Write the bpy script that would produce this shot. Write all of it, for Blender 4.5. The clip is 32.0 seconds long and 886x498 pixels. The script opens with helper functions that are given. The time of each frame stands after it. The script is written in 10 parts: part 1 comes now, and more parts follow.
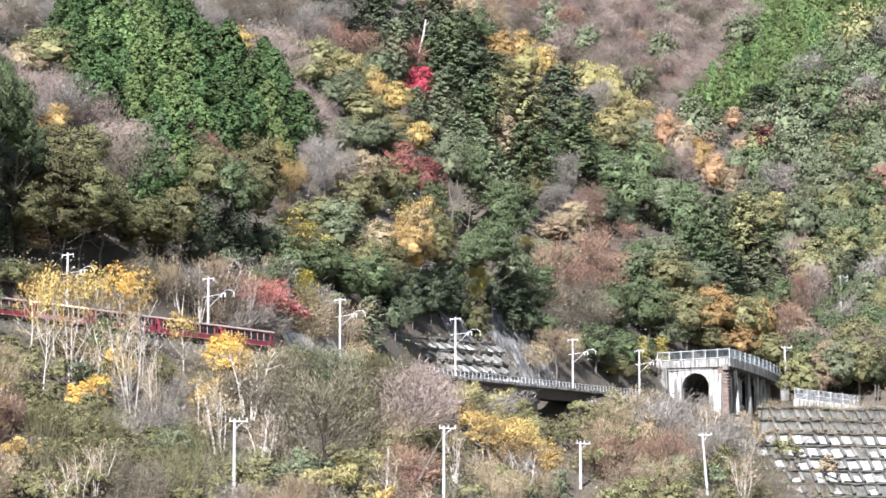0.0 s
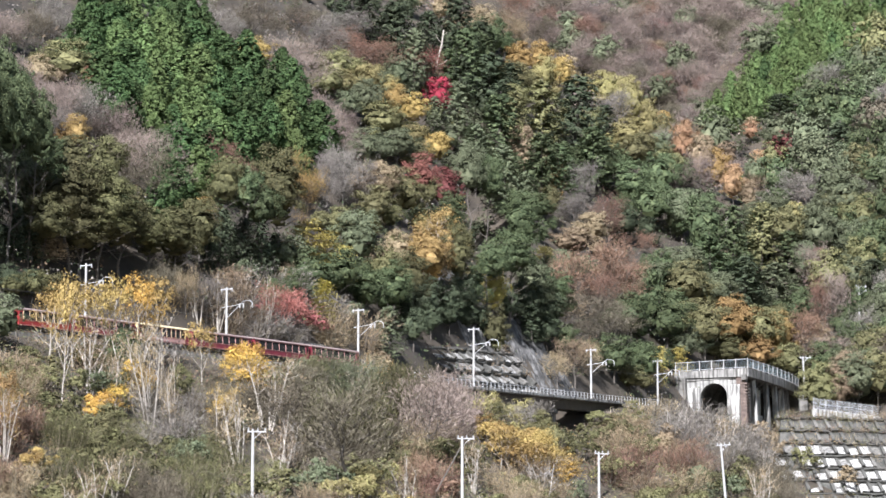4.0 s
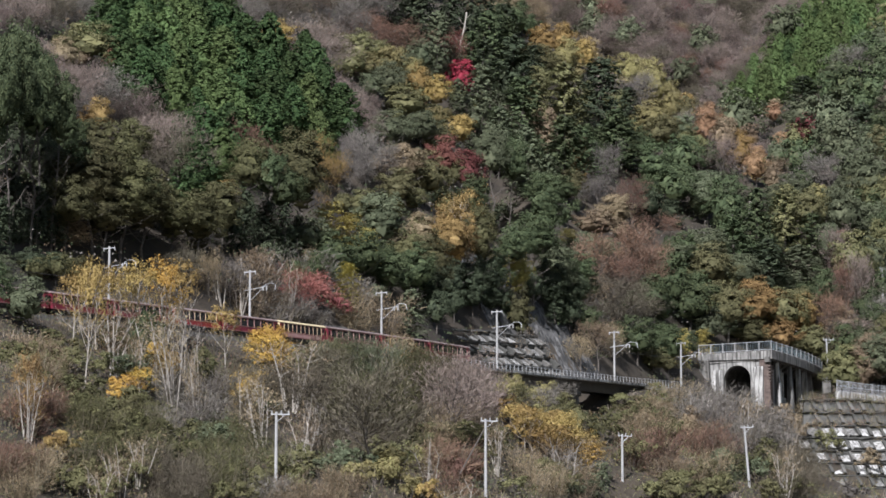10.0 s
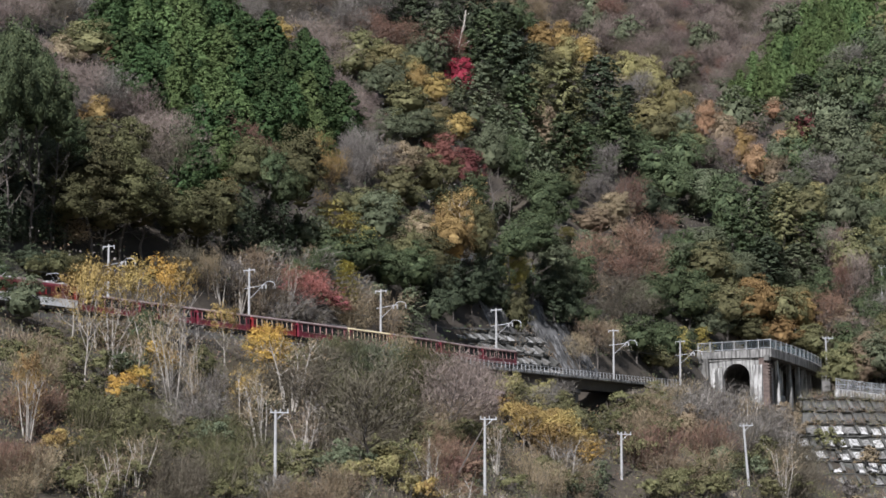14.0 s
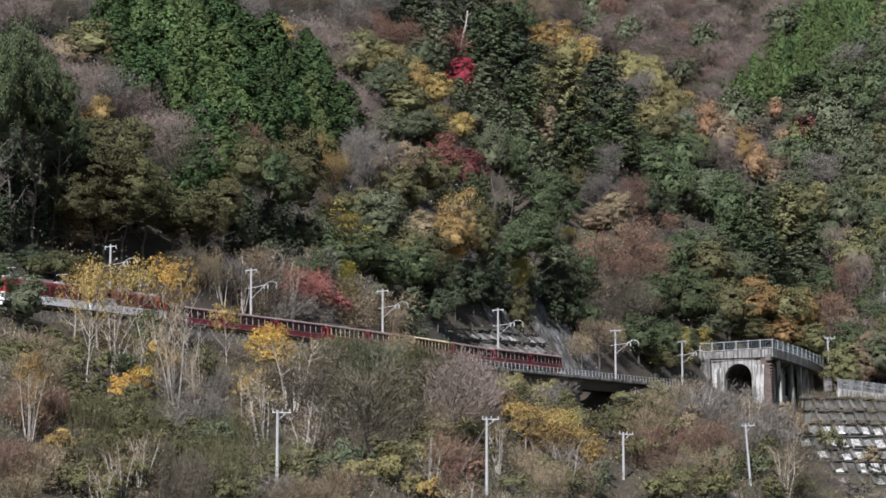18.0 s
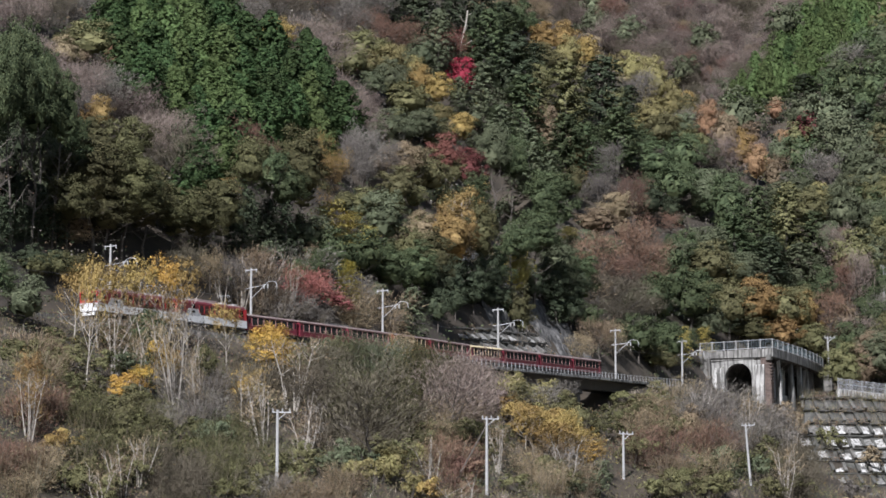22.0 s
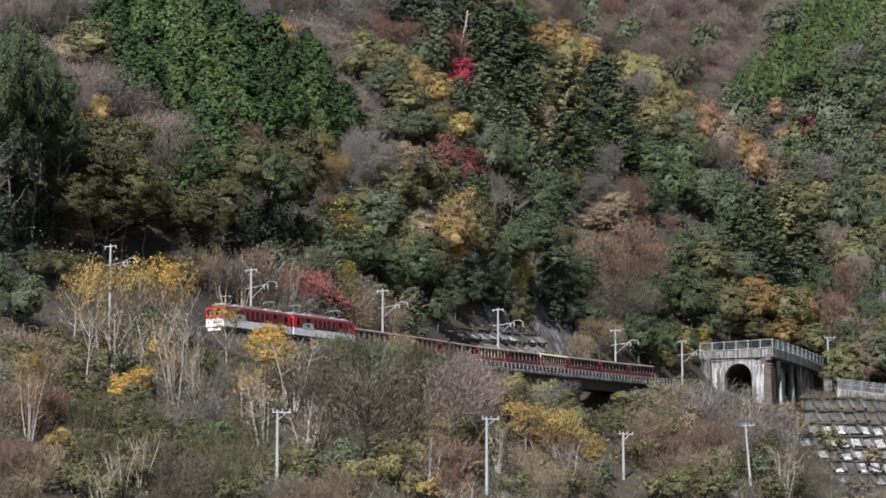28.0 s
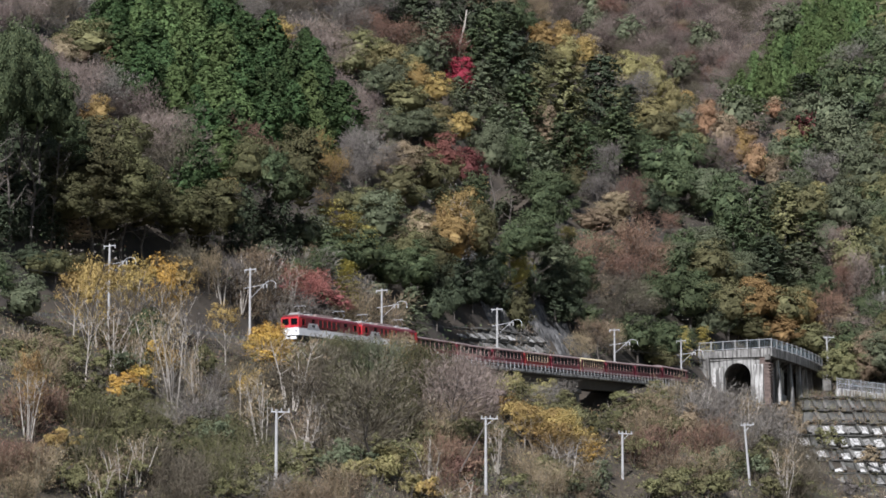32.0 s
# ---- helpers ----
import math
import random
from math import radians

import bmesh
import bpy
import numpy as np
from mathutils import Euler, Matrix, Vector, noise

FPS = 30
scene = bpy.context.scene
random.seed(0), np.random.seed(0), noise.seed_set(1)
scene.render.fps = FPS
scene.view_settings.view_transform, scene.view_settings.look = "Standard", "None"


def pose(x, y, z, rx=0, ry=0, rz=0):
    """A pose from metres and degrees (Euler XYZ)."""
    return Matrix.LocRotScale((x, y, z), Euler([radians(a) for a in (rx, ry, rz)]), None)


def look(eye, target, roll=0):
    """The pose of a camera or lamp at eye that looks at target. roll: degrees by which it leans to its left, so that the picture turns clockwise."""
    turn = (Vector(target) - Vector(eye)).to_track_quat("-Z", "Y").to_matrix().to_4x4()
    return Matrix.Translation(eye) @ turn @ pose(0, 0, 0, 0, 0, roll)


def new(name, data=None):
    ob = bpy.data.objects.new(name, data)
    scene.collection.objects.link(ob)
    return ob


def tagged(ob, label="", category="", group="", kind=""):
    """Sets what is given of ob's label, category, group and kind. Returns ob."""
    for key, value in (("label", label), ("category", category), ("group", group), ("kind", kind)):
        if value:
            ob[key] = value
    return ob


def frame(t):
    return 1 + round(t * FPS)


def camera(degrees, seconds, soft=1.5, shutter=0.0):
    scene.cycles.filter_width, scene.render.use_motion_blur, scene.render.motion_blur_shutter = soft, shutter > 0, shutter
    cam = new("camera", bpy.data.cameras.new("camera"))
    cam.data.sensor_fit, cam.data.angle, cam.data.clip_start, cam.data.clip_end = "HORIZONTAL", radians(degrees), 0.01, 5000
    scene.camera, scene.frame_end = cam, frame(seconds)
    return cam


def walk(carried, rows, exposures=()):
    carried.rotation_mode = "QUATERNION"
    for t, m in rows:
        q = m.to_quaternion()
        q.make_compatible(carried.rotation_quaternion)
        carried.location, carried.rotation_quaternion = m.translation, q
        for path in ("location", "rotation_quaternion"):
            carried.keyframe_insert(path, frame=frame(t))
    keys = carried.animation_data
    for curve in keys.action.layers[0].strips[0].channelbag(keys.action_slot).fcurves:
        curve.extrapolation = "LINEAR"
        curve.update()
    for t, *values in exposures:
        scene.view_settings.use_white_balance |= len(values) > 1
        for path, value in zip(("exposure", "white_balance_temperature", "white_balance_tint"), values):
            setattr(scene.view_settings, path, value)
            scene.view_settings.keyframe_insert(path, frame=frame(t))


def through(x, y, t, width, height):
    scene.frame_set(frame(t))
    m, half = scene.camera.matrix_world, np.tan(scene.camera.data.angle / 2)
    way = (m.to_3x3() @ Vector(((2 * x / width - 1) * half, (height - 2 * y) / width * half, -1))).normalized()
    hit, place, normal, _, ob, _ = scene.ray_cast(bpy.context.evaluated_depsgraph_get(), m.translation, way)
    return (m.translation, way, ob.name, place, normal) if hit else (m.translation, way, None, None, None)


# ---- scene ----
# ---- camera ----
LENS = 13.02          # degrees across the width
EYE = (0.0, 0.0, 2.0)
TILT = 9.58           # degrees above the level


def aim(turn, lift):
    """The hand-held camera: turn to its left and lift, in thousandths of a radian."""
    return pose(EYE[0], EYE[1], EYE[2], 90 + TILT + lift * 0.0573, 0, turn * 0.0573)


cam = camera(LENS, 32.0, soft=1.68)
PATH = [
    (0.0, aim(-11.1, 2.3)), (0.5, aim(-11.2, 3.3)), (1.0, aim(-10.4, 4.15)), (1.5, aim(-9.1, 4.7)),
    (2.0, aim(-9.85, 5.2)), (2.5, aim(-9.5, 5.5)), (3.0, aim(-8.55, 5.75)), (3.5, aim(-7.9, 5.75)),
    (4.5, aim(-4.2, 3.3)), (5.5, aim(-0.95, 0.7)), (6.0, aim(-0.55, 0.4)), (7.0, aim(-0.3, 0.1)),
    (8.0, aim(0.0, 0.0)), (8.5, aim(-0.25, 0.2)), (9.0, aim(-0.05, 0.2)), (9.5, aim(-0.3, 0.45)), (10.0, aim(-0.3, 0.45)),
    (11.0, aim(-0.5, 0.45)), (12.0, aim(-0.25, 0.4)), (13.0, aim(-0.5, 0.0)), (14.0, aim(-0.5, 0.0)),
    (14.5, aim(-0.05, 0.0)), (17.0, aim(0.15, 0.0)), (18.0, aim(0.0, 0.0)), (20.0, aim(0.0, 0.0)),
    (23.0, aim(0.0, -0.1)), (25.0, aim(0.15, -0.05)), (28.0, aim(0.0, -0.05)), (30.0, aim(0.15, 0.0)),
    (31.0, aim(0.05, 0.0)), (31.5, aim(0.05, 0.0)), (32.0, aim(-0.25, -0.15)),
]
walk(cam, PATH, exposures=[(0.0, 2.06), (1.0, 1.94), (2.0, 1.76), (3.5, 1.61), (6.0, 1.65), (9.3, 1.64), (9.8, 0.72), (14.0, 0.68), (32.0, 0.68)])

# ---- world and sun ----
SUN_HEIGHT, SUN_TURN = 40.0, 196.0   # degrees above the level; compass turn, 180 is straight behind the camera
world = bpy.data.worlds.new("sky")
scene.world = world
world.use_nodes = True
wn = world.node_tree
sky = wn.nodes.new("ShaderNodeTexSky")
sky.sky_type, sky.sun_disc = "NISHITA", False
sky.sun_elevation, sky.sun_rotation = radians(SUN_HEIGHT), radians(SUN_TURN)
wn.links.new(sky.outputs[0], wn.nodes["Background"].inputs[0])
wn.nodes["Background"].inputs[1].default_value = 0.05
sun = new("sun", bpy.data.lights.new("sun", "SUN"))
sun.data.energy, sun.data.angle, sun.data.color = 5.0, radians(0.55), (0.925, 0.93, 1.0)
sh, st = radians(SUN_HEIGHT), radians(SUN_TURN)
sun.matrix_basis = look((300 * math.sin(st) * math.cos(sh), 300 * math.cos(st) * math.cos(sh), 300 * math.sin(sh)), (0, 0, 0))


# ---- materials ----
def nodes_of(name):
    m = bpy.data.materials.new(name)
    m.use_nodes = True
    nt = m.node_tree
    return m, nt, nt.nodes["Principled BSDF"], lambda a, b: nt.links.new(a, b)


def noise_node(nt, scale, detail=4.0, rough=0.6, object_space=True):
    tc = nt.nodes.new("ShaderNodeTexCoord")
    n = nt.nodes.new("ShaderNodeTexNoise")
    n.inputs["Scale"].default_value, n.inputs["Detail"].default_value, n.inputs["Roughness"].default_value = scale, detail, rough
    nt.links.new(tc.outputs["Object"], n.inputs["Vector"])
    return n


def ramp_node(nt, fac, stops):
    r = nt.nodes.new("ShaderNodeValToRGB")
    while len(r.color_ramp.elements) < len(stops):
        r.color_ramp.elements.new(0.5)
    for e, (p, c) in zip(r.color_ramp.elements, stops):
        e.position, e.color = p, (*c, 1)
    nt.links.new(fac, r.inputs[0])
    return r


def shade(c, k):
    return tuple(min(1.0, v * k) for v in c)


def muted(c, k=0.13):
    """A colour drawn part of the way to grey, as dusty autumn leaves are."""
    g = 0.3 * c[0] + 0.6 * c[1] + 0.1 * c[2]
    return tuple(v + (g - v) * k for v in c)


def leaf_material(name, colour, second=None, through=0.14):
    """Foliage: each leaf clump and each plant differs in tone; thin leaves let light through."""
    m, nt, bsdf, link = nodes_of(name)
    colour, second = muted(colour), muted(second or shade(colour, 1.5))
    geo = nt.nodes.new("ShaderNodeNewGeometry")
    r = ramp_node(nt, geo.outputs["Random Per Island"], [(0.0, shade(colour, 0.68)), (0.5, colour), (1.0, tuple(0.3 * p + 0.7 * q for p, q in zip(colour, second)))])
    info = nt.nodes.new("ShaderNodeObjectInfo")
    hsv = nt.nodes.new("ShaderNodeHueSaturation")
    ma = nt.nodes.new("ShaderNodeMapRange")
    ma.inputs["To Min"].default_value, ma.inputs["To Max"].default_value = 0.488, 0.512
    mb = nt.nodes.new("ShaderNodeMapRange")
    mb.inputs["To Min"].default_value, mb.inputs["To Max"].default_value = 0.78, 1.22
    link(info.outputs["Random"], ma.inputs["Value"])
    link(info.outputs["Random"], mb.inputs["Value"])
    link(ma.outputs[0], hsv.inputs["Hue"])
    link(mb.outputs[0], hsv.inputs["Value"])
    link(r.outputs[0], hsv.inputs["Color"])
    link(hsv.outputs[0], bsdf.inputs["Base Color"])
    bsdf.inputs["Roughness"].default_value = 0.7
    bsdf.inputs["Specular IOR Level"].default_value = 0.1
    tr = nt.nodes.new("ShaderNodeBsdfTranslucent")
    link(hsv.outputs[0], tr.inputs["Color"])
    mix = nt.nodes.new("ShaderNodeMixShader")
    mix.inputs[0].default_value = through
    link(bsdf.outputs[0], mix.inputs[1])
    link(tr.outputs[0], mix.inputs[2])
    link(mix.outputs[0], nt.nodes["Material Output"].inputs[0])
    return m


def rough_material(name, dark, light, scale, rough=0.85, bump=0.3, metal=0.0, fine=6.0, streak=None, run=(1.3, 1.3, 0.12)):
    """A weathered surface: broad stains, fine grain and relief. streak: colour of runs down the face."""
    m, nt, bsdf, link = nodes_of(name)
    a = noise_node(nt, scale)
    r = ramp_node(nt, a.outputs["Fac"], [(0.32, dark), (0.68, light)])
    b = noise_node(nt, scale * fine, 6.0, 0.7)
    mul = nt.nodes.new("ShaderNodeMix")
    mul.data_type, mul.blend_type = "RGBA", "MULTIPLY"
    mul.inputs["Factor"].default_value = 0.6
    g = ramp_node(nt, b.outputs["Fac"], [(0.25, (0.55, 0.55, 0.55)), (0.75, (1.25, 1.25, 1.25))])
    link(r.outputs[0], mul.inputs["A"])
    link(g.outputs[0], mul.inputs["B"])
    last = mul.outputs["Result"]
    if streak:
        tc = nt.nodes.new("ShaderNodeTexCoord")
        mp = nt.nodes.new("ShaderNodeMapping")
        mp.inputs["Scale"].default_value = run
        n = nt.nodes.new("ShaderNodeTexNoise")
        n.inputs["Scale"].default_value, n.inputs["Detail"].default_value = 1.6, 5.0
        link(tc.outputs["Object"], mp.inputs[0])
        link(mp.outputs[0], n.inputs["Vector"])
        f = ramp_node(nt, n.outputs["Fac"], [(0.46, (0, 0, 0)), (0.6, (1, 1, 1))])
        mx = nt.nodes.new("ShaderNodeMix")
        mx.data_type = "RGBA"
        link(f.outputs[0], mx.inputs["Factor"])
        link(last, mx.inputs["A"])
        mx.inputs["B"].default_value = (*streak, 1)
        last = mx.outputs["Result"]
    link(last, bsdf.inputs["Base Color"])
    bsdf.inputs["Roughness"].default_value, bsdf.inputs["Metallic"].default_value = rough, metal
    if bump:
        bn = nt.nodes.new("ShaderNodeBump")
        bn.inputs["Strength"].default_value, bn.inputs["Distance"].default_value = bump, 0.05
        link(b.outputs["Fac"], bn.inputs["Height"])
        link(bn.outputs[0], bsdf.inputs["Normal"])
    return m


def glass_material(name):
    m, nt, bsdf, link = nodes_of(name)
    bsdf.inputs["Base Color"].default_value = (0.005, 0.005, 0.006, 1)
    bsdf.inputs["Roughness"].default_value = 0.2
    bsdf.inputs["Specular IOR Level"].default_value = 0.12
    return m


LEAF = {
    "green": leaf_material("cedar_green", (0.044, 0.082, 0.027), (0.095, 0.142, 0.044)),
    "grass_green": leaf_material("young_conifer_green", (0.090, 0.138, 0.042), (0.150, 0.205, 0.062)),
    "dark": leaf_material("fir_dark_green", (0.046, 0.060, 0.033), (0.105, 0.125, 0.064)),
    "deep": leaf_material("evergreen_oak_green", (0.062, 0.086, 0.038), (0.145, 0.172, 0.072)),
    "olive": leaf_material("olive_foliage", (0.135, 0.130, 0.055), (0.240, 0.220, 0.090)),
    "moss": leaf_material("dark_olive_foliage", (0.082, 0.080, 0.034), (0.165, 0.152, 0.062)),
    "sage": leaf_material("sage_foliage", (0.098, 0.115, 0.062), (0.185, 0.200, 0.108)),
    "lime": leaf_material("lime_yellow_foliage", (0.230, 0.200, 0.075), (0.360, 0.310, 0.115)),
    "yellow": leaf_material("yellow_foliage", (0.470, 0.275, 0.040), (0.680, 0.430, 0.070)),
    "gold": leaf_material("golden_foliage", (0.300, 0.200, 0.058), (0.460, 0.320, 0.095)),
    "amber": leaf_material("amber_foliage", (0.230, 0.140, 0.050), (0.370, 0.235, 0.080)),
    "rust": leaf_material("rust_foliage", (0.185, 0.105, 0.072), (0.290, 0.170, 0.115)),
    "orange": leaf_material("orange_foliage", (0.270, 0.150, 0.080), (0.390, 0.225, 0.120)),
    "crimson": leaf_material("crimson_foliage", (0.370, 0.030, 0.048), (0.530, 0.070, 0.090)),
    "wine": leaf_material("wine_red_foliage", (0.150, 0.048, 0.042), (0.230, 0.085, 0.070)),
    "rose": leaf_material("dull_red_foliage", (0.280, 0.085, 0.080), (0.420, 0.150, 0.130)),
    "brown": leaf_material("dull_brown_twigs", (0.112, 0.094, 0.064), (0.205, 0.174, 0.122)),
    "citron": leaf_material("lemon_foliage", (0.370, 0.315, 0.062), (0.560, 0.470, 0.105)),
    "tan": leaf_material("tan_foliage", (0.230, 0.170, 0.100), (0.350, 0.265, 0.160)),
    "pink": leaf_material("grey_pink_foliage", (0.205, 0.155, 0.130), (0.310, 0.240, 0.205)),
    "grey": leaf_material("grey_twig_foliage", (0.170, 0.150, 0.130), (0.290, 0.260, 0.225)),
}
BARK = rough_material("bark", (0.055, 0.047, 0.039), (0.135, 0.116, 0.098), 3.0)
PALE_BARK = rough_material("pale_bark", (0.27, 0.24, 0.205), (0.46, 0.42, 0.365), 3.0)
TWIG = leaf_material("dry_twigs", (0.135, 0.112, 0.076), (0.250, 0.210, 0.148), 0.05)
PALE_TWIG = leaf_material("pale_twigs", (0.300, 0.250, 0.195), (0.480, 0.410, 0.330), 0.05)
STRAW = leaf_material("dry_grass", (0.250, 0.185, 0.090), (0.420, 0.330, 0.180), 0.1)
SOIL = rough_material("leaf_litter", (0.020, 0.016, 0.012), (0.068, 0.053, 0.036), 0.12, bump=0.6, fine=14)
CONCRETE = rough_material("weathered_concrete", (0.30, 0.29, 0.27), (0.56, 0.55, 0.52), 0.35, streak=(0.085, 0.082, 0.075))
PORTAL_FACE = rough_material("stained_portal_concrete", (0.19, 0.185, 0.172), (0.40, 0.39, 0.365), 0.45, streak=(0.10, 0.097, 0.09))
PALE_CONCRETE = rough_material("pale_concrete", (0.45, 0.44, 0.41), (0.76, 0.75, 0.72), 0.8, streak=(0.25, 0.24, 0.22))
PANEL = rough_material("runny_pale_concrete", (0.27, 0.26, 0.245), (0.60, 0.59, 0.565), 0.9, streak=(0.13, 0.125, 0.115), run=(1.7, 0.1, 1.7))
GREY_CONCRETE = rough_material("grey_mottled_concrete", (0.13, 0.126, 0.118), (0.30, 0.29, 0.27), 0.6, streak=(0.07, 0.067, 0.06))
# dark concrete, also used where the gallery should look shaded
DARK_CONCRETE = rough_material("dark_streaked_concrete", (0.09, 0.085, 0.078), (0.22, 0.21, 0.19), 0.5, streak=(0.06, 0.057, 0.05))
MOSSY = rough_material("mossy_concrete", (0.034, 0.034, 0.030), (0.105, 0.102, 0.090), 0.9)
BRICK = rough_material("brown_stone_pillar", (0.07, 0.050, 0.042), (0.15, 0.11, 0.092), 2.2)
ROCK = rough_material("grey_rock", (0.10, 0.098, 0.093), (0.34, 0.33, 0.315), 0.55, bump=1.0, fine=5.0)
CLIFF = rough_material("netted_cliff", (0.055, 0.053, 0.050), (0.15, 0.145, 0.14), 0.5, bump=1.0, fine=5.0, streak=(0.030, 0.029, 0.027))
STEEL = rough_material("dark_girder_paint", (0.022, 0.020, 0.019), (0.055, 0.050, 0.046), 0.8, rough=0.6, bump=0.1)
GALVANISED = rough_material("galvanised_steel", (0.42, 0.43, 0.44), (0.58, 0.59, 0.60), 1.5, rough=0.5, metal=0.35, bump=0.05)
POLE = rough_material("pale_pole_concrete", (0.28, 0.276, 0.268), (0.39, 0.386, 0.375), 1.5, bump=0.1)
BLUE_PANEL = rough_material("pale_blue_panel", (0.16, 0.21, 0.23), (0.24, 0.29, 0.31), 1.5, rough=0.4, bump=0.0)
BALLAST = rough_material("ballast", (0.14, 0.125, 0.11), (0.26, 0.24, 0.21), 2.0, bump=0.8)
RUSTY = rough_material("rusty_rail", (0.10, 0.055, 0.035), (0.20, 0.12, 0.08), 3.0, rough=0.6, metal=0.3)
# one red in two tones: shaded for the sides, lit for the ends
LOCO_SIDE = rough_material("loco_red_in_shade", (0.115, 0.018, 0.024), (0.17, 0.028, 0.034), 1.2, rough=0.38, bump=0.02)
LOCO_RED = rough_material("loco_red_paint", (0.42, 0.022, 0.030), (0.54, 0.035, 0.045), 1.2, rough=0.38, bump=0.02)
LOCO_WHITE = rough_material("loco_white_paint", (0.70, 0.70, 0.70), (0.84, 0.84, 0.83), 1.2, rough=0.38, bump=0.02)
CAR_RED = rough_material("coach_maroon_paint", (0.165, 0.018, 0.034), (0.24, 0.032, 0.052), 1.2, rough=0.42, bump=0.02)
CAR_BRIGHT = rough_material("coach_red_paint", (0.26, 0.026, 0.028), (0.34, 0.038, 0.038), 1.2, rough=0.42, bump=0.02)
SASH = rough_material("faded_pink_sash", (0.42, 0.22, 0.20), (0.56, 0.34, 0.31), 1.2, rough=0.5, bump=0.02)
CREAM = rough_material("cream_paint", (0.68, 0.55, 0.33), (0.80, 0.67, 0.43), 1.2, rough=0.45, bump=0.02)
ROOF = rough_material("coach_roof_grey", (0.20, 0.14, 0.13), (0.32, 0.25, 0.23), 1.0, rough=0.6, bump=0.05)
UNDER = rough_material("underframe_black", (0.018, 0.018, 0.018), (0.05, 0.047, 0.044), 2.0, rough=0.6)
# near-black sheet that stands in for the shaded inside of a coach
OPENING = rough_material("shaded_window_opening", (0.004, 0.004, 0.004), (0.012, 0.011, 0.010), 2.0, rough=1.0, bump=0.0)
GLASS = glass_material("window_glass")
WIRE = rough_material("wire", (0.10, 0.10, 0.10), (0.16, 0.16, 0.16), 2.0, bump=0.0)


# ---- the line of the railway, in plan ----
def bearing(s):
    """The track's direction, degrees from the x axis, at s metres along it."""
    return float(np.interp(s, [-260, -160, -60, 0, 40, 70, 110, 140, 165, 250], [30, 50, 59.8, 61.2, 64, 68, 69.6, 69.6, 66, 65]))


def grade(s):
    """Height of the rails at s."""
    return float(np.interp(s, [-260, -60, 0, 30, 60, 90, 120, 145, 180, 250], [53.0, 64.8, 68.6, 70.6, 72.6, 75.3, 78.1, 80.6, 83.2, 87.2]))


STEP = 2.0
track = {}
here = Vector((-22.7, 458.0))
for i in range(0, 127):
    track[i] = here.copy()
    a = radians(bearing(i * STEP + 1))
    here = here + STEP * Vector((math.cos(a), math.sin(a)))
here = Vector((-22.7, 458.0))
for i in range(-1, -131, -1):
    a = radians(bearing(i * STEP + 1))
    here = here - STEP * Vector((math.cos(a), math.sin(a)))
    track[i] = here.copy()


def on_track(s, side=0.0, up=0.0):
    """A place on the track: s along, side metres to the left (hill), up above the rails."""
    i = max(-130, min(125, math.floor(s / STEP)))
    f = s / STEP - i
    p = track[i].lerp(track[i + 1], f)
    a = radians(bearing(s))
    return Vector((p.x - side * math.sin(a), p.y + side * math.cos(a), grade(s) + up))


def track_pose(s, side=0.0, up=0.0):
    a, b = on_track(s - 0.5), on_track(s + 0.5)
    d = (b - a).normalized()
    y = Vector((0, 0, 1)).cross(d).normalized()
    z = d.cross(y)
    m = Matrix((d, y, z)).transposed().to_4x4()
    m.translation = on_track(s, side, up)
    return m


# ---- the lie of the land ----
# The guide follows the rails, then swings across behind the gallery.
guide = [(*track[i], grade(i * STEP)) for i in range(-130, 95, 3)]
gx, gy, gz = guide[-1]
for k in range(1, 60):
    a = radians(max(12.0, 66 - 6.5 * k))
    gx, gy, gz = gx + 6 * math.cos(a), gy + 6 * math.sin(a), gz + 0.15
    guide.append((gx, gy, gz))
guide = np.array(guide)
NOISE = np.random.default_rng(5).uniform(0, 1, (64, 64))


def value_noise(x, y):
    """Smooth noise of two arrays, about -1 to 1, with one bump a unit."""
    i, j = np.floor(x).astype(int), np.floor(y).astype(int)
    u, v = x - i, y - j
    u, v = u * u * (3 - 2 * u), v * v * (3 - 2 * v)
    q = lambda m, n: NOISE[m % 64, n % 64]
    return 2 * ((q(i, j) * (1 - u) + q(i + 1, j) * u) * (1 - v) + (q(i, j + 1) * (1 - u) + q(i + 1, j + 1) * u) * v) - 1


def soft_min(a, b, w):
    h = np.clip(0.5 + 0.5 * (b - a) / w, 0, 1)
    return b * (1 - h) + a * h - w * h * (1 - h)


def from_track(x, y):
    """Signed distance to the guide line (hill positive), its height and its index there."""
    x, y = np.asarray(x, float), np.asarray(y, float)
    best = np.full(x.shape, 1e9)
    n, zt, at = np.zeros(x.shape), np.zeros(x.shape), np.zeros(x.shape)
    for k in range(len(guide) - 1):
        (ax, ay, az), (bx, by, bz) = guide[k], guide[k + 1]
        dx, dy = bx - ax, by - ay
        ll = dx * dx + dy * dy
        f = np.clip(((x - ax) * dx + (y - ay) * dy) / ll, 0, 1)
        ex, ey = x - ax - f * dx, y - ay - f * dy
        d = np.hypot(ex, ey)
        near = d < best
        side = np.where(dx * ey - dy * ex > 0, 1.0, -1.0)
        best = np.where(near, d, best)
        n, zt, at = np.where(near, side * d, n), np.where(near, az + f * (bz - az), zt), np.where(near, k + f, at)
    return n, zt, at * 6.0 - 260.0


# the lattice walls and the fenced wall: top corner x, y, z; bearing; length; batter (rise over run); depth; slope below; rise along it
CRIB = (53.1, 613.4, 81.6, 15.0, 50.0, 1.667, 17.2, 0.55, 0.02)
LATTICE = (0.2, 533.0, 81.0, 57.0, 25.0, 1.5, 8.4, 0.2, 0.085)
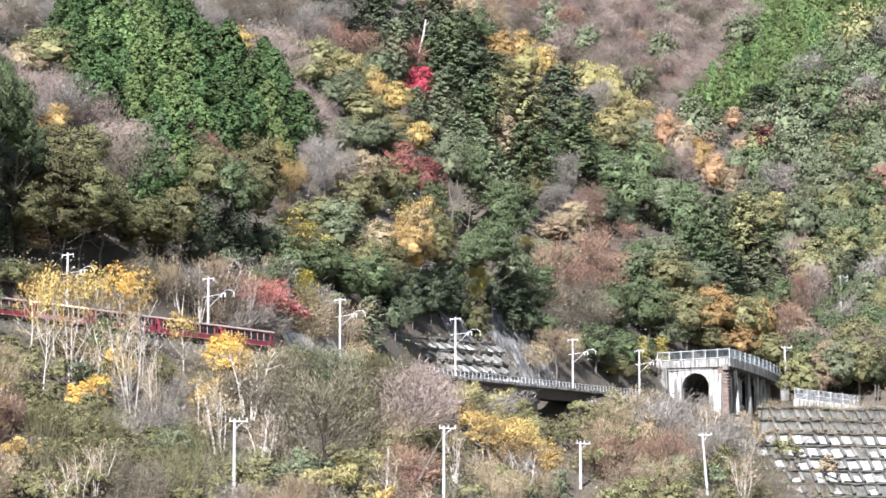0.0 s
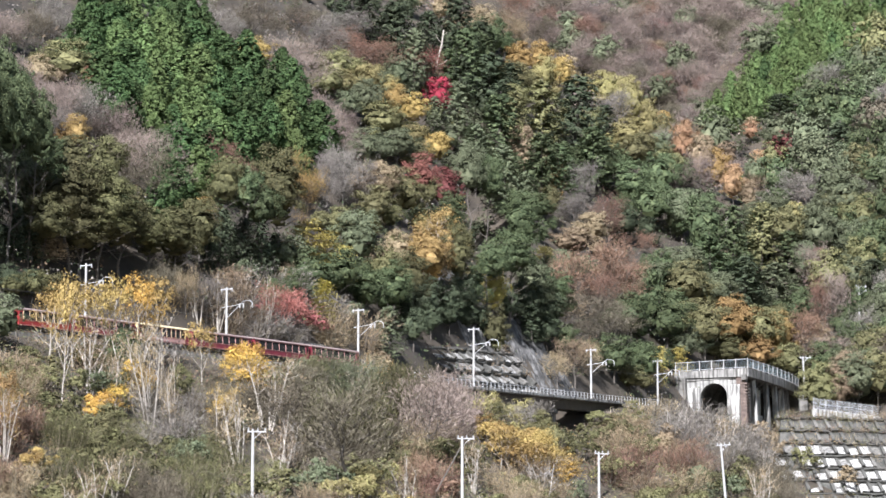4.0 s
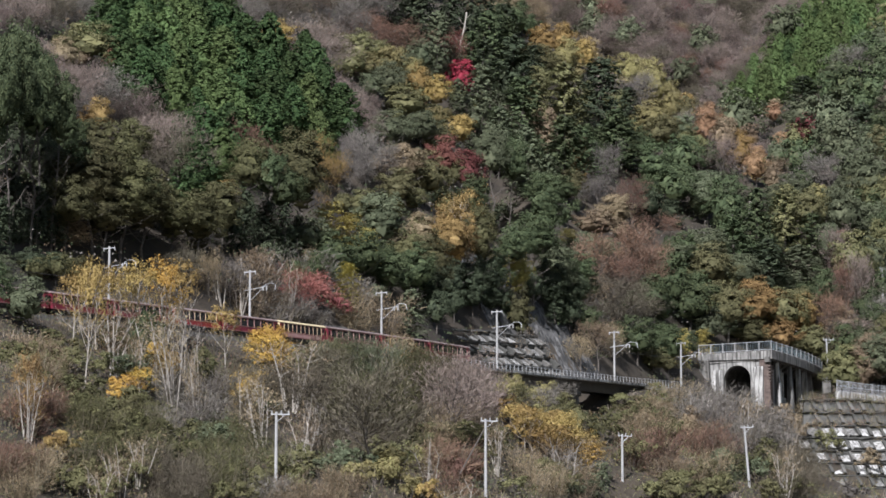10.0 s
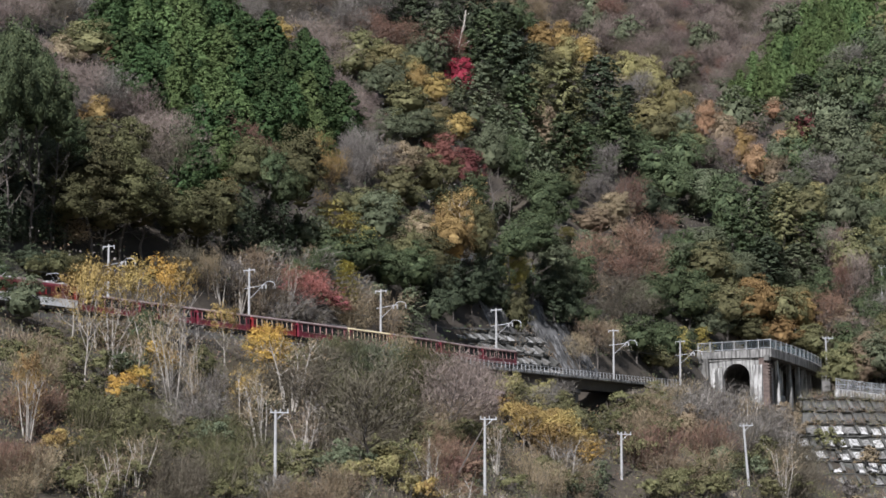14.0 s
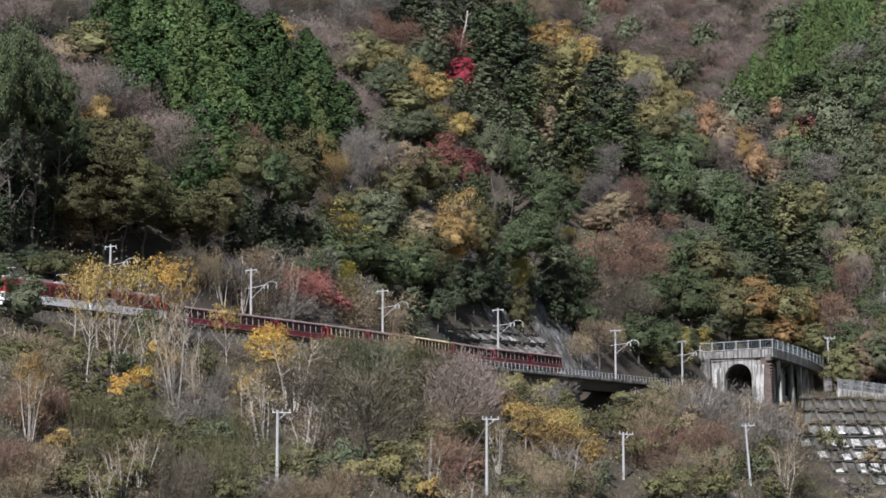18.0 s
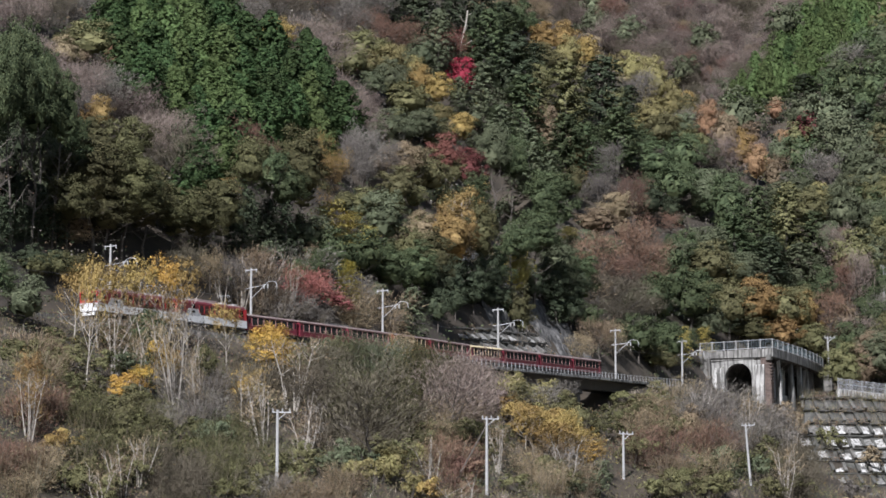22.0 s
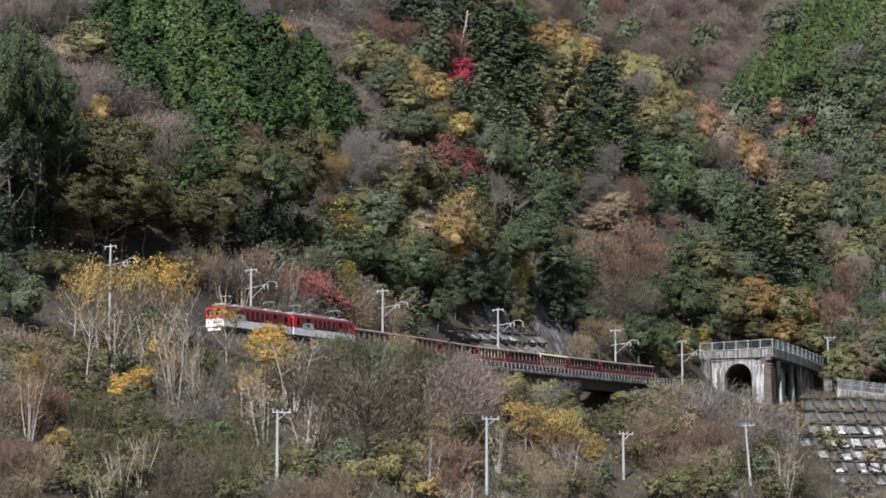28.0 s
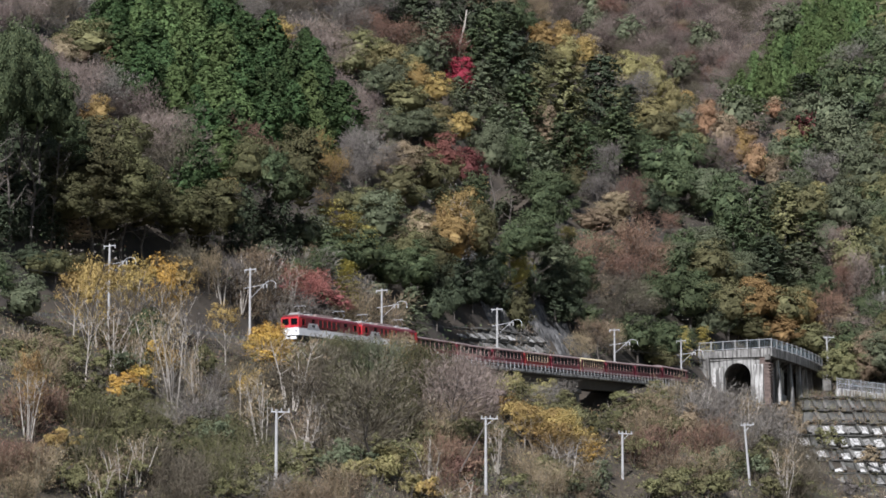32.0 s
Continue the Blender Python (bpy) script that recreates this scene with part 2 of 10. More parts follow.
FENCED = (65.0, 631.0, 85.2, 40.5, 34.0, 8.0, 3.5, 0.0, 0.0)


def cut_back(hill, x, y, x0, y0, z0, turn, length, batter, depth, below, rise):
    c, s = math.cos(radians(turn)), math.sin(radians(turn))
    u, v = (x - x0) * c + (y - y0) * s, -(x - x0) * s + (y - y0) * c
    run = depth / batter
    z0 = z0 + rise * np.clip(u, 0, length)
    face = np.where(v > -run, z0 + batter * v, z0 - depth + below * (v + run)) - 0.35
    weight = np.clip((u + 9) / 8, 0, 1) * np.clip((length + 6 - u) / 6, 0, 1) * np.clip((v + run + 32) / 12, 0, 1) * np.clip((14 - v) / 6, 0, 1)
    return hill - weight * np.maximum(hill - face, 0)


def land(x, y):
    """Height of the ground."""
    x, y = np.asarray(x, float), np.asarray(y, float)
    n, zt, s = from_track(x, y)
    rough = 2.2 * value_noise(x / 31, y / 31) + 1.0 * value_noise(x / 11 + 9, y / 11)
    up = np.maximum(n - 2.6, 0)
    down = np.maximum(-n - 2.6, 0)
    hill = zt - 0.75 + 0.97 * up + 5.0 * (1 - np.exp(-up / 7)) - 0.60 * down + rough * np.clip((np.abs(n) - 3) / 12, 0, 1.5)
    # the small gully under the bridge
    gully = np.exp(-((s - 92) / 17) ** 2) * np.exp(-np.maximum(n - 5, 0) / 14) * np.clip((14 - n) / 8, 0, 1)
    hill = hill - 9.5 * gully * np.clip(1 + (n + 3) / 30, 0, 1)
    # a narrow ravine in the wood
    hill = hill - 10 * np.exp(-((s + 54) / 7.5) ** 2) * np.clip((n - 4) / 8, 0, 1) * np.clip((62 - n) / 25, 0, 1)
    # a second one above the bridge
    hill = hill - 10 * np.exp(-((x - 9.3) / 4.2) ** 2) * np.clip((y - 594) / 10, 0, 1) * np.clip((650 - y) / 15, 0, 1)
    # cut back for the two lattice walls
    for wall in (CRIB, LATTICE, FENCED):
        hill = cut_back(hill, x, y, *wall)
    # the spur's far side
    spur = 4.0 + 0.2415 * y - 0.69 * x - 0.55 * np.maximum(y - 745, 0) + 3 * value_noise(x / 17, y / 17)
    hill = soft_min(hill, np.where(n > 0, spur, 1e3), 8.0)
    # the hill across the side valley, and the slope at its head
    right = 86 + 0.30 * (x - 58) + 0.44 * (y - 650) + 4 * value_noise(x / 40, y / 40)
    edge = 0.2077 * y + 0.95 * (x - 0.0703 * y) + 4
    right = soft_min(right, edge, 10.0)
    head = 178 + 0.85 * (y - 930) - 0.08 * x + 9 * value_noise(x / 60, y / 60)
    far = np.where(y > 640, np.maximum(right, head), -50)
    far = np.minimum(far, 330)
    z = np.maximum(hill, far)
    z = np.minimum(z, 330)
    return np.maximum(z, 0.3 * value_noise(x / 20, y / 20))


def ground_z(x, y):
    return float(land(np.array([x]), np.array([y]))[0])


# ---- mesh helpers ----
def mesh_from(name, verts, faces, materials, index=None, smooth=False):
    me = bpy.data.meshes.new(name)
    me.from_pydata([tuple(v) for v in verts], [], [tuple(f) for f in faces])
    for m in materials:
        me.materials.append(m)
    if index is not None:
        me.polygons.foreach_set("material_index", index)
    if smooth:
        me.polygons.foreach_set("use_smooth", [True] * len(me.polygons))
    me.update()
    return me


def part(name, bm, material, parent, label=""):
    """One mesh object under a thing or a part."""
    me = bpy.data.meshes.new(name)
    bm.to_mesh(me)
    bm.free()
    me.materials.append(material)
    ob = new(name, me)
    ob.parent = parent
    if label:
        ob["label"] = label
    return ob


def box(bm, x0, x1, y0, y1, z0, z1, bevel=0.0):
    """A box between limits, with its edges broken."""
    made = bmesh.ops.create_cube(bm, size=1.0)["verts"]
    for v in made:
        v.co = Vector((x0 + (v.co.x + 0.5) * (x1 - x0), y0 + (v.co.y + 0.5) * (y1 - y0), z0 + (v.co.z + 0.5) * (z1 - z0)))
    if bevel:
        edges = list({e for v in made for e in v.link_edges})
        bmesh.ops.bevel(bm, geom=edges, offset=bevel, segments=1, affect="EDGES", profile=0.5)
    return bm


def tube(bm, a, b, ra, rb=None, sides=8):
    """A tapered round bar from a to b."""
    a, b = Vector(a), Vector(b)
    rb = ra if rb is None else rb
    d = (b - a).normalized()
    u = d.orthogonal().normalized()
    w = d.cross(u)
    rings = []
    for p, r in ((a, ra), (b, rb)):
        rings.append([bm.verts.new(p + r * (math.cos(k * math.tau / sides) * u + math.sin(k * math.tau / sides) * w)) for k in range(sides)])
    for k in range(sides):
        bm.faces.new((rings[0][k], rings[0][(k + 1) % sides], rings[1][(k + 1) % sides], rings[1][k]))
    bm.faces.new(rings[0][::-1])
    bm.faces.new(rings[1])
    return bm


def bent(bm, points, r, sides=6):
    """One round bar bent through the points."""
    pts = [Vector(p) for p in points]
    rings = []
    for k, p in enumerate(pts):
        d = (pts[min(k + 1, len(pts) - 1)] - pts[max(k - 1, 0)]).normalized()
        u = d.cross(Vector((0.31, 0.93, 0.17))).normalized()
        w = d.cross(u)
        rings.append([bm.verts.new(p + r * (math.cos(j * math.tau / sides) * u + math.sin(j * math.tau / sides) * w)) for j in range(sides)])
    for a, b in zip(rings, rings[1:]):
        for j in range(sides):
            bm.faces.new((a[j], a[(j + 1) % sides], b[(j + 1) % sides], b[j]))
    bm.faces.new(rings[0][::-1])
    bm.faces.new(rings[-1])
    return bm


def profile_along(bm, outline, x0, x1, cuts=1):
    """A closed outline of (y, z) pushed along x."""
    rings = []
    for k in range(cuts + 1):
        x = x0 + (x1 - x0) * k / cuts
        rings.append([bm.verts.new((x, y, z)) for y, z in outline])
    n = len(outline)
    for p, q in zip(rings, rings[1:]):
        for k in range(n):
            bm.faces.new((p[k], p[(k + 1) % n], q[(k + 1) % n], q[k]))
    bm.faces.new(rings[0][::-1])
    bm.faces.new(rings[-1])
    bmesh.ops.recalc_face_normals(bm, faces=bm.faces[:])
    return bm


def thing(name, m, label, category, group="", kind=""):
    ob = new(name)
    ob.empty_display_size = 0.3
    ob.matrix_basis = m
    return tagged(ob, label, category, group, kind)


# ---- ground ----
def ground_mesh():
    """One sheet: fine on the hillsides in view, coarse to the horizon."""
    xs = np.concatenate([[-4000, -2200, -1200, -700, -400, -260], np.arange(-180, 182, 3.0), [260, 400, 700, 1200, 2200, 4000]])
    ys = np.concatenate([[-4000, -2000, -900, -400, -150, 0, 60, 120, 180, 230, 270], np.arange(300, 760, 3.0), np.arange(760, 1120, 7.0),
                         [1150, 1250, 1500, 2000, 4000]])
    gxs, gys = np.meshgrid(xs, ys)
    gz = land(gxs, gys)
    verts = np.stack([gxs.ravel(), gys.ravel(), gz.ravel()], 1).tolist()
    w = len(xs)
    faces = [(j * w + i, j * w + i + 1, (j + 1) * w + i + 1, (j + 1) * w + i) for j in range(len(ys) - 1) for i in range(w - 1)]
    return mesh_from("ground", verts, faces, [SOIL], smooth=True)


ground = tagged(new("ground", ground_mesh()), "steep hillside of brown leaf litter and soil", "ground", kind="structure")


# ---- plants ----
def leaves_at(centres, normals, size, rng, long=1.0):
    """Small three-cornered leaf plates at the centres, facing about the normals."""
    n = len(centres)
    u = np.cross(normals, rng.normal(size=(n, 3)))
    u /= np.linalg.norm(u, axis=1, keepdims=True) + 1e-9
    w = np.cross(normals, u)
    w /= np.linalg.norm(w, axis=1, keepdims=True) + 1e-9
    s = (size * rng.uniform(0.65, 1.4, n))[:, None] * 0.62
    return np.stack([centres - 0.8 * u * s - 0.5 * w * s, centres + 0.8 * u * s - 0.5 * w * s, centres + w * s * long + u * s * rng.normal(size=(n, 1)) * 0.4], 1).reshape(-1, 3)


def unit(a):
    return a / (np.linalg.norm(a, axis=1, keepdims=True) + 1e-9)


def soft_normals(q, centre, own=0.6, out=0.6):
    """Leaf normals drawn towards the outside of the crown, so that it takes the light as one rounded mass."""
    t = q.reshape(-1, 3, 3)
    n = unit(np.cross(t[:, 1] - t[:, 0], t[:, 2] - t[:, 0]))
    d = unit((t.mean(1) - np.array(centre)) * np.array([1.0, 1.0, 0.7]))
    n = np.where((n * d).sum(1, keepdims=True) < -0.3, n + 0.6 * d, n)
    return np.repeat(unit(own * n + out * d), 3, 0)


def crown_mesh(name, q, material, centre):
    me = mesh_from(name, q, plate_faces(len(q) // 3), [material], smooth=True)
    me.normals_split_custom_set_from_vertices(soft_normals(q, centre).tolist())
    return me


def sticks(segs, sides=3):
    """Tapered sticks from rows of (a, b, ra, rb)."""
    verts, faces = [], []
    for a, b, ra, rb in segs:
        a, b = Vector(a), Vector(b)
        d = (b - a).normalized()
        u = d.orthogonal().normalized()
        w = d.cross(u)
        k0 = len(verts)
        for p, r in ((a, ra), (b, rb)):
            for k in range(sides):
                verts.append(p + r * (math.cos(k * math.tau / sides) * u + math.sin(k * math.tau / sides) * w))
        for k in range(sides):
            faces.append((k0 + k, k0 + (k + 1) % sides, k0 + sides + (k + 1) % sides, k0 + sides + k))
    return verts, faces


def limbs(rng, height, spread, start=0.25, count=9, forks=3, lean=0.55, thick=0.16):
    """Trunk, limbs and forks of a broad tree, and the places of their ends."""
    segs, ends = [], []
    p, r = np.zeros(3) - np.array([0, 0, 0.6]), thick
    spine = [p]
    for k in range(1, 6):
        q = np.array([rng.normal() * 0.05 * height * k / 5, rng.normal() * 0.05 * height * k / 5, height * 0.85 * k / 5])
        segs.append((p, q, r, r * 0.78))
        p, r = q, r * 0.78
        spine.append(p)
    ends.append(p)
    for k in range(count):
        f = start + (0.9 - start) * (k + rng.uniform(0, 1)) / count
        i = min(4, int(f * 5))
        base = spine[i] + (spine[i + 1] - spine[i]) * (f * 5 - i)
        a = k * 2.4 + rng.uniform(-0.5, 0.5)
        ll = spread * (1.05 - 0.55 * f) * rng.uniform(0.7, 1.1)
        tip = base + np.array([math.cos(a) * ll, math.sin(a) * ll, ll * lean * rng.uniform(0.6, 1.6)])
        mid = base + (tip - base) * 0.5 + np.array([0, 0, -0.06 * ll])
        rr = thick * 0.45 * (1 - 0.6 * f)
        segs += [(base, mid, rr, rr * 0.7), (mid, tip, rr * 0.7, rr * 0.3)]
        ends += [tip, mid]
        for j in range(forks):
            t2 = mid + (tip - mid) * rng.uniform(0, 1) + rng.normal(size=3) * ll * 0.28 + np.array([0, 0, 0.18 * ll])
            s2 = mid + (tip - mid) * rng.uniform(0, 0.7)
            segs.append((s2, t2, rr * 0.4, rr * 0.15))
            ends.append(t2)
    return segs, ends


def plate_faces(n):
    return np.arange(3 * n).reshape(-1, 3).tolist()


def broad_crown(rng, height, radius, lumps, leaves, size, low=0.15, loose=0.0, spread=1.0):
    """Leaf plates on rounded lumps that make up an uneven dome."""
    cs, ns = [], []
    mid, half = height * (1 + low) / 2, height * (1 - low) / 2
    for k in range(lumps):
        d = unit(rng.normal(size=(1, 3)))[0]
        d[2] = d[2] if d[2] > -0.45 else -d[2]
        f = rng.uniform(0.3, 0.86) if k % 4 else rng.uniform(0.78, 1.02)
        c = np.array([d[0] * radius * f, d[1] * radius * f, mid + d[2] * half * f])
        lump = radius * rng.uniform(0.15, 0.34) * spread
        e = unit(rng.normal(size=(leaves, 3)) + 0.75 * d + np.array([0, 0, 0.25]))
        cs.append(c + e * lump * np.array([1.0, 1.0, 0.82]) * (rng.uniform(0.55 - loose, 1.12, (leaves, 1))))
        ns.append(unit(e + 0.32 * rng.normal(size=(leaves, 3))))
    # dense foliage inside
    e = unit(rng.normal(size=(lumps * 3, 3)))
    core = np.array([0, 0, mid]) + e * np.array([radius, radius, half]) * rng.uniform(0.15, 0.62, (lumps * 3, 1))
    if loose:
        return leaves_at(np.concatenate(cs), np.concatenate(ns), size, rng)
    return np.concatenate([leaves_at(np.concatenate(cs), np.concatenate(ns), size, rng), leaves_at(core, e, 0.34 * radius, rng)])


def tier_crown(rng, height, radius, pads, leaves, size):
    """Leaf plates in flat sprays, one over another, longest low down."""
    cs, ns = [], []
    for k in range(pads):
        f = (k + rng.uniform(0, 1)) / pads
        a = k * 2.39996 + rng.uniform(-0.5, 0.5)
        r = radius * (1 - 0.75 * f ** 1.6) * rng.uniform(0.35, 0.85)
        c = np.array([math.cos(a) * r, math.sin(a) * r, height * (0.2 + 0.77 * f)])
        w = radius * rng.uniform(0.26, 0.46)
        e = rng.normal(size=(leaves, 3)) * np.array([0.55, 0.55, 0.11]) * w
        e[:, 2] -= 0.16 * (e[:, 0] ** 2 + e[:, 1] ** 2) / w
        cs.append(c + e)
        ns.append(unit(rng.normal(size=(leaves, 3)) * 0.45 + np.array([0.1, -0.35, 0.9])))
    return leaves_at(np.concatenate(cs), np.concatenate(ns), size, rng)


def cone_crown(rng, height, radius, branches, per, size, droop=0.35, flat=0.0, low=0.12, power=0.75):
    """Leaf plates along drooping branches of a conifer."""
    cs, ns = [], []
    for k in range(branches):
        f = ((k + rng.uniform(0, 1)) / branches) ** 0.85
        a = k * 2.39996 + rng.uniform(-0.4, 0.4)
        ll = radius * (1 - f) ** power * rng.uniform(0.7, 1.15) + 0.12
        t = ((np.arange(per) + rng.uniform(0.2, 1, per)) / per) ** 0.6
        out = np.stack([np.cos(a) * ll * t, np.sin(a) * ll * t, height * (low + (0.98 - low) * f) - droop * ll * t ** 1.6 + 0.15 * ll * t], 1)
        out += rng.normal(size=out.shape) * np.array([0.17, 0.17, 0.11]) * (0.4 + ll * 0.35)
        cs.append(out)
        d = np.stack([np.cos(a) * np.ones(per), np.sin(a) * np.ones(per), 0.35 + flat + 0 * t], 1)
        ns.append(unit(d + rng.normal(size=d.shape) * 0.45))
    return leaves_at(np.concatenate(cs), np.concatenate(ns), size, rng, 1.3)


def lump_cone(rng, height, radius, lumps, leaves, size):
    """Leaf plates in small tufts over a blunt cone."""
    cs, ns = [], []
    for k in range(lumps):
        f = ((k + rng.uniform(0, 1)) / lumps) ** 0.8
        a = k * 2.39996 + rng.uniform(-0.5, 0.5)
        r = radius * (1 - f ** 1.7) ** 0.75 * rng.uniform(0.62, 0.98)
        d = np.array([math.cos(a), math.sin(a), 0.45])
        e = unit(rng.normal(size=(leaves, 3)) + 0.9 * d)
        tuft = rng.uniform(0.45, 0.8) * (1 - 0.45 * f)
        cs.append(np.array([d[0] * r, d[1] * r, height * (0.05 + 0.92 * f)]) + e * tuft * np.array([1, 1, 1.3]) * rng.uniform(0.5, 1.15, (leaves, 1)))
        ns.append(unit(e + 0.5 * rng.normal(size=(leaves, 3))))
    h = rng.uniform(0.05, 0.85, lumps * 3)
    e = unit(rng.normal(size=(lumps * 3, 3)))
    core = np.stack([e[:, 0] * radius * 0.6 * (1 - h), e[:, 1] * radius * 0.6 * (1 - h), height * h], 1)
    return np.concatenate([leaves_at(np.concatenate(cs), np.concatenate(ns), size, rng, 1.2), leaves_at(core, e, 0.4 * radius, rng)])


SPECIES = {}


def add_species(key, trunk, crown):
    SPECIES.setdefault(key, []).append((trunk, crown))


def needles(centres, dirs, length, width, rng):
    """Thin blades along dirs."""
    n = len(centres)
    w = unit(np.cross(dirs, rng.normal(size=(n, 3)))) * (width * rng.uniform(0.6, 1.3, n))[:, None] * 0.5
    e = dirs * (length * rng.uniform(0.5, 1.3, n))[:, None]
    bow = rng.normal(size=(n, 3)) * length * 0.08
    return np.stack([centres - w, centres + w, centres + e + bow], 1).reshape(-1, 3)


def twig_haze(rng, ends, height, radius, count, length=0.62, width=0.05, wild=0.4):
    """Fine twigs round the ends of the limbs, pointing out and up."""
    ends = np.array(ends)
    c = ends[rng.integers(0, len(ends), count)] + rng.normal(size=(count, 3)) * radius * np.array([0.17, 0.17, 0.14])
    d = unit(unit(c - np.array([0, 0, height * 0.35])) + rng.normal(size=(count, 3)) * wild + np.array([0, 0, 0.55]))
    return needles(c, d, length, width, rng)


VARIANTS = 4
for v in range(VARIANTS):
    g = np.random.default_rng(100 + v)
    straight = sticks([((0, 0, -1), (0.1, 0, 7), 0.22, 0.14), ((0.1, 0, 7), (0, 0, 13.4), 0.14, 0.03)], 6)
    # tall narrow cedar, 14 m
    q = lump_cone(g, 14, 2.5, 105, 46, 0.21)
    add_species("cedar", mesh_from("cedar_trunk", *straight, [BARK]), crown_mesh("cedar_crown", q, LEAF["green"], (0, 0, 5.0)))
    # the same, far off
    q = lump_cone(g, 14, 2.9, 80, 30, 0.27)
    add_species("far_cedar", mesh_from("far_cedar_trunk", *straight, [BARK]), crown_mesh("far_cedar_crown", q, LEAF["green"], (0, 0, 5.0)))
    # fir with flat tiers, 13 m
    q = cone_crown(g, 13, 3.4, 120, 28, 0.30, droop=0.14, flat=0.8, low=0.08, power=0.36)
    add_species("fir", mesh_from("fir_trunk", *straight, [BARK]), crown_mesh("fir_crown", q, LEAF["dark"], (0, 0, 4.5)))
    # full broadleaf, 10 m
    segs, ends = limbs(g, 8.5, 3.2, count=8, forks=2)
    tv, tf = sticks(segs, 4)
    q = broad_crown(g, 10, 3.5, 78, 78, 0.185, low=0.06)
    add_species("broadleaf", mesh_from("broadleaf_trunk", tv, tf, [BARK]), crown_mesh("broadleaf_crown", q, LEAF["olive"], (0, 0, 4.0)))
    # the same, far off
    q = broad_crown(g, 10, 3.5, 60, 44, 0.28, low=0.06)
    add_species("far_broadleaf", mesh_from("far_broadleaf_trunk", tv, tf, [BARK]), crown_mesh("far_broadleaf_crown", q, LEAF["olive"], (0, 0, 4.0)))
    # spreading tree whose leaves lie in flat tiers, 9 m
    segs, ends = limbs(g, 8.0, 3.0, count=12, forks=2, lean=0.25)
    tv, tf = sticks(segs, 4)
    q = tier_crown(g, 9, 3.3, 38, 84, 0.21)
    add_species("layered", mesh_from("layered_trunk", tv, tf, [BARK]), crown_mesh("layered_crown", q, LEAF["olive"], (0, 0, 2.5)))
    # tall tree whose crown begins half-way up, 20 m
    segs, ends = limbs(g, 18.0, 3.6, start=0.25, count=14, forks=2, thick=0.24)
    tv, tf = sticks(segs, 5)
    q = broad_crown(g, 20, 4.0, 120, 110, 0.205, low=0.2)
    add_species("tall", mesh_from("tall_trunk", tv, tf, [BARK]), crown_mesh("tall_crown", q, LEAF["deep"], (0, 0, 12.0)))
    # the same with a higher crown
    q = broad_crown(g, 20, 4.0, 100, 100, 0.205, low=0.5)
    add_species("high", SPECIES["tall"][-1][0], crown_mesh("high_crown", q, LEAF["deep"], (0, 0, 13.5)))
    # thin autumn crown with visible limbs, 9 m
    segs, ends = limbs(g, 8.5, 2.8, count=11, forks=4, lean=0.9, thick=0.12)
    tv, tf = sticks(segs, 4)
    q = np.concatenate([broad_crown(g, 9, 2.8, 36, 46, 0.175, low=0.42, loose=0.5, spread=1.3), twig_haze(g, ends, 9, 2.6, 420)])
    add_species("thin", mesh_from("thin_trunk", tv, tf, [PALE_BARK]), crown_mesh("thin_crown", q, LEAF["gold"], (0, 0, 4.0)))
    # bare tree, 9 m, a haze of twigs
    segs, ends = limbs(g, 8.3, 3.0, count=15, forks=6, lean=1.0, thick=0.13)
    tv, tf = sticks(segs, 3)
    q = twig_haze(g, ends, 9, 3.0, 2900, 0.55, 0.06, 0.75)
    add_species("bare", mesh_from("bare_trunk", tv, tf, [BARK]), mesh_from("bare_haze", q, plate_faces(len(q) // 3), [TWIG]))
    # leafy shrub, 2.4 m
    segs = [((0, 0, -0.3), (g.normal() * 0.5, g.normal() * 0.5, 1.6), 0.03, 0.012) for k in range(7)]
    tv, tf = sticks(segs, 3)
    q = broad_crown(g, 2.4, 1.4, 30, 58, 0.115, low=0.0, loose=0.2)
    add_species("shrub", mesh_from("shrub_stem", tv, tf, [BARK]), crown_mesh("shrub_foliage", q, LEAF["sage"], (0, 0, 0.6)))
    # bare bush: a fan of thin stems, 3 m
    segs, ends = [], []
    for k in range(26):
        a, rr = g.uniform(0, math.tau), g.uniform(0, 0.5)
        b = np.array([rr * math.cos(a), rr * math.sin(a), -0.3])
        ll = g.uniform(1.6, 3.0)
        t = b + np.array([math.cos(a) * ll * g.uniform(0.1, 0.5), math.sin(a) * ll * g.uniform(0.1, 0.5), ll])
        m = (b + t) / 2 + g.normal(size=3) * 0.12
        segs += [(b, m, 0.028, 0.022), (m, t, 0.022, 0.010)]
        ends += [m, t, (m + t) / 2, (b + m) / 2]
    tv, tf = sticks(segs, 3)
    q = twig_haze(g, ends, 2.2, 1.5, 1500, 0.38, 0.034, 0.8)
    add_species("bush", mesh_from("bush_stem", tv, tf, [TWIG]), mesh_from("bush_haze", q, plate_faces(len(q) // 3), [TWIG]))

    # slender pale saplings in a clump, a few leaves left, 6 m
    segs, ends = [], []
    for k in range(6):
        a, rr = g.uniform(0, math.tau), g.uniform(0, 0.35)
        b = np.array([rr * math.cos(a), rr * math.sin(a), -0.4])
        ll = g.uniform(4.0, 6.0)
        lean = g.uniform(0.03, 0.22)
        t = b + np.array([math.cos(a) * ll * lean, math.sin(a) * ll * lean, ll])
        m = (b + t) / 2 + g.normal(size=3) * 0.15
        segs += [(b, m, 0.062, 0.045), (m, t, 0.045, 0.015)]
        for j in range(7):
            s2 = m + (t - m) * g.uniform(-0.3, 0.95)
            e2 = s2 + unit(np.array([[g.normal(), g.normal(), 1.3]]))[0] * g.uniform(0.6, 1.3)
            segs.append((s2, e2, 0.022, 0.008))
            ends += [e2, (s2 + e2) / 2]
        ends.append(t)
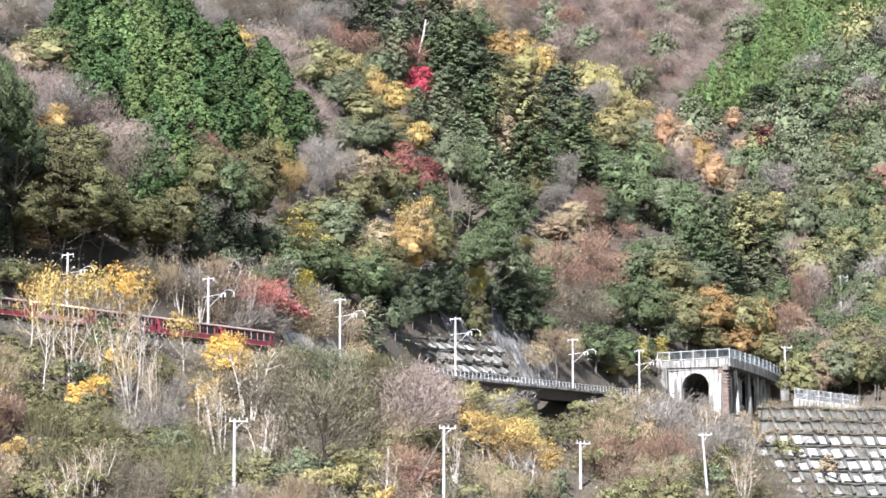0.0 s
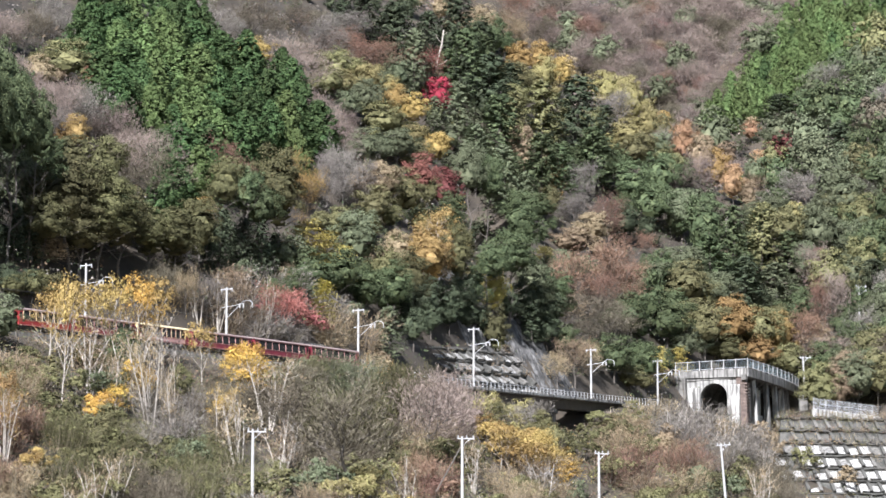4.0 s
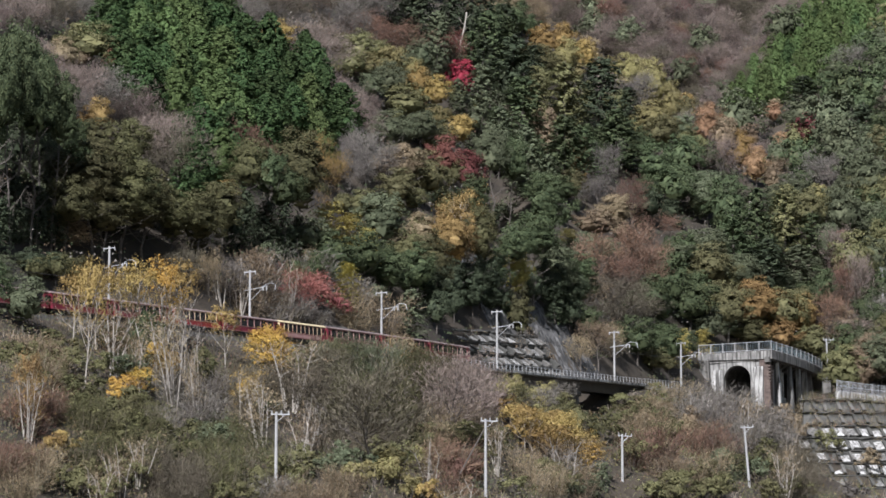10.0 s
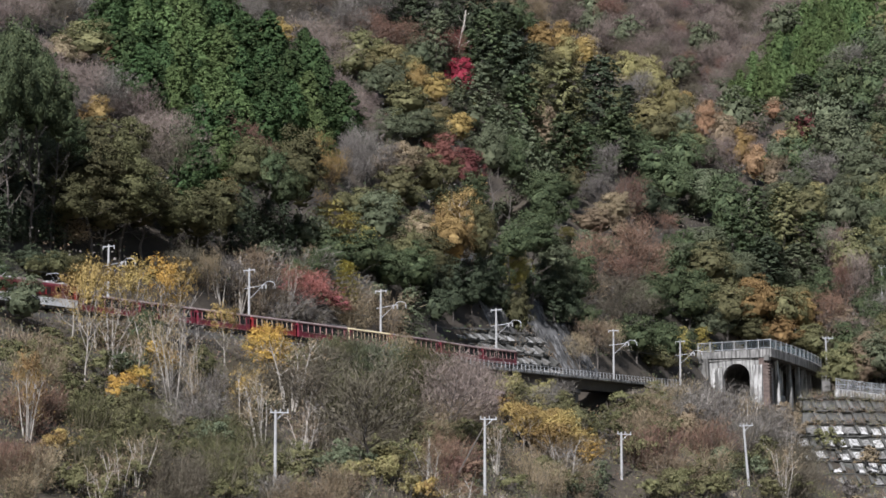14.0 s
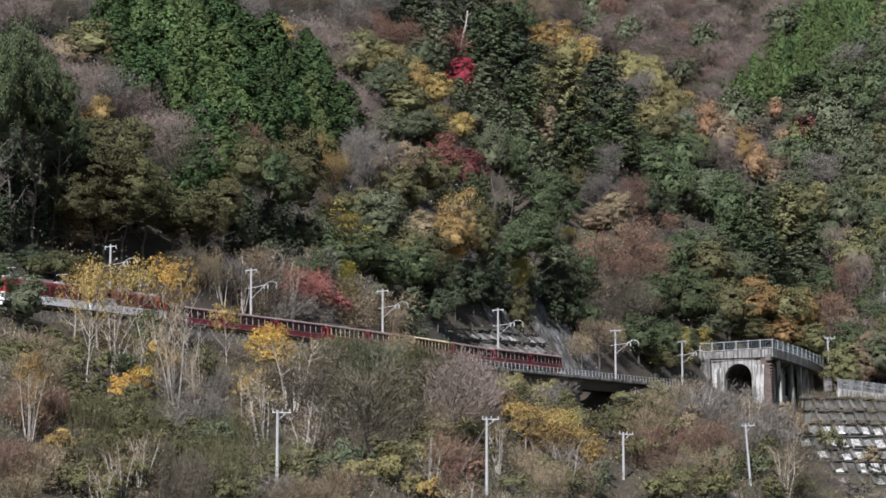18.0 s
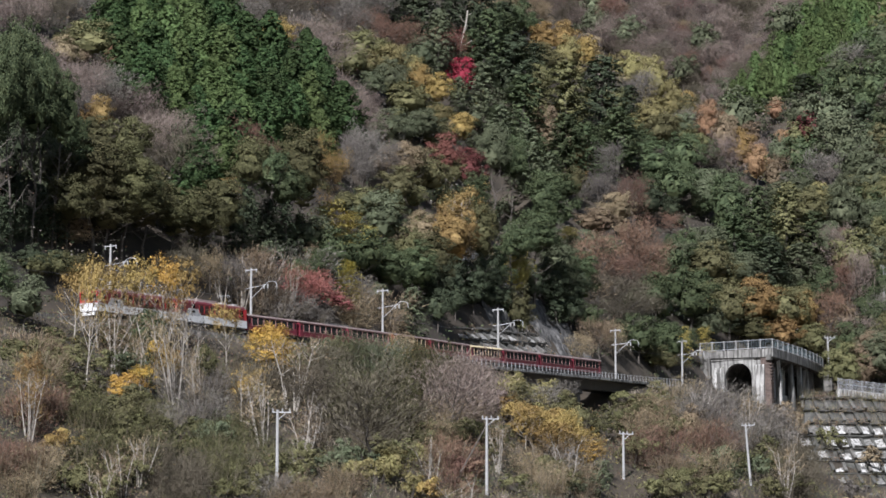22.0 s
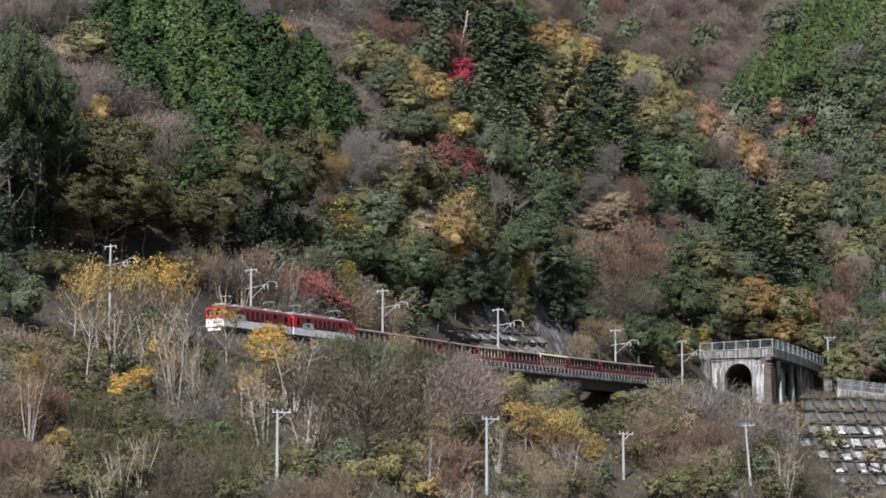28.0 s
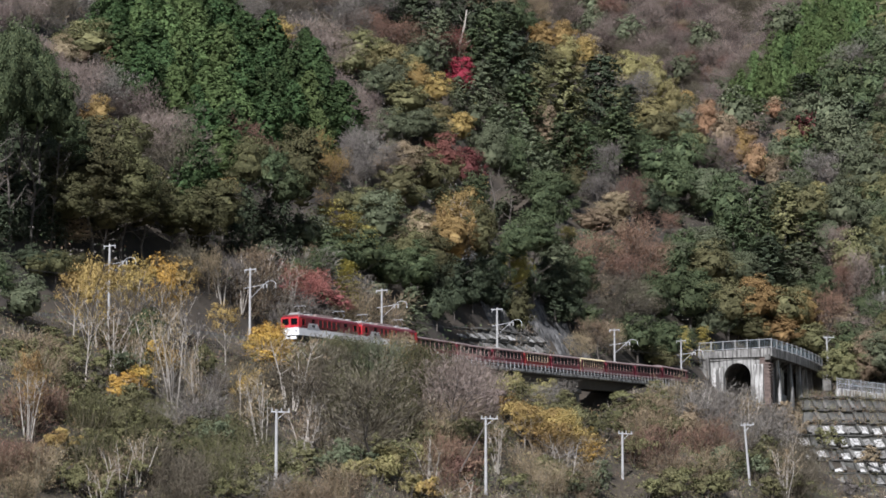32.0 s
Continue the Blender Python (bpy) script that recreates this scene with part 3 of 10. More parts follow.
    tv, tf = sticks(segs, 4)
    q = np.concatenate([twig_haze(g, ends, 4.5, 1.3, 420, 0.5, 0.035), leaves_at(np.array(ends)[g.integers(0, len(ends), 260)] + g.normal(size=(260, 3)) * 0.3, unit(g.normal(size=(260, 3))), 0.15, g)])
    add_species("sapling", mesh_from("sapling_trunk", tv, tf, [PALE_BARK]), mesh_from("sapling_crown", q, plate_faces(len(q) // 3), [LEAF["tan"]]))

WORDS = {"green": "fresh green", "grass_green": "bright green", "dark": "dark green", "deep": "deep green", "olive": "olive green", "moss": "dark olive", "sage": "grey-green",
         "lime": "lime yellow", "yellow": "bright yellow", "gold": "golden yellow", "amber": "amber brown", "rust": "rust brown", "orange": "orange",
         "crimson": "crimson red", "wine": "wine red", "rose": "dull red", "brown": "dull brown", "citron": "lemon yellow", "tan": "tan brown", "pink": "pinkish brown", "grey": "greyish brown"}
KINDS = {
    "cedar": ("cedar_tree", "tall narrow cedar with {} drooping foliage on the hillside", "tree", 14.0, 2.5, "conifers on the hillside"),
    "fir": ("fir_tree", "tiered fir with {} needles on the hillside", "tree", 13.0, 3.4, "conifers on the hillside"),
    "broadleaf": ("broadleaf_tree", "rounded broadleaf tree with {} autumn foliage on the slope", "tree", 10.0, 3.4, "broadleaf trees on the hillside"),
    "high": ("tall_tree", "tall tree with bare lower trunk and a high {} crown", "tree", 20.0, 4.0, "tall trees at the wood edge"),
    "tall": ("tall_tree", "tall tree with a high {} crown above shaded trunks", "tree", 20.0, 4.0, "tall trees at the wood edge"),
    "layered": ("layered_tree", "spreading tree with flat tiers of {} leaves on the slope", "tree", 9.0, 3.3, "broadleaf trees on the hillside"),
    "thin": ("slender_tree", "slender pale-trunked tree with sparse {} leaves on the slope", "tree", 9.0, 2.8, "slender trees on the slope"),
    "bare": ("bare_tree", "leafless tree with a haze of {} twigs on the slope", "tree", 9.0, 3.0, "bare trees on the slope"),
    "sapling": ("sapling_clump", "clump of slender pale saplings with sparse {} leaves", "sapling", 6.0, 1.3, "sapling clumps on the slope"),
    "shrub": ("shrub", "low leafy shrub with {} leaves on the slope", "shrub", 2.4, 1.4, "shrubs on the slope"),
    "bush": ("bare_bush", "leafless bush of thin {} stems on the slope", "bush", 3.0, 1.2, "bare bushes on the slope"),
}
plant_count = [0]
wood = []          # every tree: x, y, height, tone, whether bare
FOLIAGE_PART = {"shrub": ("stem", "foliage"), "bush": ("stem", "twig_crown"), "bare": ("trunk", "twig_crown")}


def plant(kind, x, y, height, width, tone, sink=0.15):
    """One plant as a thing with its trunk and crown, standing on the ground."""
    name, words, category, h0, r0, group = KINDS[kind]
    plant_count[0] += 1
    g = random.Random(plant_count[0] * 7919)
    trunk, crown = SPECIES[("far_" if y > 745 and kind in ("cedar", "broadleaf") else "") + kind][g.randrange(VARIANTS)]
    if kind not in ('shrub', 'bush', 'sapling'):
        wood.append((x, y, height, tone, kind == 'bare', kind in ('tall', 'high')))
    if kind == 'broadleaf' and tone in ('deep', 'dark', 'sage'):
        name, words, group = 'evergreen_tree', 'rounded evergreen tree with {} leaves on the slope', 'evergreen trees on the hillside'
    w = width / (2 * r0)
    m = pose(x, y, ground_z(x, y) - sink, g.uniform(-4, 4), g.uniform(-4, 4), g.uniform(0, 360)) @ Matrix.Diagonal((w, w, height / h0, 1))
    top = thing(name, m, words.format(WORDS[tone]), category, group)
    low, high = FOLIAGE_PART.get(kind, ("trunk", "crown"))
    new(low, trunk).parent = top
    ob = new(high, crown)
    ob.parent = top
    ob.material_slots[0].link = "OBJECT"
    ob.material_slots[0].material = LEAF[tone]
    return top


# ---- railway bed, rails and bridge ----
def ribbon(outline, s0, s1, step=3.0):
    """A band of the given (side, up) outline along the rails."""
    bm = bmesh.new()
    rings = []
    n = int((s1 - s0) / step)
    for k in range(n + 1):
        s = s0 + (s1 - s0) * k / n
        m = track_pose(s)
        rings.append([bm.verts.new(m @ Vector((0, y, z))) for y, z in outline])
    for p, q in zip(rings, rings[1:]):
        for k in range(len(outline)):
            bm.faces.new((p[k], p[(k + 1) % len(outline)], q[(k + 1) % len(outline)], q[k]))
    bm.faces.new(rings[0][::-1])
    bm.faces.new(rings[-1])
    bmesh.ops.recalc_face_normals(bm, faces=bm.faces[:])
    return bm


def structure(name, bm, material, label, category):
    me = bpy.data.meshes.new(name)
    bm.to_mesh(me)
    bm.free()
    me.materials.append(material)
    return tagged(new(name, me), label, category, kind="structure")


BRIDGE0, BRIDGE1 = 47.0, 128.0
structure("trackbed", ribbon([(-1.9, -0.8), (-1.5, -0.26), (1.5, -0.26), (1.9, -0.8)], -200, BRIDGE0, 4), BALLAST, "grey-brown ballast bed of a single railway track", "track bed")
structure("trackbed_gallery", ribbon([(-1.9, -0.8), (-1.5, -0.26), (1.5, -0.26), (1.9, -0.8)], BRIDGE1, 212, 4), BALLAST, "grey-brown ballast bed leading into the gallery", "track bed")
for side, nm in ((-0.55, "rail"), (0.55, "rail_inner")):
    structure(nm, ribbon([(side - 0.035, -0.14), (side - 0.035, 0), (side + 0.035, 0), (side + 0.035, -0.14)], -200, 210, 4), RUSTY, "rusty steel rail on the ballast bed", "rail")

bridge = thing("railway_bridge", Matrix.Identity(4), "dark girder railway bridge with a pale handrail across a gully", "bridge")
part("deck", ribbon([(-2.5, -0.5), (-2.5, -0.16), (2.3, -0.16), (2.3, -0.5)], BRIDGE0, BRIDGE1), CONCRETE, bridge, "weathered concrete deck edge")
for y0 in (-1.3, 0.75):
    part("girder", ribbon([(y0, -1.95), (y0, -0.46), (y0 + 0.5, -0.46), (y0 + 0.5, -1.95)], BRIDGE0, BRIDGE1), STEEL, bridge, "dark steel girder")
part("top_rail", ribbon([(-2.27, 0.57), (-2.27, 0.62), (-2.22, 0.62), (-2.22, 0.57)], BRIDGE0 - 3, BRIDGE1 + 18), GALVANISED, bridge, "galvanised handrail")
part("middle_rail", ribbon([(-2.26, 0.18), (-2.26, 0.21), (-2.23, 0.21), (-2.23, 0.18)], BRIDGE0 - 3, BRIDGE1 + 18), GALVANISED, bridge, "galvanised lower rail")
bm = bmesh.new()
box(bm, -0.04, 0.04, -0.04, 0.04, -0.45, 0.64, 0.008)
post_mesh = bpy.data.meshes.new("rail_post")
bm.to_mesh(post_mesh)
bm.free()
post_mesh.materials.append(GALVANISED)
s = BRIDGE0 - 3
while s < BRIDGE1 + 18:
    p = new("rail_post", post_mesh)
    p.parent = bridge
    p.matrix_basis = track_pose(s, -2.25)
    s += 1.5
for s in (68.0, 96.5, 124.0):
    base = on_track(s)
    bm = bmesh.new()
    foot = ground_z(base.x, base.y) - base.z - 1.0
    box(bm, -0.8, 0.8, -1.7, 1.7, foot, -2.1, 0.06)
    box(bm, -1.0, 1.0, -1.95, 1.95, -2.7, -2.1, 0.05)
    pier = part("pier", bm, DARK_CONCRETE, bridge, "dark streaked concrete pier")
    pier.matrix_basis = Matrix.Translation(base) @ pose(0, 0, 0, 0, 0, bearing(s))

# low retaining wall carrying the line on the near stretch
wall = structure("retaining_wall_1", ribbon([(-2.6, -3.2), (-2.3, -0.35), (-1.95, -0.35), (-1.95, -3.2)], -75, -2), DARK_CONCRETE, "dark stained low concrete retaining wall under the track", "retaining wall")

structure("retaining_wall_5", ribbon([(3.3, -0.6), (3.3, 0.4), (5.4, 3.9), (6.6, 4.2), (6.6, -0.6)], 27, 41, 2), GREY_CONCRETE, "grey mottled concrete slope facing beside the track", "retaining wall")

# ---- electric line masts ----
def mast(s, height, side=-2.1, name="catenary_mast"):
    """A concrete mast with an insulator crossarm and a cantilever over the rails."""
    m = track_pose(s, -side, 0.0)
    base = m.translation
    foot = ground_z(base.x, base.y) - base.z - 0.5 if not BRIDGE0 < s < BRIDGE1 else -0.5
    top = thing(name, Matrix.Translation(base) @ pose(0, 0, 0, 0, 0, bearing(s)), "pale concrete mast with a steel cantilever over the railway", "mast", "masts along the railway")
    part("pole", tube(bmesh.new(), (0, 0, foot), (0, 0, height), 0.17, 0.12, 10), POLE, top)
    bm = bmesh.new()
    box(bm, -0.05, 0.05, -0.8, 0.8, height - 0.28, height - 0.18)
    part("crossarm", bm, GALVANISED, top)
    for y in (-0.75, 0.75):
        part("insulator", tube(bmesh.new(), (0, y, height - 0.55), (0, y, height - 0.1), 0.06, 0.05, 8), POLE, top, "white porcelain insulator")
    a = height - 2.45
    part("cantilever_arm", bent(bmesh.new(), [(0, 0.7, a), (0, -2.0, a + 0.25), (0, -2.4, a + 0.35)], 0.04), GALVANISED, top)
    part("brace", tube(bmesh.new(), (0, -0.1, a - 1.25), (0, -1.9, a + 0.2), 0.035, 0.035, 6), GALVANISED, top)
    hoop = [(0, -2.0 - 0.8 + 0.8 * math.cos(t), a + 0.2 + 0.45 * math.sin(t)) for t in np.linspace(0, math.pi * 0.93, 8)]
    hoop.append((0, -3.65, a - 0.3))
    part("steady_arm", bent(bmesh.new(), hoop, 0.035), GALVANISED, top, "curved pull-off arm")
    for y in (-1.85, -2.35):
        part("arm_insulator", tube(bmesh.new(), (0, y, a - 0.2), (0, y, a + 0.35), 0.09, 0.09, 8), POLE, top, "white porcelain insulator")
    return top


for s, h in ((-27.25, 9.1), (3.0, 8.75), (36.5, 8.65), (74.25, 8.6), (125.25, 8.0), (158.0, 7.85)):
    mast(s, h)
structure("contact_wire", ribbon([(-0.012, 4.52), (-0.012, 4.545), (0.012, 4.545), (0.012, 4.52)], -120, 178, 4), WIRE, "thin copper contact wire above the rails", "wire")


# ---- portal and rock-shed gallery ----
PORTAL, GALLERY_END = 178.5, 209.0
SHED0 = track_pose(PORTAL)
SHED_TURN = bearing(PORTAL + 14)
SHED = Matrix.Translation(SHED0.translation) @ pose(0, 0, 0, 0, -1.8, SHED_TURN)
gallery = thing("railway_gallery", SHED, "weathered concrete tunnel portal and pillared gallery with a railed terrace", "gallery")
LONG = GALLERY_END - PORTAL


def arch_wall(x0, x1, left, right, low, high, radius, spring):
    """A wall across the line with a round-topped opening right through it."""
    bm = bmesh.new()
    inner = [(-radius, low)] + [(-radius * math.cos(math.pi * k / 16), spring + radius * math.sin(math.pi * k / 16)) for k in range(17)] + [(radius, low)]
    outer = [(left, low)]
    for y, z in inner[1:-1]:
        f = (math.atan2(z - spring, -y)) / math.pi      # 0 at the left springing, 1 at the right
        if f < 0.25:
            outer.append((left, spring + (high - spring) * f * 4))
        elif f > 0.75:
            outer.append((right, spring + (high - spring) * (1 - f) * 4))
        else:
            outer.append((left + (right - left) * (f - 0.25) * 2, high))
    outer.append((right, low))
    rings = [[bm.verts.new((x, y, z)) for y, z in pts] for x in (x0, x1) for pts in (inner, outer)]
    a, b, c, d = rings
    for k in range(len(inner) - 1):
        bm.faces.new((a[k], a[k + 1], b[k + 1], b[k]))
        bm.faces.new((c[k], d[k], d[k + 1], c[k + 1]))
        bm.faces.new((a[k], c[k], c[k + 1], a[k + 1]))
        bm.faces.new((b[k], b[k + 1], d[k + 1], d[k]))
    for k in (0, -1):
        bm.faces.new((a[k], b[k], d[k], c[k]))
    bmesh.ops.recalc_face_normals(bm, faces=bm.faces[:])
    return bm


part("portal_wall", arch_wall(0.0, 0.9, -4.6, 6.2, -4.5, 6.1, 2.3, 2.75), PORTAL_FACE, gallery, "pale concrete portal wall streaked with dark runs")
part("portal_ring", arch_wall(-0.12, -0.004, -2.75, 2.75, -0.5, 5.5, 2.3, 2.75), PORTAL_FACE, gallery, "raised ring round the arch")
# barrel behind the arch; its dark concrete stands in for the shade inside
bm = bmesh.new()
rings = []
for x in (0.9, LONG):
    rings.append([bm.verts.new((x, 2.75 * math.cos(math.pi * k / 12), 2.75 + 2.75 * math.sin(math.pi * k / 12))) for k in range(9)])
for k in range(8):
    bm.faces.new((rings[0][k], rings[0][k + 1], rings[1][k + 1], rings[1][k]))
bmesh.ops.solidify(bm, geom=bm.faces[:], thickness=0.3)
part("barrel", bm, DARK_CONCRETE, gallery, "dark vault, shade in its tone")
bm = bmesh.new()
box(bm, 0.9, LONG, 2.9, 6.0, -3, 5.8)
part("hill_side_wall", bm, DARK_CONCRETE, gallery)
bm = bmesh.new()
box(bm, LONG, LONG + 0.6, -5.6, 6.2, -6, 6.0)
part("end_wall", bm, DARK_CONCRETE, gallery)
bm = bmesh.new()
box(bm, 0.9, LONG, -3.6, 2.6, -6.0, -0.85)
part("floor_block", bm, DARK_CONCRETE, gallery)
# side wall behind the pillars: the shade there is put into its dark tone
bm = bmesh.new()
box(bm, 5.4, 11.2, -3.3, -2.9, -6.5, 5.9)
part("side_wall", bm, DARK_CONCRETE, gallery, "streaked wall behind the pillars, toned dark as shade")
# pale fins and low panel carry the sunlit parts of this wall
for k in range(7):
    bm = bmesh.new()
    box(bm, 6.4 + k * 0.95, 6.75 + k * 0.95, -3.55, -3.3, -2.0, 5.6, 0.03)
    part("wall_fin", bm, PALE_CONCRETE, gallery, "upright concrete fin")
bm = bmesh.new()
box(bm, 6.4, 12.6, -3.9, -3.3, -6.0, 0.6, 0.05)
part("parapet_panel", bm, PALE_CONCRETE, gallery, "white concrete panel low between the pillars")
# terrace slab: its valley edge swings away to the hill
def swing(x):
    return 2.2 * (max(0.0, x - 4) / 28) ** 2


EDGE = [(-0.45 + (LONG + 1.25) * k / 12) for k in range(13)]
bm = bmesh.new()
outline = [(x, -6.1 + swing(x)) for x in EDGE] + [(LONG + 0.8, 6.6), (-0.45, 6.6)]
low = [bm.verts.new((x, y, 5.75 if k < 13 else 6.104)) for k, (x, y) in enumerate(outline)]
high = [bm.verts.new((x, y, 7.15)) for x, y in outline]
bm.faces.new(low[::-1])
bm.faces.new(high)
for k in range(len(low)):
    bm.faces.new((low[k], low[(k + 1) % len(low)], high[(k + 1) % len(low)], high[k]))
bmesh.ops.recalc_face_normals(bm, faces=bm.faces[:])
bmesh.ops.bevel(bm, geom=[e for e in bm.edges if abs(e.verts[0].co.z - e.verts[1].co.z) < 0.1], offset=0.07, segments=1, affect="EDGES")
part("terrace_slab", bm, GREY_CONCRETE, gallery, "thick grey concrete terrace slab streaked dark")
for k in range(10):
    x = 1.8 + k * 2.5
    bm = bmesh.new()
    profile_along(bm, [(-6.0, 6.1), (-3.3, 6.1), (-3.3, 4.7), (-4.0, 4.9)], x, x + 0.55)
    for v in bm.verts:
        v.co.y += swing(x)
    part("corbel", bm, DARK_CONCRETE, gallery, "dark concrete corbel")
for y in (-5.4, 5.2):
    bm = bmesh.new()
    box(bm, -0.75, 0.0, y - 0.45, y + 0.45, 5.2, 6.1, 0.05)
    part("corner_corbel", bm, DARK_CONCRETE, gallery, "dark corbel under the slab corner")
# buttresses on the valley side, deeper at the foot
for x, w, mat, words in ((-0.3, 1.3, BRICK, "dark brown stone-faced corner pillar"), (4.6, 0.8, CONCRETE, "pale stained buttress"), (11.0, 1.1, GREY_CONCRETE, "grey mottled buttress"),
                         (16.2, 1.0, PORTAL_FACE, "grey stained buttress"), (20.4, 1.0, CONCRETE, "pale stained buttress"), (24.2, 1.0, GREY_CONCRETE, "grey mottled buttress")):
    bm = bmesh.new()
    y0, deep = swing(x), 3.9 if x < 0 else 4.7
    profile_along(bm, [(-5.35 + y0, 6.1), (-deep + y0, 6.1), (-deep + y0, -8.5), (-5.9 + y0, -8.5), (-5.6 + y0, 1.5), (-5.4 + y0, 4.4)], x, x + w * (1.0 if x < 0 else 0.8))
    bmesh.ops.bevel(bm, geom=bm.edges[:], offset=0.06, segments=1, affect="EDGES")
    part("buttress", bm, mat, gallery, words)
# string courses of the corner pillar
for k in range(22):
    bm = bmesh.new()
    box(bm, -0.33, 1.03, -5.75, -3.9, -6.0 + k * 0.5, -5.72 + k * 0.5, 0.03)
    part("pillar_course", bm, BRICK, gallery)
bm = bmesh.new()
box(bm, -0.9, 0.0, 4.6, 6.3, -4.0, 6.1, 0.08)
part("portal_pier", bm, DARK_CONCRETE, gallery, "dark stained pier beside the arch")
bm = bmesh.new()
box(bm, -0.6, 0.0, -4.6, -2.9, -5.5, 4.6, 0.08)
for v in bm.verts:
    if v.co.z < 0:
        v.co.x -= 0.7 * (v.co.x < -0.3)
part("portal_leg", bm, CONCRETE, gallery, "pale concrete leg beside the arch")
bm = bmesh.new()
profile_along(bm, [(2.75, 4.4), (3.9, 4.4), (4.3, 1.0), (4.6, -5.0), (2.75, -5.0)], -0.5, 0.0)
part("portal_leg", bm, CONCRETE, gallery, "pale flared concrete leg beside the arch")
bm = bmesh.new()
box(bm, -0.2, 0.0, -4.5, 6.1, 5.55, 6.1, 0.04)
part("cornice", bm, GREY_CONCRETE, gallery, "grey cornice above the arch")
# terrace railing: posts, rails and pale mesh panels
posts = [(-0.3, 6.4 - 12.4 * k / 6) for k in range(7)] + [(-0.3 + (LONG + 0.8) * k / 12, -6.0 + swing((LONG + 0.8) * k / 12)) for k in range(1, 13)]
for (xa, ya), (xb, yb) in zip(posts, posts[1:] + [posts[-1]]):
    bm = bmesh.new()
    box(bm, xa - 0.07, xa + 0.07, ya - 0.07, ya + 0.07, 7.15, 8.75, 0.015)
    part("railing_post", bm, POLE, gallery, "white railing post")
    if (xa, ya) != (xb, yb):
        for z in (7.32, 8.62):
            part("railing_bar", tube(bmesh.new(), (xa, ya, z), (xb, yb, z), 0.04, 0.04, 6), GALVANISED, gallery)
        d = Vector((xb - xa, yb - ya, 0))
        for j in range(1, 7):
            q = Vector((xa, ya, 0)) + d * j / 7
            part("railing_wire", tube(bmesh.new(), (q.x, q.y, 7.32), (q.x, q.y, 8.62), 0.022, 0.022, 3), BLUE_PANEL, gallery)


# ---- lattice retaining walls ----
def lattice_wall(name, x0, y0, z0, turn, length, batter, depth, below, rise, columns, rows, label, panel_mats, beam_mat, missing=0.0, grown=0, growth=(), slant=0.0, wild_turn=1.0):
    """Concrete grid on a steep slope: projecting ledges and ribs, panels set back between them."""
    n = math.hypot(1, batter)
    e = Vector((math.cos(radians(turn)), math.sin(radians(turn)), rise)).normalized()
    d = Vector((math.sin(radians(turn)) / n, -math.cos(radians(turn)) / n, -batter / n))   # down the face
    d = (d - e * d.dot(e)).normalized()
    o = e.cross(d)                                                                          # into or out of the face
    if o.y > 0:
        o = -o
    m = Matrix((e, d, o)).transposed().to_4x4()
    m.translation = Vector((x0, y0, z0))
    top = tagged(new(name), label, "retaining wall", kind="structure")
    top.matrix_basis = m
    reach = depth * n / batter
    w, h = length / columns, reach / rows
    g = random.Random(4)
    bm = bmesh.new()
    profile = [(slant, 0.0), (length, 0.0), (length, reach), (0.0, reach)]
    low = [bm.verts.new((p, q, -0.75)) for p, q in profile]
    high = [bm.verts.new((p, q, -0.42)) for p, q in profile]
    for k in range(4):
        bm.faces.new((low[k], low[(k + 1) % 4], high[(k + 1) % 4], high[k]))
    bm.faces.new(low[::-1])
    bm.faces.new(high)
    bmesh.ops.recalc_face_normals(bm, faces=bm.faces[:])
    # backing plate in a darker tone than the panels before it
    part("backing", bm, MOSSY, top, "dark backing")
    ledges = []
    for v in range(3):
        bm = bmesh.new()
        box(bm, -w / 2 - 0.03, w / 2 + 0.03, -0.15, 0.15, -0.6, 0.1, 0.05)
        for q in bm.verts:
            q.co += Vector((0, g.uniform(-0.07, 0.07), g.uniform(-0.1, 0.06)))
        me = bpy.data.meshes.new("ledge")
        bm.to_mesh(me)
        bm.free()
        me.materials.append(beam_mat)
        ledges.append(me)
    for r in range(rows + 1):
        for c in range(columns):
            if (c + 0.5) * w < slant * (1 - r / rows):
                continue
            ob = new("ledge", ledges[g.randrange(3)])
            ob.parent = top
            ob.matrix_basis = pose((c + 0.5) * w, r * h + g.uniform(-0.14, 0.14), g.uniform(-0.14, 0.06), g.uniform(-6, 6), g.uniform(-4, 4), g.uniform(-5, 5))
    # ribs stand proud at their foot, like blocks leaning out
    bm = bmesh.new()
    profile_along(bm, [(0.1, -0.6), (0.1, -0.2), (h * 0.5, 0.2), (h - 0.12, 0.5), (h - 0.12, -0.6)], -0.26, 0.26)
    bmesh.ops.bevel(bm, geom=bm.edges[:], offset=0.04, segments=1, affect="EDGES")
    ribs = []
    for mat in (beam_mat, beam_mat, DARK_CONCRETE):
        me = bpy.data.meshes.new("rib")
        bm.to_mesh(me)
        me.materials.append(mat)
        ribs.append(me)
    bm.free()
    for c in range(columns + 1):
        for r in range(rows):
            if c * w < slant * (1 - r / rows) - 0.2:
                continue
            ob = new("rib", ribs[g.randrange(3)])
            ob.parent = top
            ob.matrix_basis = pose(c * w + g.uniform(-0.2, 0.2), r * h, g.uniform(-0.15, 0.05), g.uniform(-3, 3), 0, g.uniform(-5, 5))
    # panels hang nearly upright between the ribs
    shapes = []
    for mat in panel_mats:
        bm = bmesh.new()
        box(bm, -w / 2 + 0.3, w / 2 - 0.3, -h / 2 + g.uniform(0.2, 0.5), h / 2 - 0.08, -0.7, -0.35, 0.05)
        for q in bm.verts:
            if q.co.z > -0.4:
                q.co.z += 0.62 * (q.co.y > 0) * g.uniform(0.7, 1.1) + g.uniform(-0.06, 0.06)
                q.co.x += g.uniform(-0.12, 0.12)
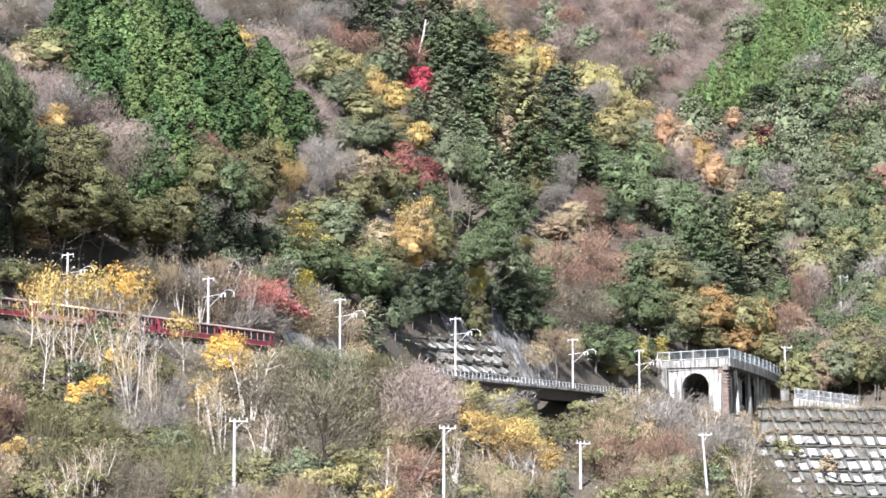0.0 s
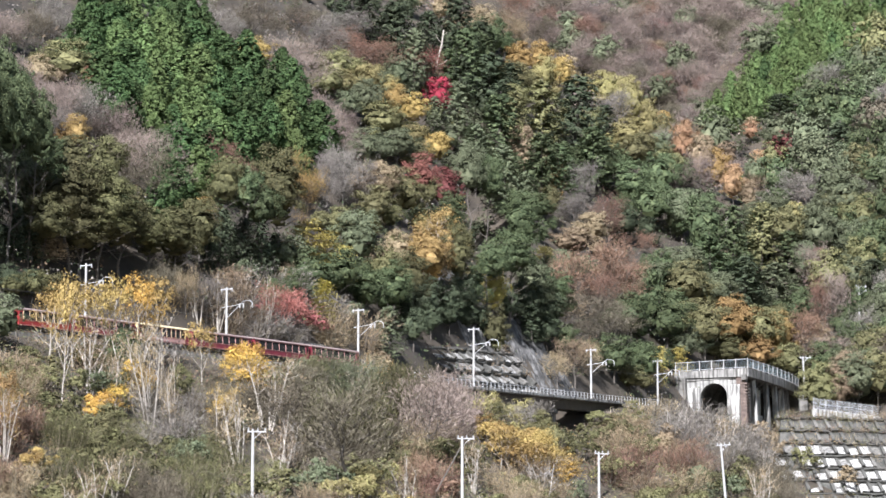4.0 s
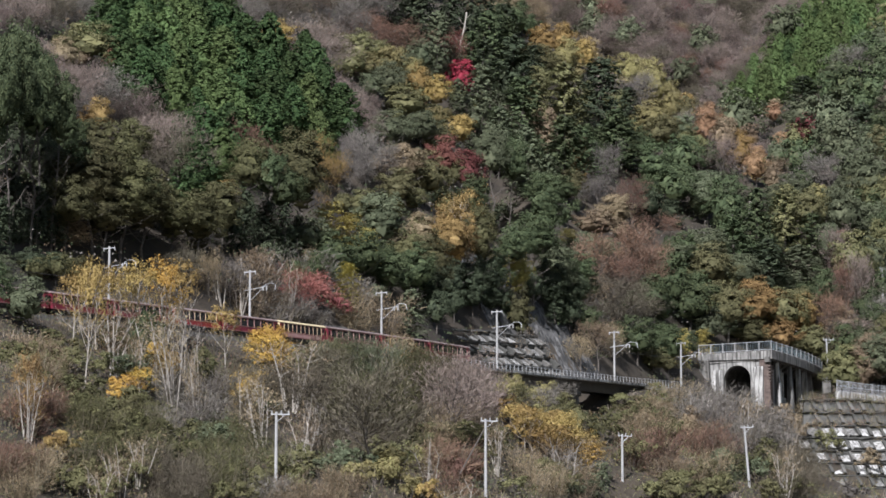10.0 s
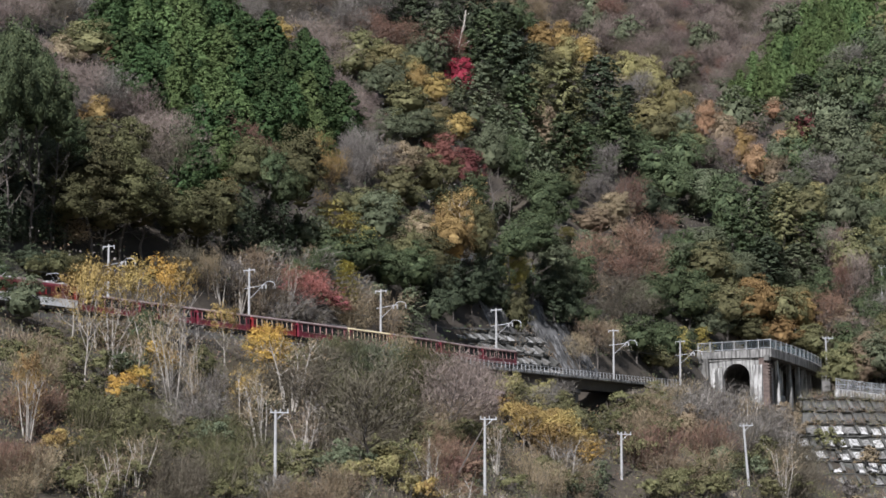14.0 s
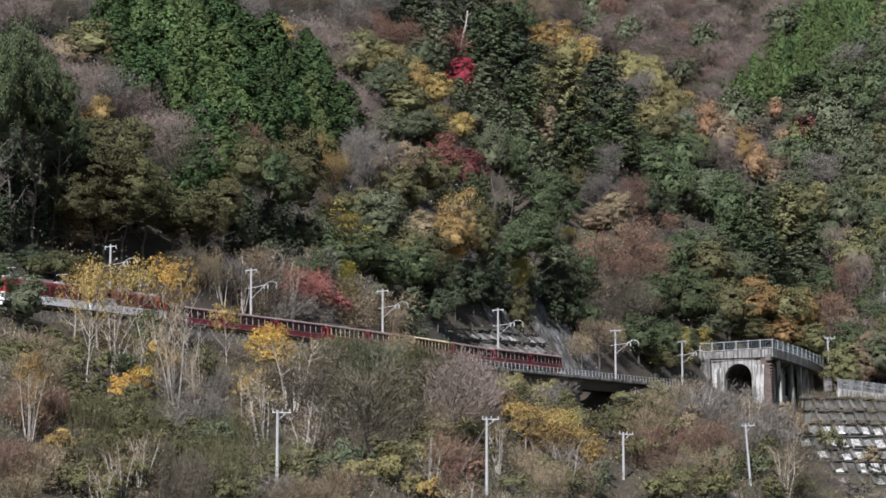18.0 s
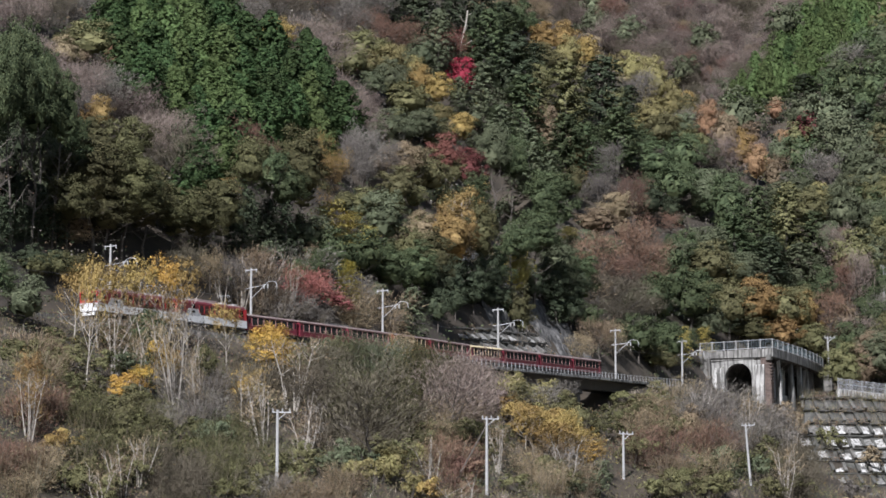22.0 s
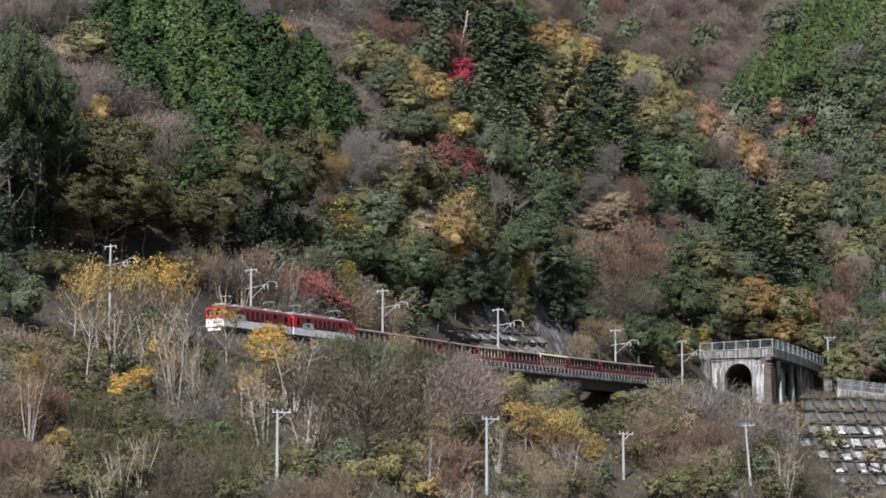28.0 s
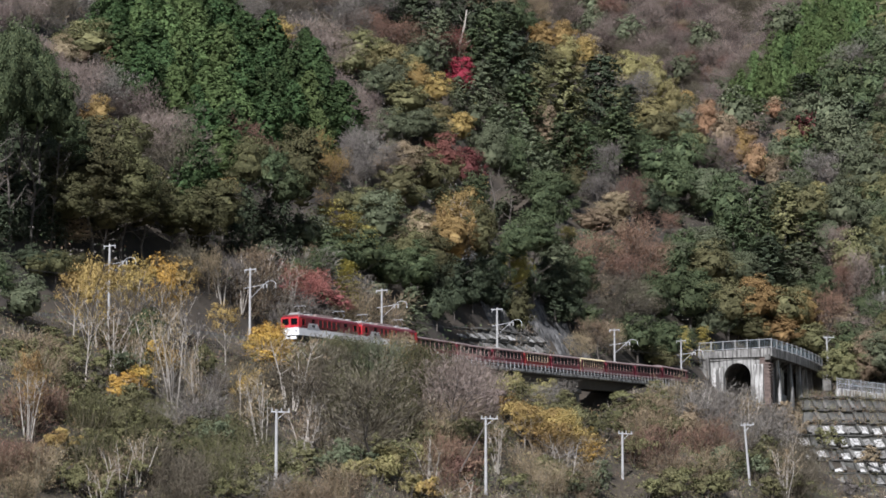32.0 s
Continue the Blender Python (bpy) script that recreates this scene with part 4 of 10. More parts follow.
        me = bpy.data.meshes.new("panel")
        bm.to_mesh(me)
        bm.free()
        me.materials.append(mat)
        shapes.append(me)
    for r in range(rows):
        for c in range(columns):
            if (c + 0.5) * w < slant * (1 - r / rows):
                continue
            wild = noise.noise(Vector((c * 0.33, r * 0.5, 4.2)))
            if g.random() < missing + (0.9 if r < grown and c < columns * 0.55 else 0.0) + max(0.0, wild) * 0.9:
                continue
            ob = new("panel", shapes[g.choice((0, 1, 1, 2, 3, 3, 3, 4))])
            ob.parent = top
            ob.matrix_basis = pose((c + 0.5) * w + g.uniform(-0.15, 0.15), (r + 0.5) * h, g.uniform(-0.2, 0.1) * wild_turn, g.uniform(-7, 7) * wild_turn, g.uniform(-5, 5) * wild_turn, g.uniform(-3, 3))
    # dry growth along the ledges
    ng = np.random.default_rng(9)
    for tone, count, size in growth:
        count = count * 2
        at = np.stack([ng.uniform(-0.5, length, count), np.where(ng.uniform(0, 1, count) < 0.5, ng.integers(0, 3, count), ng.integers(0, rows + 1, count)) * h + ng.normal(size=count) * 0.25, ng.uniform(0.0, 0.4, count)], 1)
        keep = np.array([noise.noise(Vector((p[0] * 0.16, p[1] * 0.2, size * 9))) + (0.75 if p[1] < grown * h and p[0] < length * 0.6 else 0.0) > 0.02 for p in at])
        at = at[keep & (at[:, 0] > slant * (1 - at[:, 1] / reach))]
        at = np.repeat(at, 26, 0)
        at = at + ng.normal(size=at.shape) * np.array([0.5, 0.42, 0.16])
        up = np.array([0, -batter / n, 1 / n])
        q = np.concatenate([needles(at[::2], unit(ng.normal(size=at[::2].shape) * 0.5 + up), 0.8, 0.05, ng), leaves_at(at[1::2], unit(ng.normal(size=at[1::2].shape) + up), size, ng)])
        me = mesh_from("wall_growth", q, plate_faces(len(q) // 3), [LEAF[tone]])
        ob = new("wall_growth", me)
        ob.parent = top
        ob["label"] = WORDS[tone] + " growth on the ledges"
    return top


lattice_wall("retaining_wall_2", *CRIB, 24, 8, "steep concrete grid retaining wall with pale panels and mossy ledges", (DARK_CONCRETE, PANEL, CONCRETE, PANEL, GREY_CONCRETE), MOSSY, 0.14, 2,
             (("tan", 130, 0.16), ("grey", 150, 0.17), ("rust", 50, 0.18), ("olive", 60, 0.19)), 5.0)
lattice_wall("retaining_wall_3", *LATTICE, 10, 5, "concrete grid on the rock slope above the bridge, stained panels", (GREY_CONCRETE, PORTAL_FACE, CONCRETE, PORTAL_FACE, DARK_CONCRETE), MOSSY, 0.05, 0, (("grey", 16, 0.2), ("tan", 10, 0.2)), 3.0, 0.35)


# pale wall with a fence beyond the gallery
def far_wall():
    x0, y0, z0, turn, long = FENCED[:5]
    top = tagged(new("retaining_wall_4"), "pale stained concrete wall with a mesh fence on top", "retaining wall", kind="structure")
    top.matrix_basis = pose(x0, y0, z0, 0, 0, turn)
    bm = bmesh.new()
    box(bm, 0, long, 0, 0.8, -7.0, 0.0, 0.05)
    part("wall_face", bm, CONCRETE, top)
    for k in range(13):
        x = k * long / 12
        bm = bmesh.new()
        box(bm, x - 0.06, x + 0.06, 0.3, 0.42, 0, 1.9, 0.01)
        part("fence_post", bm, POLE, top, "white fence post")
        if k < 12:
            for j in range(1, 10):
                xx = x + j * long / 120
                part("fence_wire", tube(bmesh.new(), (xx, 0.36, 0.05), (xx, 0.36, 1.8), 0.02, 0.02, 3), GALVANISED, top)
    for z in (0.1, 0.95, 1.8):
        part("fence_bar", tube(bmesh.new(), (0, 0.36, z), (long, 0.36, z), 0.03, 0.03, 6), GALVANISED, top)


far_wall()


# ---- line poles of the lower road ----
def line_pole(x, y, z, height, turn, arms=1, stay=False, lean=0.0):
    top = thing("utility_pole", pose(x, y, z, 0, lean, turn), "pale concrete utility pole with a crossarm and white insulators", "utility pole", "utility poles on the slope")
    part("pole", tube(bmesh.new(), (0, 0, -1.5), (0, 0, height), 0.19, 0.13, 10), POLE, top)
    for a in range(arms):
        z1 = height - 0.25 - a * 0.7
        bm = bmesh.new()
        box(bm, -0.55, 1.35, -0.06, 0.06, z1 - 0.05, z1 + 0.05, 0.01)
        arm = part("crossarm", bm, GALVANISED, top)
        for x1 in (-0.45, 0.5, 1.25):
            part("insulator", tube(bmesh.new(), (x1, 0, z1 + 0.05), (x1, 0, z1 + 0.38), 0.085, 0.06, 8), POLE, arm, "white porcelain insulator")
        part("arm_brace", tube(bmesh.new(), (0.1, 0, z1 - 0.75), (0.85, 0, z1 - 0.05), 0.03, 0.03, 6), GALVANISED, top)
    if stay:
        part("stay_strut", tube(bmesh.new(), (0, 0, height - 0.9), (-2.9, 0, height - 6.2), 0.07, 0.09, 8), BARK, top, "slanting weathered wooden strut pole")
    return top


line_pole(-16.7, 389.0, ground_z(-16.7, 389.0), 7.8, 8)
line_pole(4.8, 423.5, ground_z(4.8, 423.5), 8.7, 8, 1, True)
line_pole(22.5, 481.5, ground_z(22.5, 481.5), 6.0, 20)
line_pole(41.1, 516.5, ground_z(41.1, 516.5), 8.3, 15, 1, False, -4.5)
line_pole(65.2, 648.0, ground_z(65.2, 648.0), 9.0, 10, 1, False, -2.5)
line_pole(77.5, 674.0, ground_z(77.5, 674.0), 8.0, 10, 2)


# ---- rocks ----
def rock(x, y, size, seed, flat=0.7):
    bm = bmesh.new()
    bmesh.ops.create_icosphere(bm, subdivisions=3, radius=1.0)
    g = random.Random(seed)
    off = Vector((g.uniform(0, 50), g.uniform(0, 50), 0))
    for v in bm.verts:
        k = 1 + 0.45 * noise.noise(v.co * 1.3 + off) + 0.18 * noise.noise(v.co * 3.5 + off)
        v.co = Vector((v.co.x * size * k, v.co.y * size * k, v.co.z * size * k * flat))
    me = bpy.data.meshes.new("rock")
    bm.to_mesh(me)
    bm.free()
    me.materials.append(ROCK)
    ob = new("rock", me)
    ob.matrix_basis = pose(x, y, ground_z(x, y) + 0.2 * size, g.uniform(-15, 15), g.uniform(-15, 15), g.uniform(0, 360))
    return tagged(ob, "grey weathered boulder on the slope", "rock", "boulders")


def snag(x, y, height, lean, label):
    """A dead standing trunk with a few broken limbs."""
    g = np.random.default_rng(int(abs(x * 10)))
    top = thing("dead_tree", pose(x, y, ground_z(x, y), 0, lean, 20), label, "dead tree")
    part("trunk", bent(bmesh.new(), [(0, 0, -0.5), (0.15, 0, height * 0.5), (0.5, 0.1, height * 0.8), (0.45, 0.1, height)], 0.13, 6), PALE_BARK, top)
    for k in range(6):
        z = height * (0.45 + 0.09 * k)
        a = k * 2.4
        r = 1.8 - 0.18 * k
        part("limb", bent(bmesh.new(), [(0.2, 0, z), (0.2 + r * 0.5 * math.cos(a), r * 0.5 * math.sin(a), z + 0.25 * r), (0.2 + r * math.cos(a), r * math.sin(a), z + 0.8 * r)], 0.05, 4), PALE_BARK, top)
    return top


# netted rock beside the concrete grid
def rock_face():
    bm = bmesh.new()
    rows = []
    for i in range(61):
        s = 93 + 31 * i / 60
        row = []
        for j in range(31):
            side = 3.6 + 13 * j / 30
            p = on_track(s, side)
            z = ground_z(p.x, p.y)
            k = noise.noise(Vector((s * 0.35, side * 0.5, 3))) * 1.3 + noise.noise(Vector((s * 1.1, side * 0.9, 9))) * 0.6 + abs(noise.noise(Vector((s * 2.3, side * 0.5, 1)))) * 0.5
            row.append(bm.verts.new((p.x, p.y, z + 0.15 + k * min(1, j / 4))))
        rows.append(row)
    for p, q in zip(rows, rows[1:]):
        for k in range(30):
            bm.faces.new((p[k], p[k + 1], q[k + 1], q[k]))
    bmesh.ops.recalc_face_normals(bm, faces=bm.faces[:])
    return structure("rock_face", bm, CLIFF, "dark rough rock slope beside the bridge", "rock slope")


rock_face()


# ---- plants, one by one: kind, place, height, width, tone ----
# cedar stand
plant("cedar", -45.1, 517.7, 9.4, 5.8, "green")
plant("cedar", -41.8, 525.0, 9.6, 7.2, "green")
plant("cedar", -39.0, 523.4, 10.6, 6.0, "grass_green")
plant("cedar", -36.2, 550.1, 8.7, 6.7, "green")
plant("cedar", -34.4, 571.9, 9.0, 6.6, "green")
plant("cedar", -45.1, 510.4, 9.3, 5.9, "green")
plant("cedar", -42.8, 520.1, 8.0, 7.9, "green")
plant("cedar", -40.7, 522.5, 8.2, 8.1, "green")
plant("cedar", -36.2, 526.6, 9.6, 5.7, "grass_green")
plant("cedar", -34.3, 531.4, 11.0, 5.9, "green")
plant("cedar", -30.7, 546.8, 10.1, 5.9, "green")
plant("cedar", -43.6, 507.2, 9.2, 6.0, "green")
plant("cedar", -41.1, 516.9, 8.2, 5.5, "grass_green")
plant("cedar", -37.0, 514.5, 10.4, 7.1, "grass_green")
plant("cedar", -34.1, 522.5, 9.7, 6.7, "grass_green")
plant("cedar", -31.8, 535.5, 9.6, 7.8, "green")
plant("cedar", -28.6, 544.4, 9.2, 8.0, "green")
plant("cedar", -25.2, 546.0, 11.9, 7.8, "green")
plant("cedar", -42.1, 499.1, 9.6, 6.7, "green")
plant("cedar", -39.5, 512.0, 8.0, 7.8, "green")
plant("cedar", -35.5, 510.4, 10.2, 5.6, "grass_green")
plant("cedar", -33.0, 519.3, 8.0, 7.6, "grass_green")
plant("cedar", -30.1, 520.1, 10.9, 8.0, "grass_green")
plant("cedar", -28.2, 544.4, 8.3, 7.8, "green")
plant("cedar", -23.4, 546.8, 10.6, 8.3, "green")
plant("cedar", -20.8, 561.4, 10.6, 6.1, "green")
plant("cedar", -39.4, 498.3, 10.1, 6.5, "green")
plant("cedar", -37.2, 505.6, 10.1, 5.7, "green")
plant("cedar", -34.0, 512.0, 8.5, 6.2, "green")
plant("cedar", -30.9, 519.3, 7.8, 6.0, "grass_green")
plant("cedar", -27.9, 519.3, 10.4, 7.0, "green")
plant("cedar", -24.6, 534.7, 10.0, 7.8, "green")
plant("cedar", -21.2, 541.2, 11.3, 6.8, "green")
plant("cedar", -18.4, 554.9, 11.9, 7.5, "green")
plant("cedar", -37.9, 502.3, 7.8, 6.4, "green")
plant("cedar", -35.0, 502.3, 9.8, 5.8, "grass_green")
plant("cedar", -31.6, 510.4, 8.8, 6.9, "grass_green")
plant("cedar", -29.8, 512.8, 8.4, 6.6, "grass_green")
plant("cedar", -25.5, 520.1, 10.1, 6.8, "green")
plant("cedar", -23.6, 525.8, 10.4, 7.0, "green")
plant("cedar", -19.3, 536.3, 11.5, 6.4, "grass_green")
plant("cedar", -16.8, 551.7, 10.7, 6.3, "green")
plant("cedar", -33.0, 504.7, 8.2, 5.6, "green")
plant("cedar", -29.6, 507.2, 10.2, 6.6, "grass_green")
plant("cedar", -27.7, 511.2, 8.5, 5.7, "grass_green")
plant("cedar", -24.2, 516.1, 9.3, 6.7, "green")
plant("cedar", -21.0, 533.1, 9.4, 5.7, "green")
plant("cedar", -18.6, 539.5, 9.2, 5.9, "green")
plant("cedar", -14.4, 550.1, 10.0, 8.4, "green")
plant("cedar", -33.3, 489.4, 9.4, 6.8, "green")
plant("cedar", -31.1, 499.9, 8.9, 7.0, "green")
plant("cedar", -28.1, 503.9, 10.2, 7.6, "green")
plant("cedar", -16.8, 530.6, 9.8, 5.7, "grass_green")
plant("cedar", -32.0, 480.5, 9.7, 6.4, "green")
plant("cedar", -29.1, 498.3, 7.7, 5.6, "grass_green")
plant("cedar", -30.4, 486.9, 8.1, 5.4, "green")
# left edge wood
plant("broadleaf", -53.6, 474.8, 6.6, 6.3, "deep")
plant("broadleaf", -55.8, 474.0, 4.0, 4.1, "deep")
plant("broadleaf", -51.7, 480.5, 3.3, 3.2, "deep")
plant("cedar", -49.7, 469.1, 7.1, 5.5, "green")
plant("broadleaf", -51.8, 457.0, 7.3, 6.0, "deep")
plant("broadleaf", -50.5, 466.7, 5.0, 4.3, "deep")
plant("cedar", -47.4, 463.5, 7.8, 4.8, "dark")
plant("broadleaf", -49.7, 457.0, 6.2, 5.4, "deep")
plant("broadleaf", -52.1, 454.6, 3.0, 2.7, "deep")
plant("broadleaf", -48.7, 463.5, 3.6, 3.2, "deep")
plant("broadleaf", -45.5, 459.4, 7.5, 5.1, "deep")
plant("broadleaf", -47.6, 457.0, 3.8, 2.6, "deep")
plant("broadleaf", -44.1, 465.9, 4.2, 2.8, "deep")
plant("broadleaf", -47.3, 450.5, 7.8, 5.3, "sage")
plant("broadleaf", -49.2, 447.3, 4.2, 2.8, "sage")
plant("broadleaf", -50.5, 446.5, 7.6, 5.3, "dark")
plant("broadleaf", -52.5, 445.7, 4.4, 3.1, "dark")
plant("broadleaf", -49.1, 453.8, 5.2, 3.5, "dark")
plant("high", -48.8, 430.3, 25.7, 6.0, "deep")
plant("high", -50.7, 424.7, 25.4, 5.9, "deep")
plant("high", -46.8, 435.2, 23.0, 5.8, "deep")
plant("high", -44.9, 440.0, 21.3, 5.2, "deep")
plant("high", -48.8, 438.4, 24.0, 5.8, "deep")
plant("high", -46.6, 444.9, 21.2, 5.9, "deep")
plant("high", -50.5, 431.1, 17.4, 5.7, "deep")
plant("tall", -40.8, 446.5, 14.6, 8.9, "moss")
plant("tall", -37.8, 450.5, 13.9, 7.9, "moss")
plant("tall", -43.3, 441.6, 9.8, 6.5, "moss")
plant("tall", -35.5, 454.6, 10.8, 7.4, "moss")
plant("tall", -32.7, 458.6, 10.2, 6.4, "moss")
plant("tall", -29.7, 464.3, 10.1, 6.8, "moss")
plant("tall", -39.5, 447.3, 9.9, 7.2, "moss")
plant("tall", -27.1, 471.6, 11.7, 5.5, "moss")
plant("high", -25.1, 479.7, 15.3, 5.3, "moss")
plant("high", -21.9, 488.6, 14.5, 6.1, "deep")
plant("tall", -18.7, 498.3, 17.6, 8.1, "moss")
plant("high", -20.2, 490.2, 13.2, 6.1, "deep")
plant("high", 8.0, 618.8, 18.1, 6.4, "sage")
plant("high", 10.7, 622.9, 17.4, 5.5, "deep")
plant("tall", 5.2, 580.0, 10.0, 5.1, "deep")
plant("tall", 1.3, 540.3, 14.4, 6.8, "amber")
plant("tall", -1.5, 521.7, 11.8, 6.1, "moss")
plant("tall", -3.3, 515.3, 10.3, 5.3, "deep")
plant("tall", 5.3, 548.4, 13.6, 5.6, "moss")
plant("high", 9.9, 557.3, 12.5, 6.6, "deep")
plant("high", 13.4, 567.0, 14.8, 9.2, "deep")
plant("tall", 17.5, 577.6, 11.9, 7.2, "sage")
plant("tall", 7.8, 552.5, 8.8, 5.7, "deep")
plant("tall", 16.6, 604.3, 15.0, 7.1, "deep")
plant("tall", 20.7, 582.4, 11.5, 6.8, "deep")
# dark green filling: its tone stands in for shade above the grid wall
plant("broadleaf", -1.5, 520.9, 7.8, 6.1, "dark")
plant("broadleaf", 1.3, 538.7, 7.5, 5.9, "dark")
plant("broadleaf", 4.1, 544.4, 7.0, 5.6, "dark")
plant("broadleaf", 6.6, 550.1, 7.2, 5.7, "dark")
plant("broadleaf", 16.1, 573.5, 8.8, 6.7, "dark")
plant("broadleaf", 19.3, 579.2, 8.6, 6.0, "dark")
plant("broadleaf", 13.5, 567.8, 6.4, 5.0, "dark")
plant("broadleaf", -0.7, 517.7, 6.3, 4.6, "dark")
plant("broadleaf", 1.7, 537.1, 5.7, 4.3, "dark")
plant("broadleaf", 4.3, 542.8, 5.0, 4.4, "dark")
plant("broadleaf", 6.8, 548.4, 4.3, 4.0, "dark")
plant("broadleaf", 9.0, 553.3, 4.8, 3.7, "dark")
plant("fir", 16.9, 571.9, 6.4, 5.0, "dark")
plant("broadleaf", 19.1, 575.1, 6.3, 4.7, "dark")
plant("broadleaf", 21.8, 578.4, 6.2, 4.7, "deep")
plant("bare", 23.3, 574.3, 8.1, 6.3, "tan")
plant("bare", 25.9, 584.8, 5.5, 4.2, "tan")
plant("bare", 20.5, 567.0, 5.8, 4.6, "tan")
plant("bare", 26.2, 583.4, 4.2, 4.3, "brown")
plant("broadleaf", 51.8, 645.5, 5.4, 7.1, "moss")
plant("broadleaf", 49.3, 644.7, 3.1, 4.3, "moss")
plant("broadleaf", 55.1, 650.4, 3.4, 4.5, "moss")
plant("broadleaf", 57.4, 650.4, 6.3, 7.2, "amber")
plant("broadleaf", 54.6, 649.6, 3.6, 4.7, "amber")
plant("broadleaf", 63.0, 653.6, 7.1, 7.2, "olive")
plant("broadleaf", 60.0, 652.8, 4.1, 4.7, "olive")
plant("broadleaf", 68.2, 653.6, 6.9, 6.2, "moss")
plant("broadleaf", 66.1, 655.2, 3.4, 3.2, "moss")
plant("broadleaf", 33.1, 599.4, 4.5, 6.2, "olive")
plant("broadleaf", 35.6, 606.7, 2.7, 3.5, "olive")
# dark firs added beneath the tall crowns in place of shade
plant("fir", -25.2, 478.9, 8.8, 4.2, "dark")
plant("fir", -26.5, 476.4, 5.4, 2.6, "dark")
plant("fir", -24.2, 490.2, 4.7, 2.3, "dark")
plant("fir", -22.6, 485.3, 7.9, 4.3, "dark")
plant("fir", -24.5, 485.3, 5.0, 2.7, "dark")
plant("fir", -21.0, 491.8, 4.7, 2.6, "dark")
plant("fir", -20.6, 491.0, 9.4, 4.7, "dark")
plant("fir", -22.1, 491.0, 4.8, 2.4, "dark")
plant("fir", -18.9, 498.3, 5.4, 2.8, "dark")
plant("broadleaf", -26.4, 478.0, 6.5, 3.9, "dark")
plant("fir", -48.8, 432.7, 8.5, 3.8, "dark")
plant("fir", -50.3, 432.7, 5.2, 2.3, "dark")
plant("fir", -48.2, 439.2, 5.3, 2.4, "dark")
plant("fir", -46.4, 437.6, 7.3, 3.9, "dark")
plant("fir", -47.6, 435.2, 4.5, 2.3, "dark")
plant("fir", -45.7, 443.3, 4.4, 2.2, "dark")
plant("fir", -49.9, 428.7, 6.8, 3.8, "dark")
plant("fir", -51.3, 427.9, 4.0, 2.2, "dark")
plant("fir", -48.7, 433.6, 4.4, 2.4, "dark")
plant("fir", -44.5, 440.8, 5.8, 3.6, "dark")
plant("broadleaf", -43.7, 433.6, 4.0, 3.8, "moss")
plant("broadleaf", -44.9, 432.7, 2.6, 2.5, "moss")
plant("broadleaf", -42.1, 436.8, 2.2, 2.1, "moss")
plant("broadleaf", -45.9, 430.3, 4.0, 3.8, "dark")
plant("broadleaf", -47.2, 430.3, 2.2, 2.4, "dark")
plant("broadleaf", -44.4, 433.6, 2.0, 2.0, "dark")
plant("bare", -30.6, 457.8, 5.6, 4.7, "brown")
plant("bare", -29.2, 462.7, 3.1, 2.7, "brown")
plant("bare", -28.0, 461.9, 5.7, 4.1, "tan")
plant("bare", -29.4, 460.3, 3.1, 2.2, "tan")
plant("bare", -32.5, 455.4, 4.2, 4.0, "brown")
plant("bare", -34.2, 453.8, 2.4, 2.5, "brown")
plant("broadleaf", -41.6, 438.4, 3.4, 3.5, "moss")
# left top
# left top
plant("bare", -54.4, 484.5, 7.2, 6.4, "pink")
plant("bare", -56.2, 481.3, 4.7, 4.1, "pink")
plant("bare", -53.3, 495.0, 5.1, 4.4, "pink")
plant("bare", -51.8, 497.5, 6.7, 5.9, "brown")
plant("bare", -53.6, 495.0, 3.7, 3.2, "brown")
plant("bare", -50.3, 508.0, 4.1, 3.6, "brown")
plant("bare", -49.2, 512.0, 6.2, 5.3, "grey")
plant("bare", -50.7, 508.8, 3.8, 3.2, "grey")
plant("bare", -47.9, 518.5, 4.1, 3.4, "grey")
plant("bare", -46.8, 467.5, 9.5, 6.5, "pink")
plant("bare", -49.1, 467.5, 6.5, 4.4, "pink")
plant("bare", -45.9, 480.5, 6.0, 4.2, "pink")
plant("bare", -50.7, 480.5, 5.6, 4.9, "pink")
plant("bare", -52.7, 479.7, 3.3, 2.9, "pink")
plant("bare", -49.5, 485.3, 3.4, 3.0, "pink")
plant("bare", -45.5, 483.7, 7.0, 5.0, "pink")
plant("bare", -47.2, 483.7, 4.8, 3.3, "pink")
plant("bare", -44.4, 493.4, 4.5, 3.3, "pink")
plant("broadleaf", -46.6, 498.3, 6.6, 8.8, "olive")
plant("broadleaf", -49.6, 493.4, 3.5, 4.6, "olive")
plant("broadleaf", -43.3, 508.0, 4.0, 5.6, "olive")
plant("broadleaf", -48.6, 488.6, 5.5, 5.0, "tan")
plant("broadleaf", -47.0, 497.5, 3.4, 3.2, "tan")
plant("broadleaf", -43.6, 506.4, 4.8, 4.5, "olive")
plant("broadleaf", -42.0, 512.0, 3.3, 3.1, "olive")
plant("broadleaf", -43.7, 504.7, 4.4, 2.5, "orange")
plant("bare", -43.0, 487.8, 6.9, 7.5, "grey")
plant("bare", -45.4, 475.6, 4.3, 4.6, "grey")
plant("bare", -39.8, 489.4, 6.9, 6.8, "pink")
plant("bare", -42.1, 488.6, 3.6, 3.7, "pink")
plant("bare", -37.7, 493.4, 3.6, 3.5, "pink")
plant("bare", -37.0, 490.2, 6.3, 5.0, "pink")
plant("bare", -38.7, 486.9, 3.3, 2.7, "pink")
plant("bare", -35.1, 499.1, 4.0, 3.3, "pink")
plant("broadleaf", -42.8, 474.0, 5.5, 3.8, "amber")
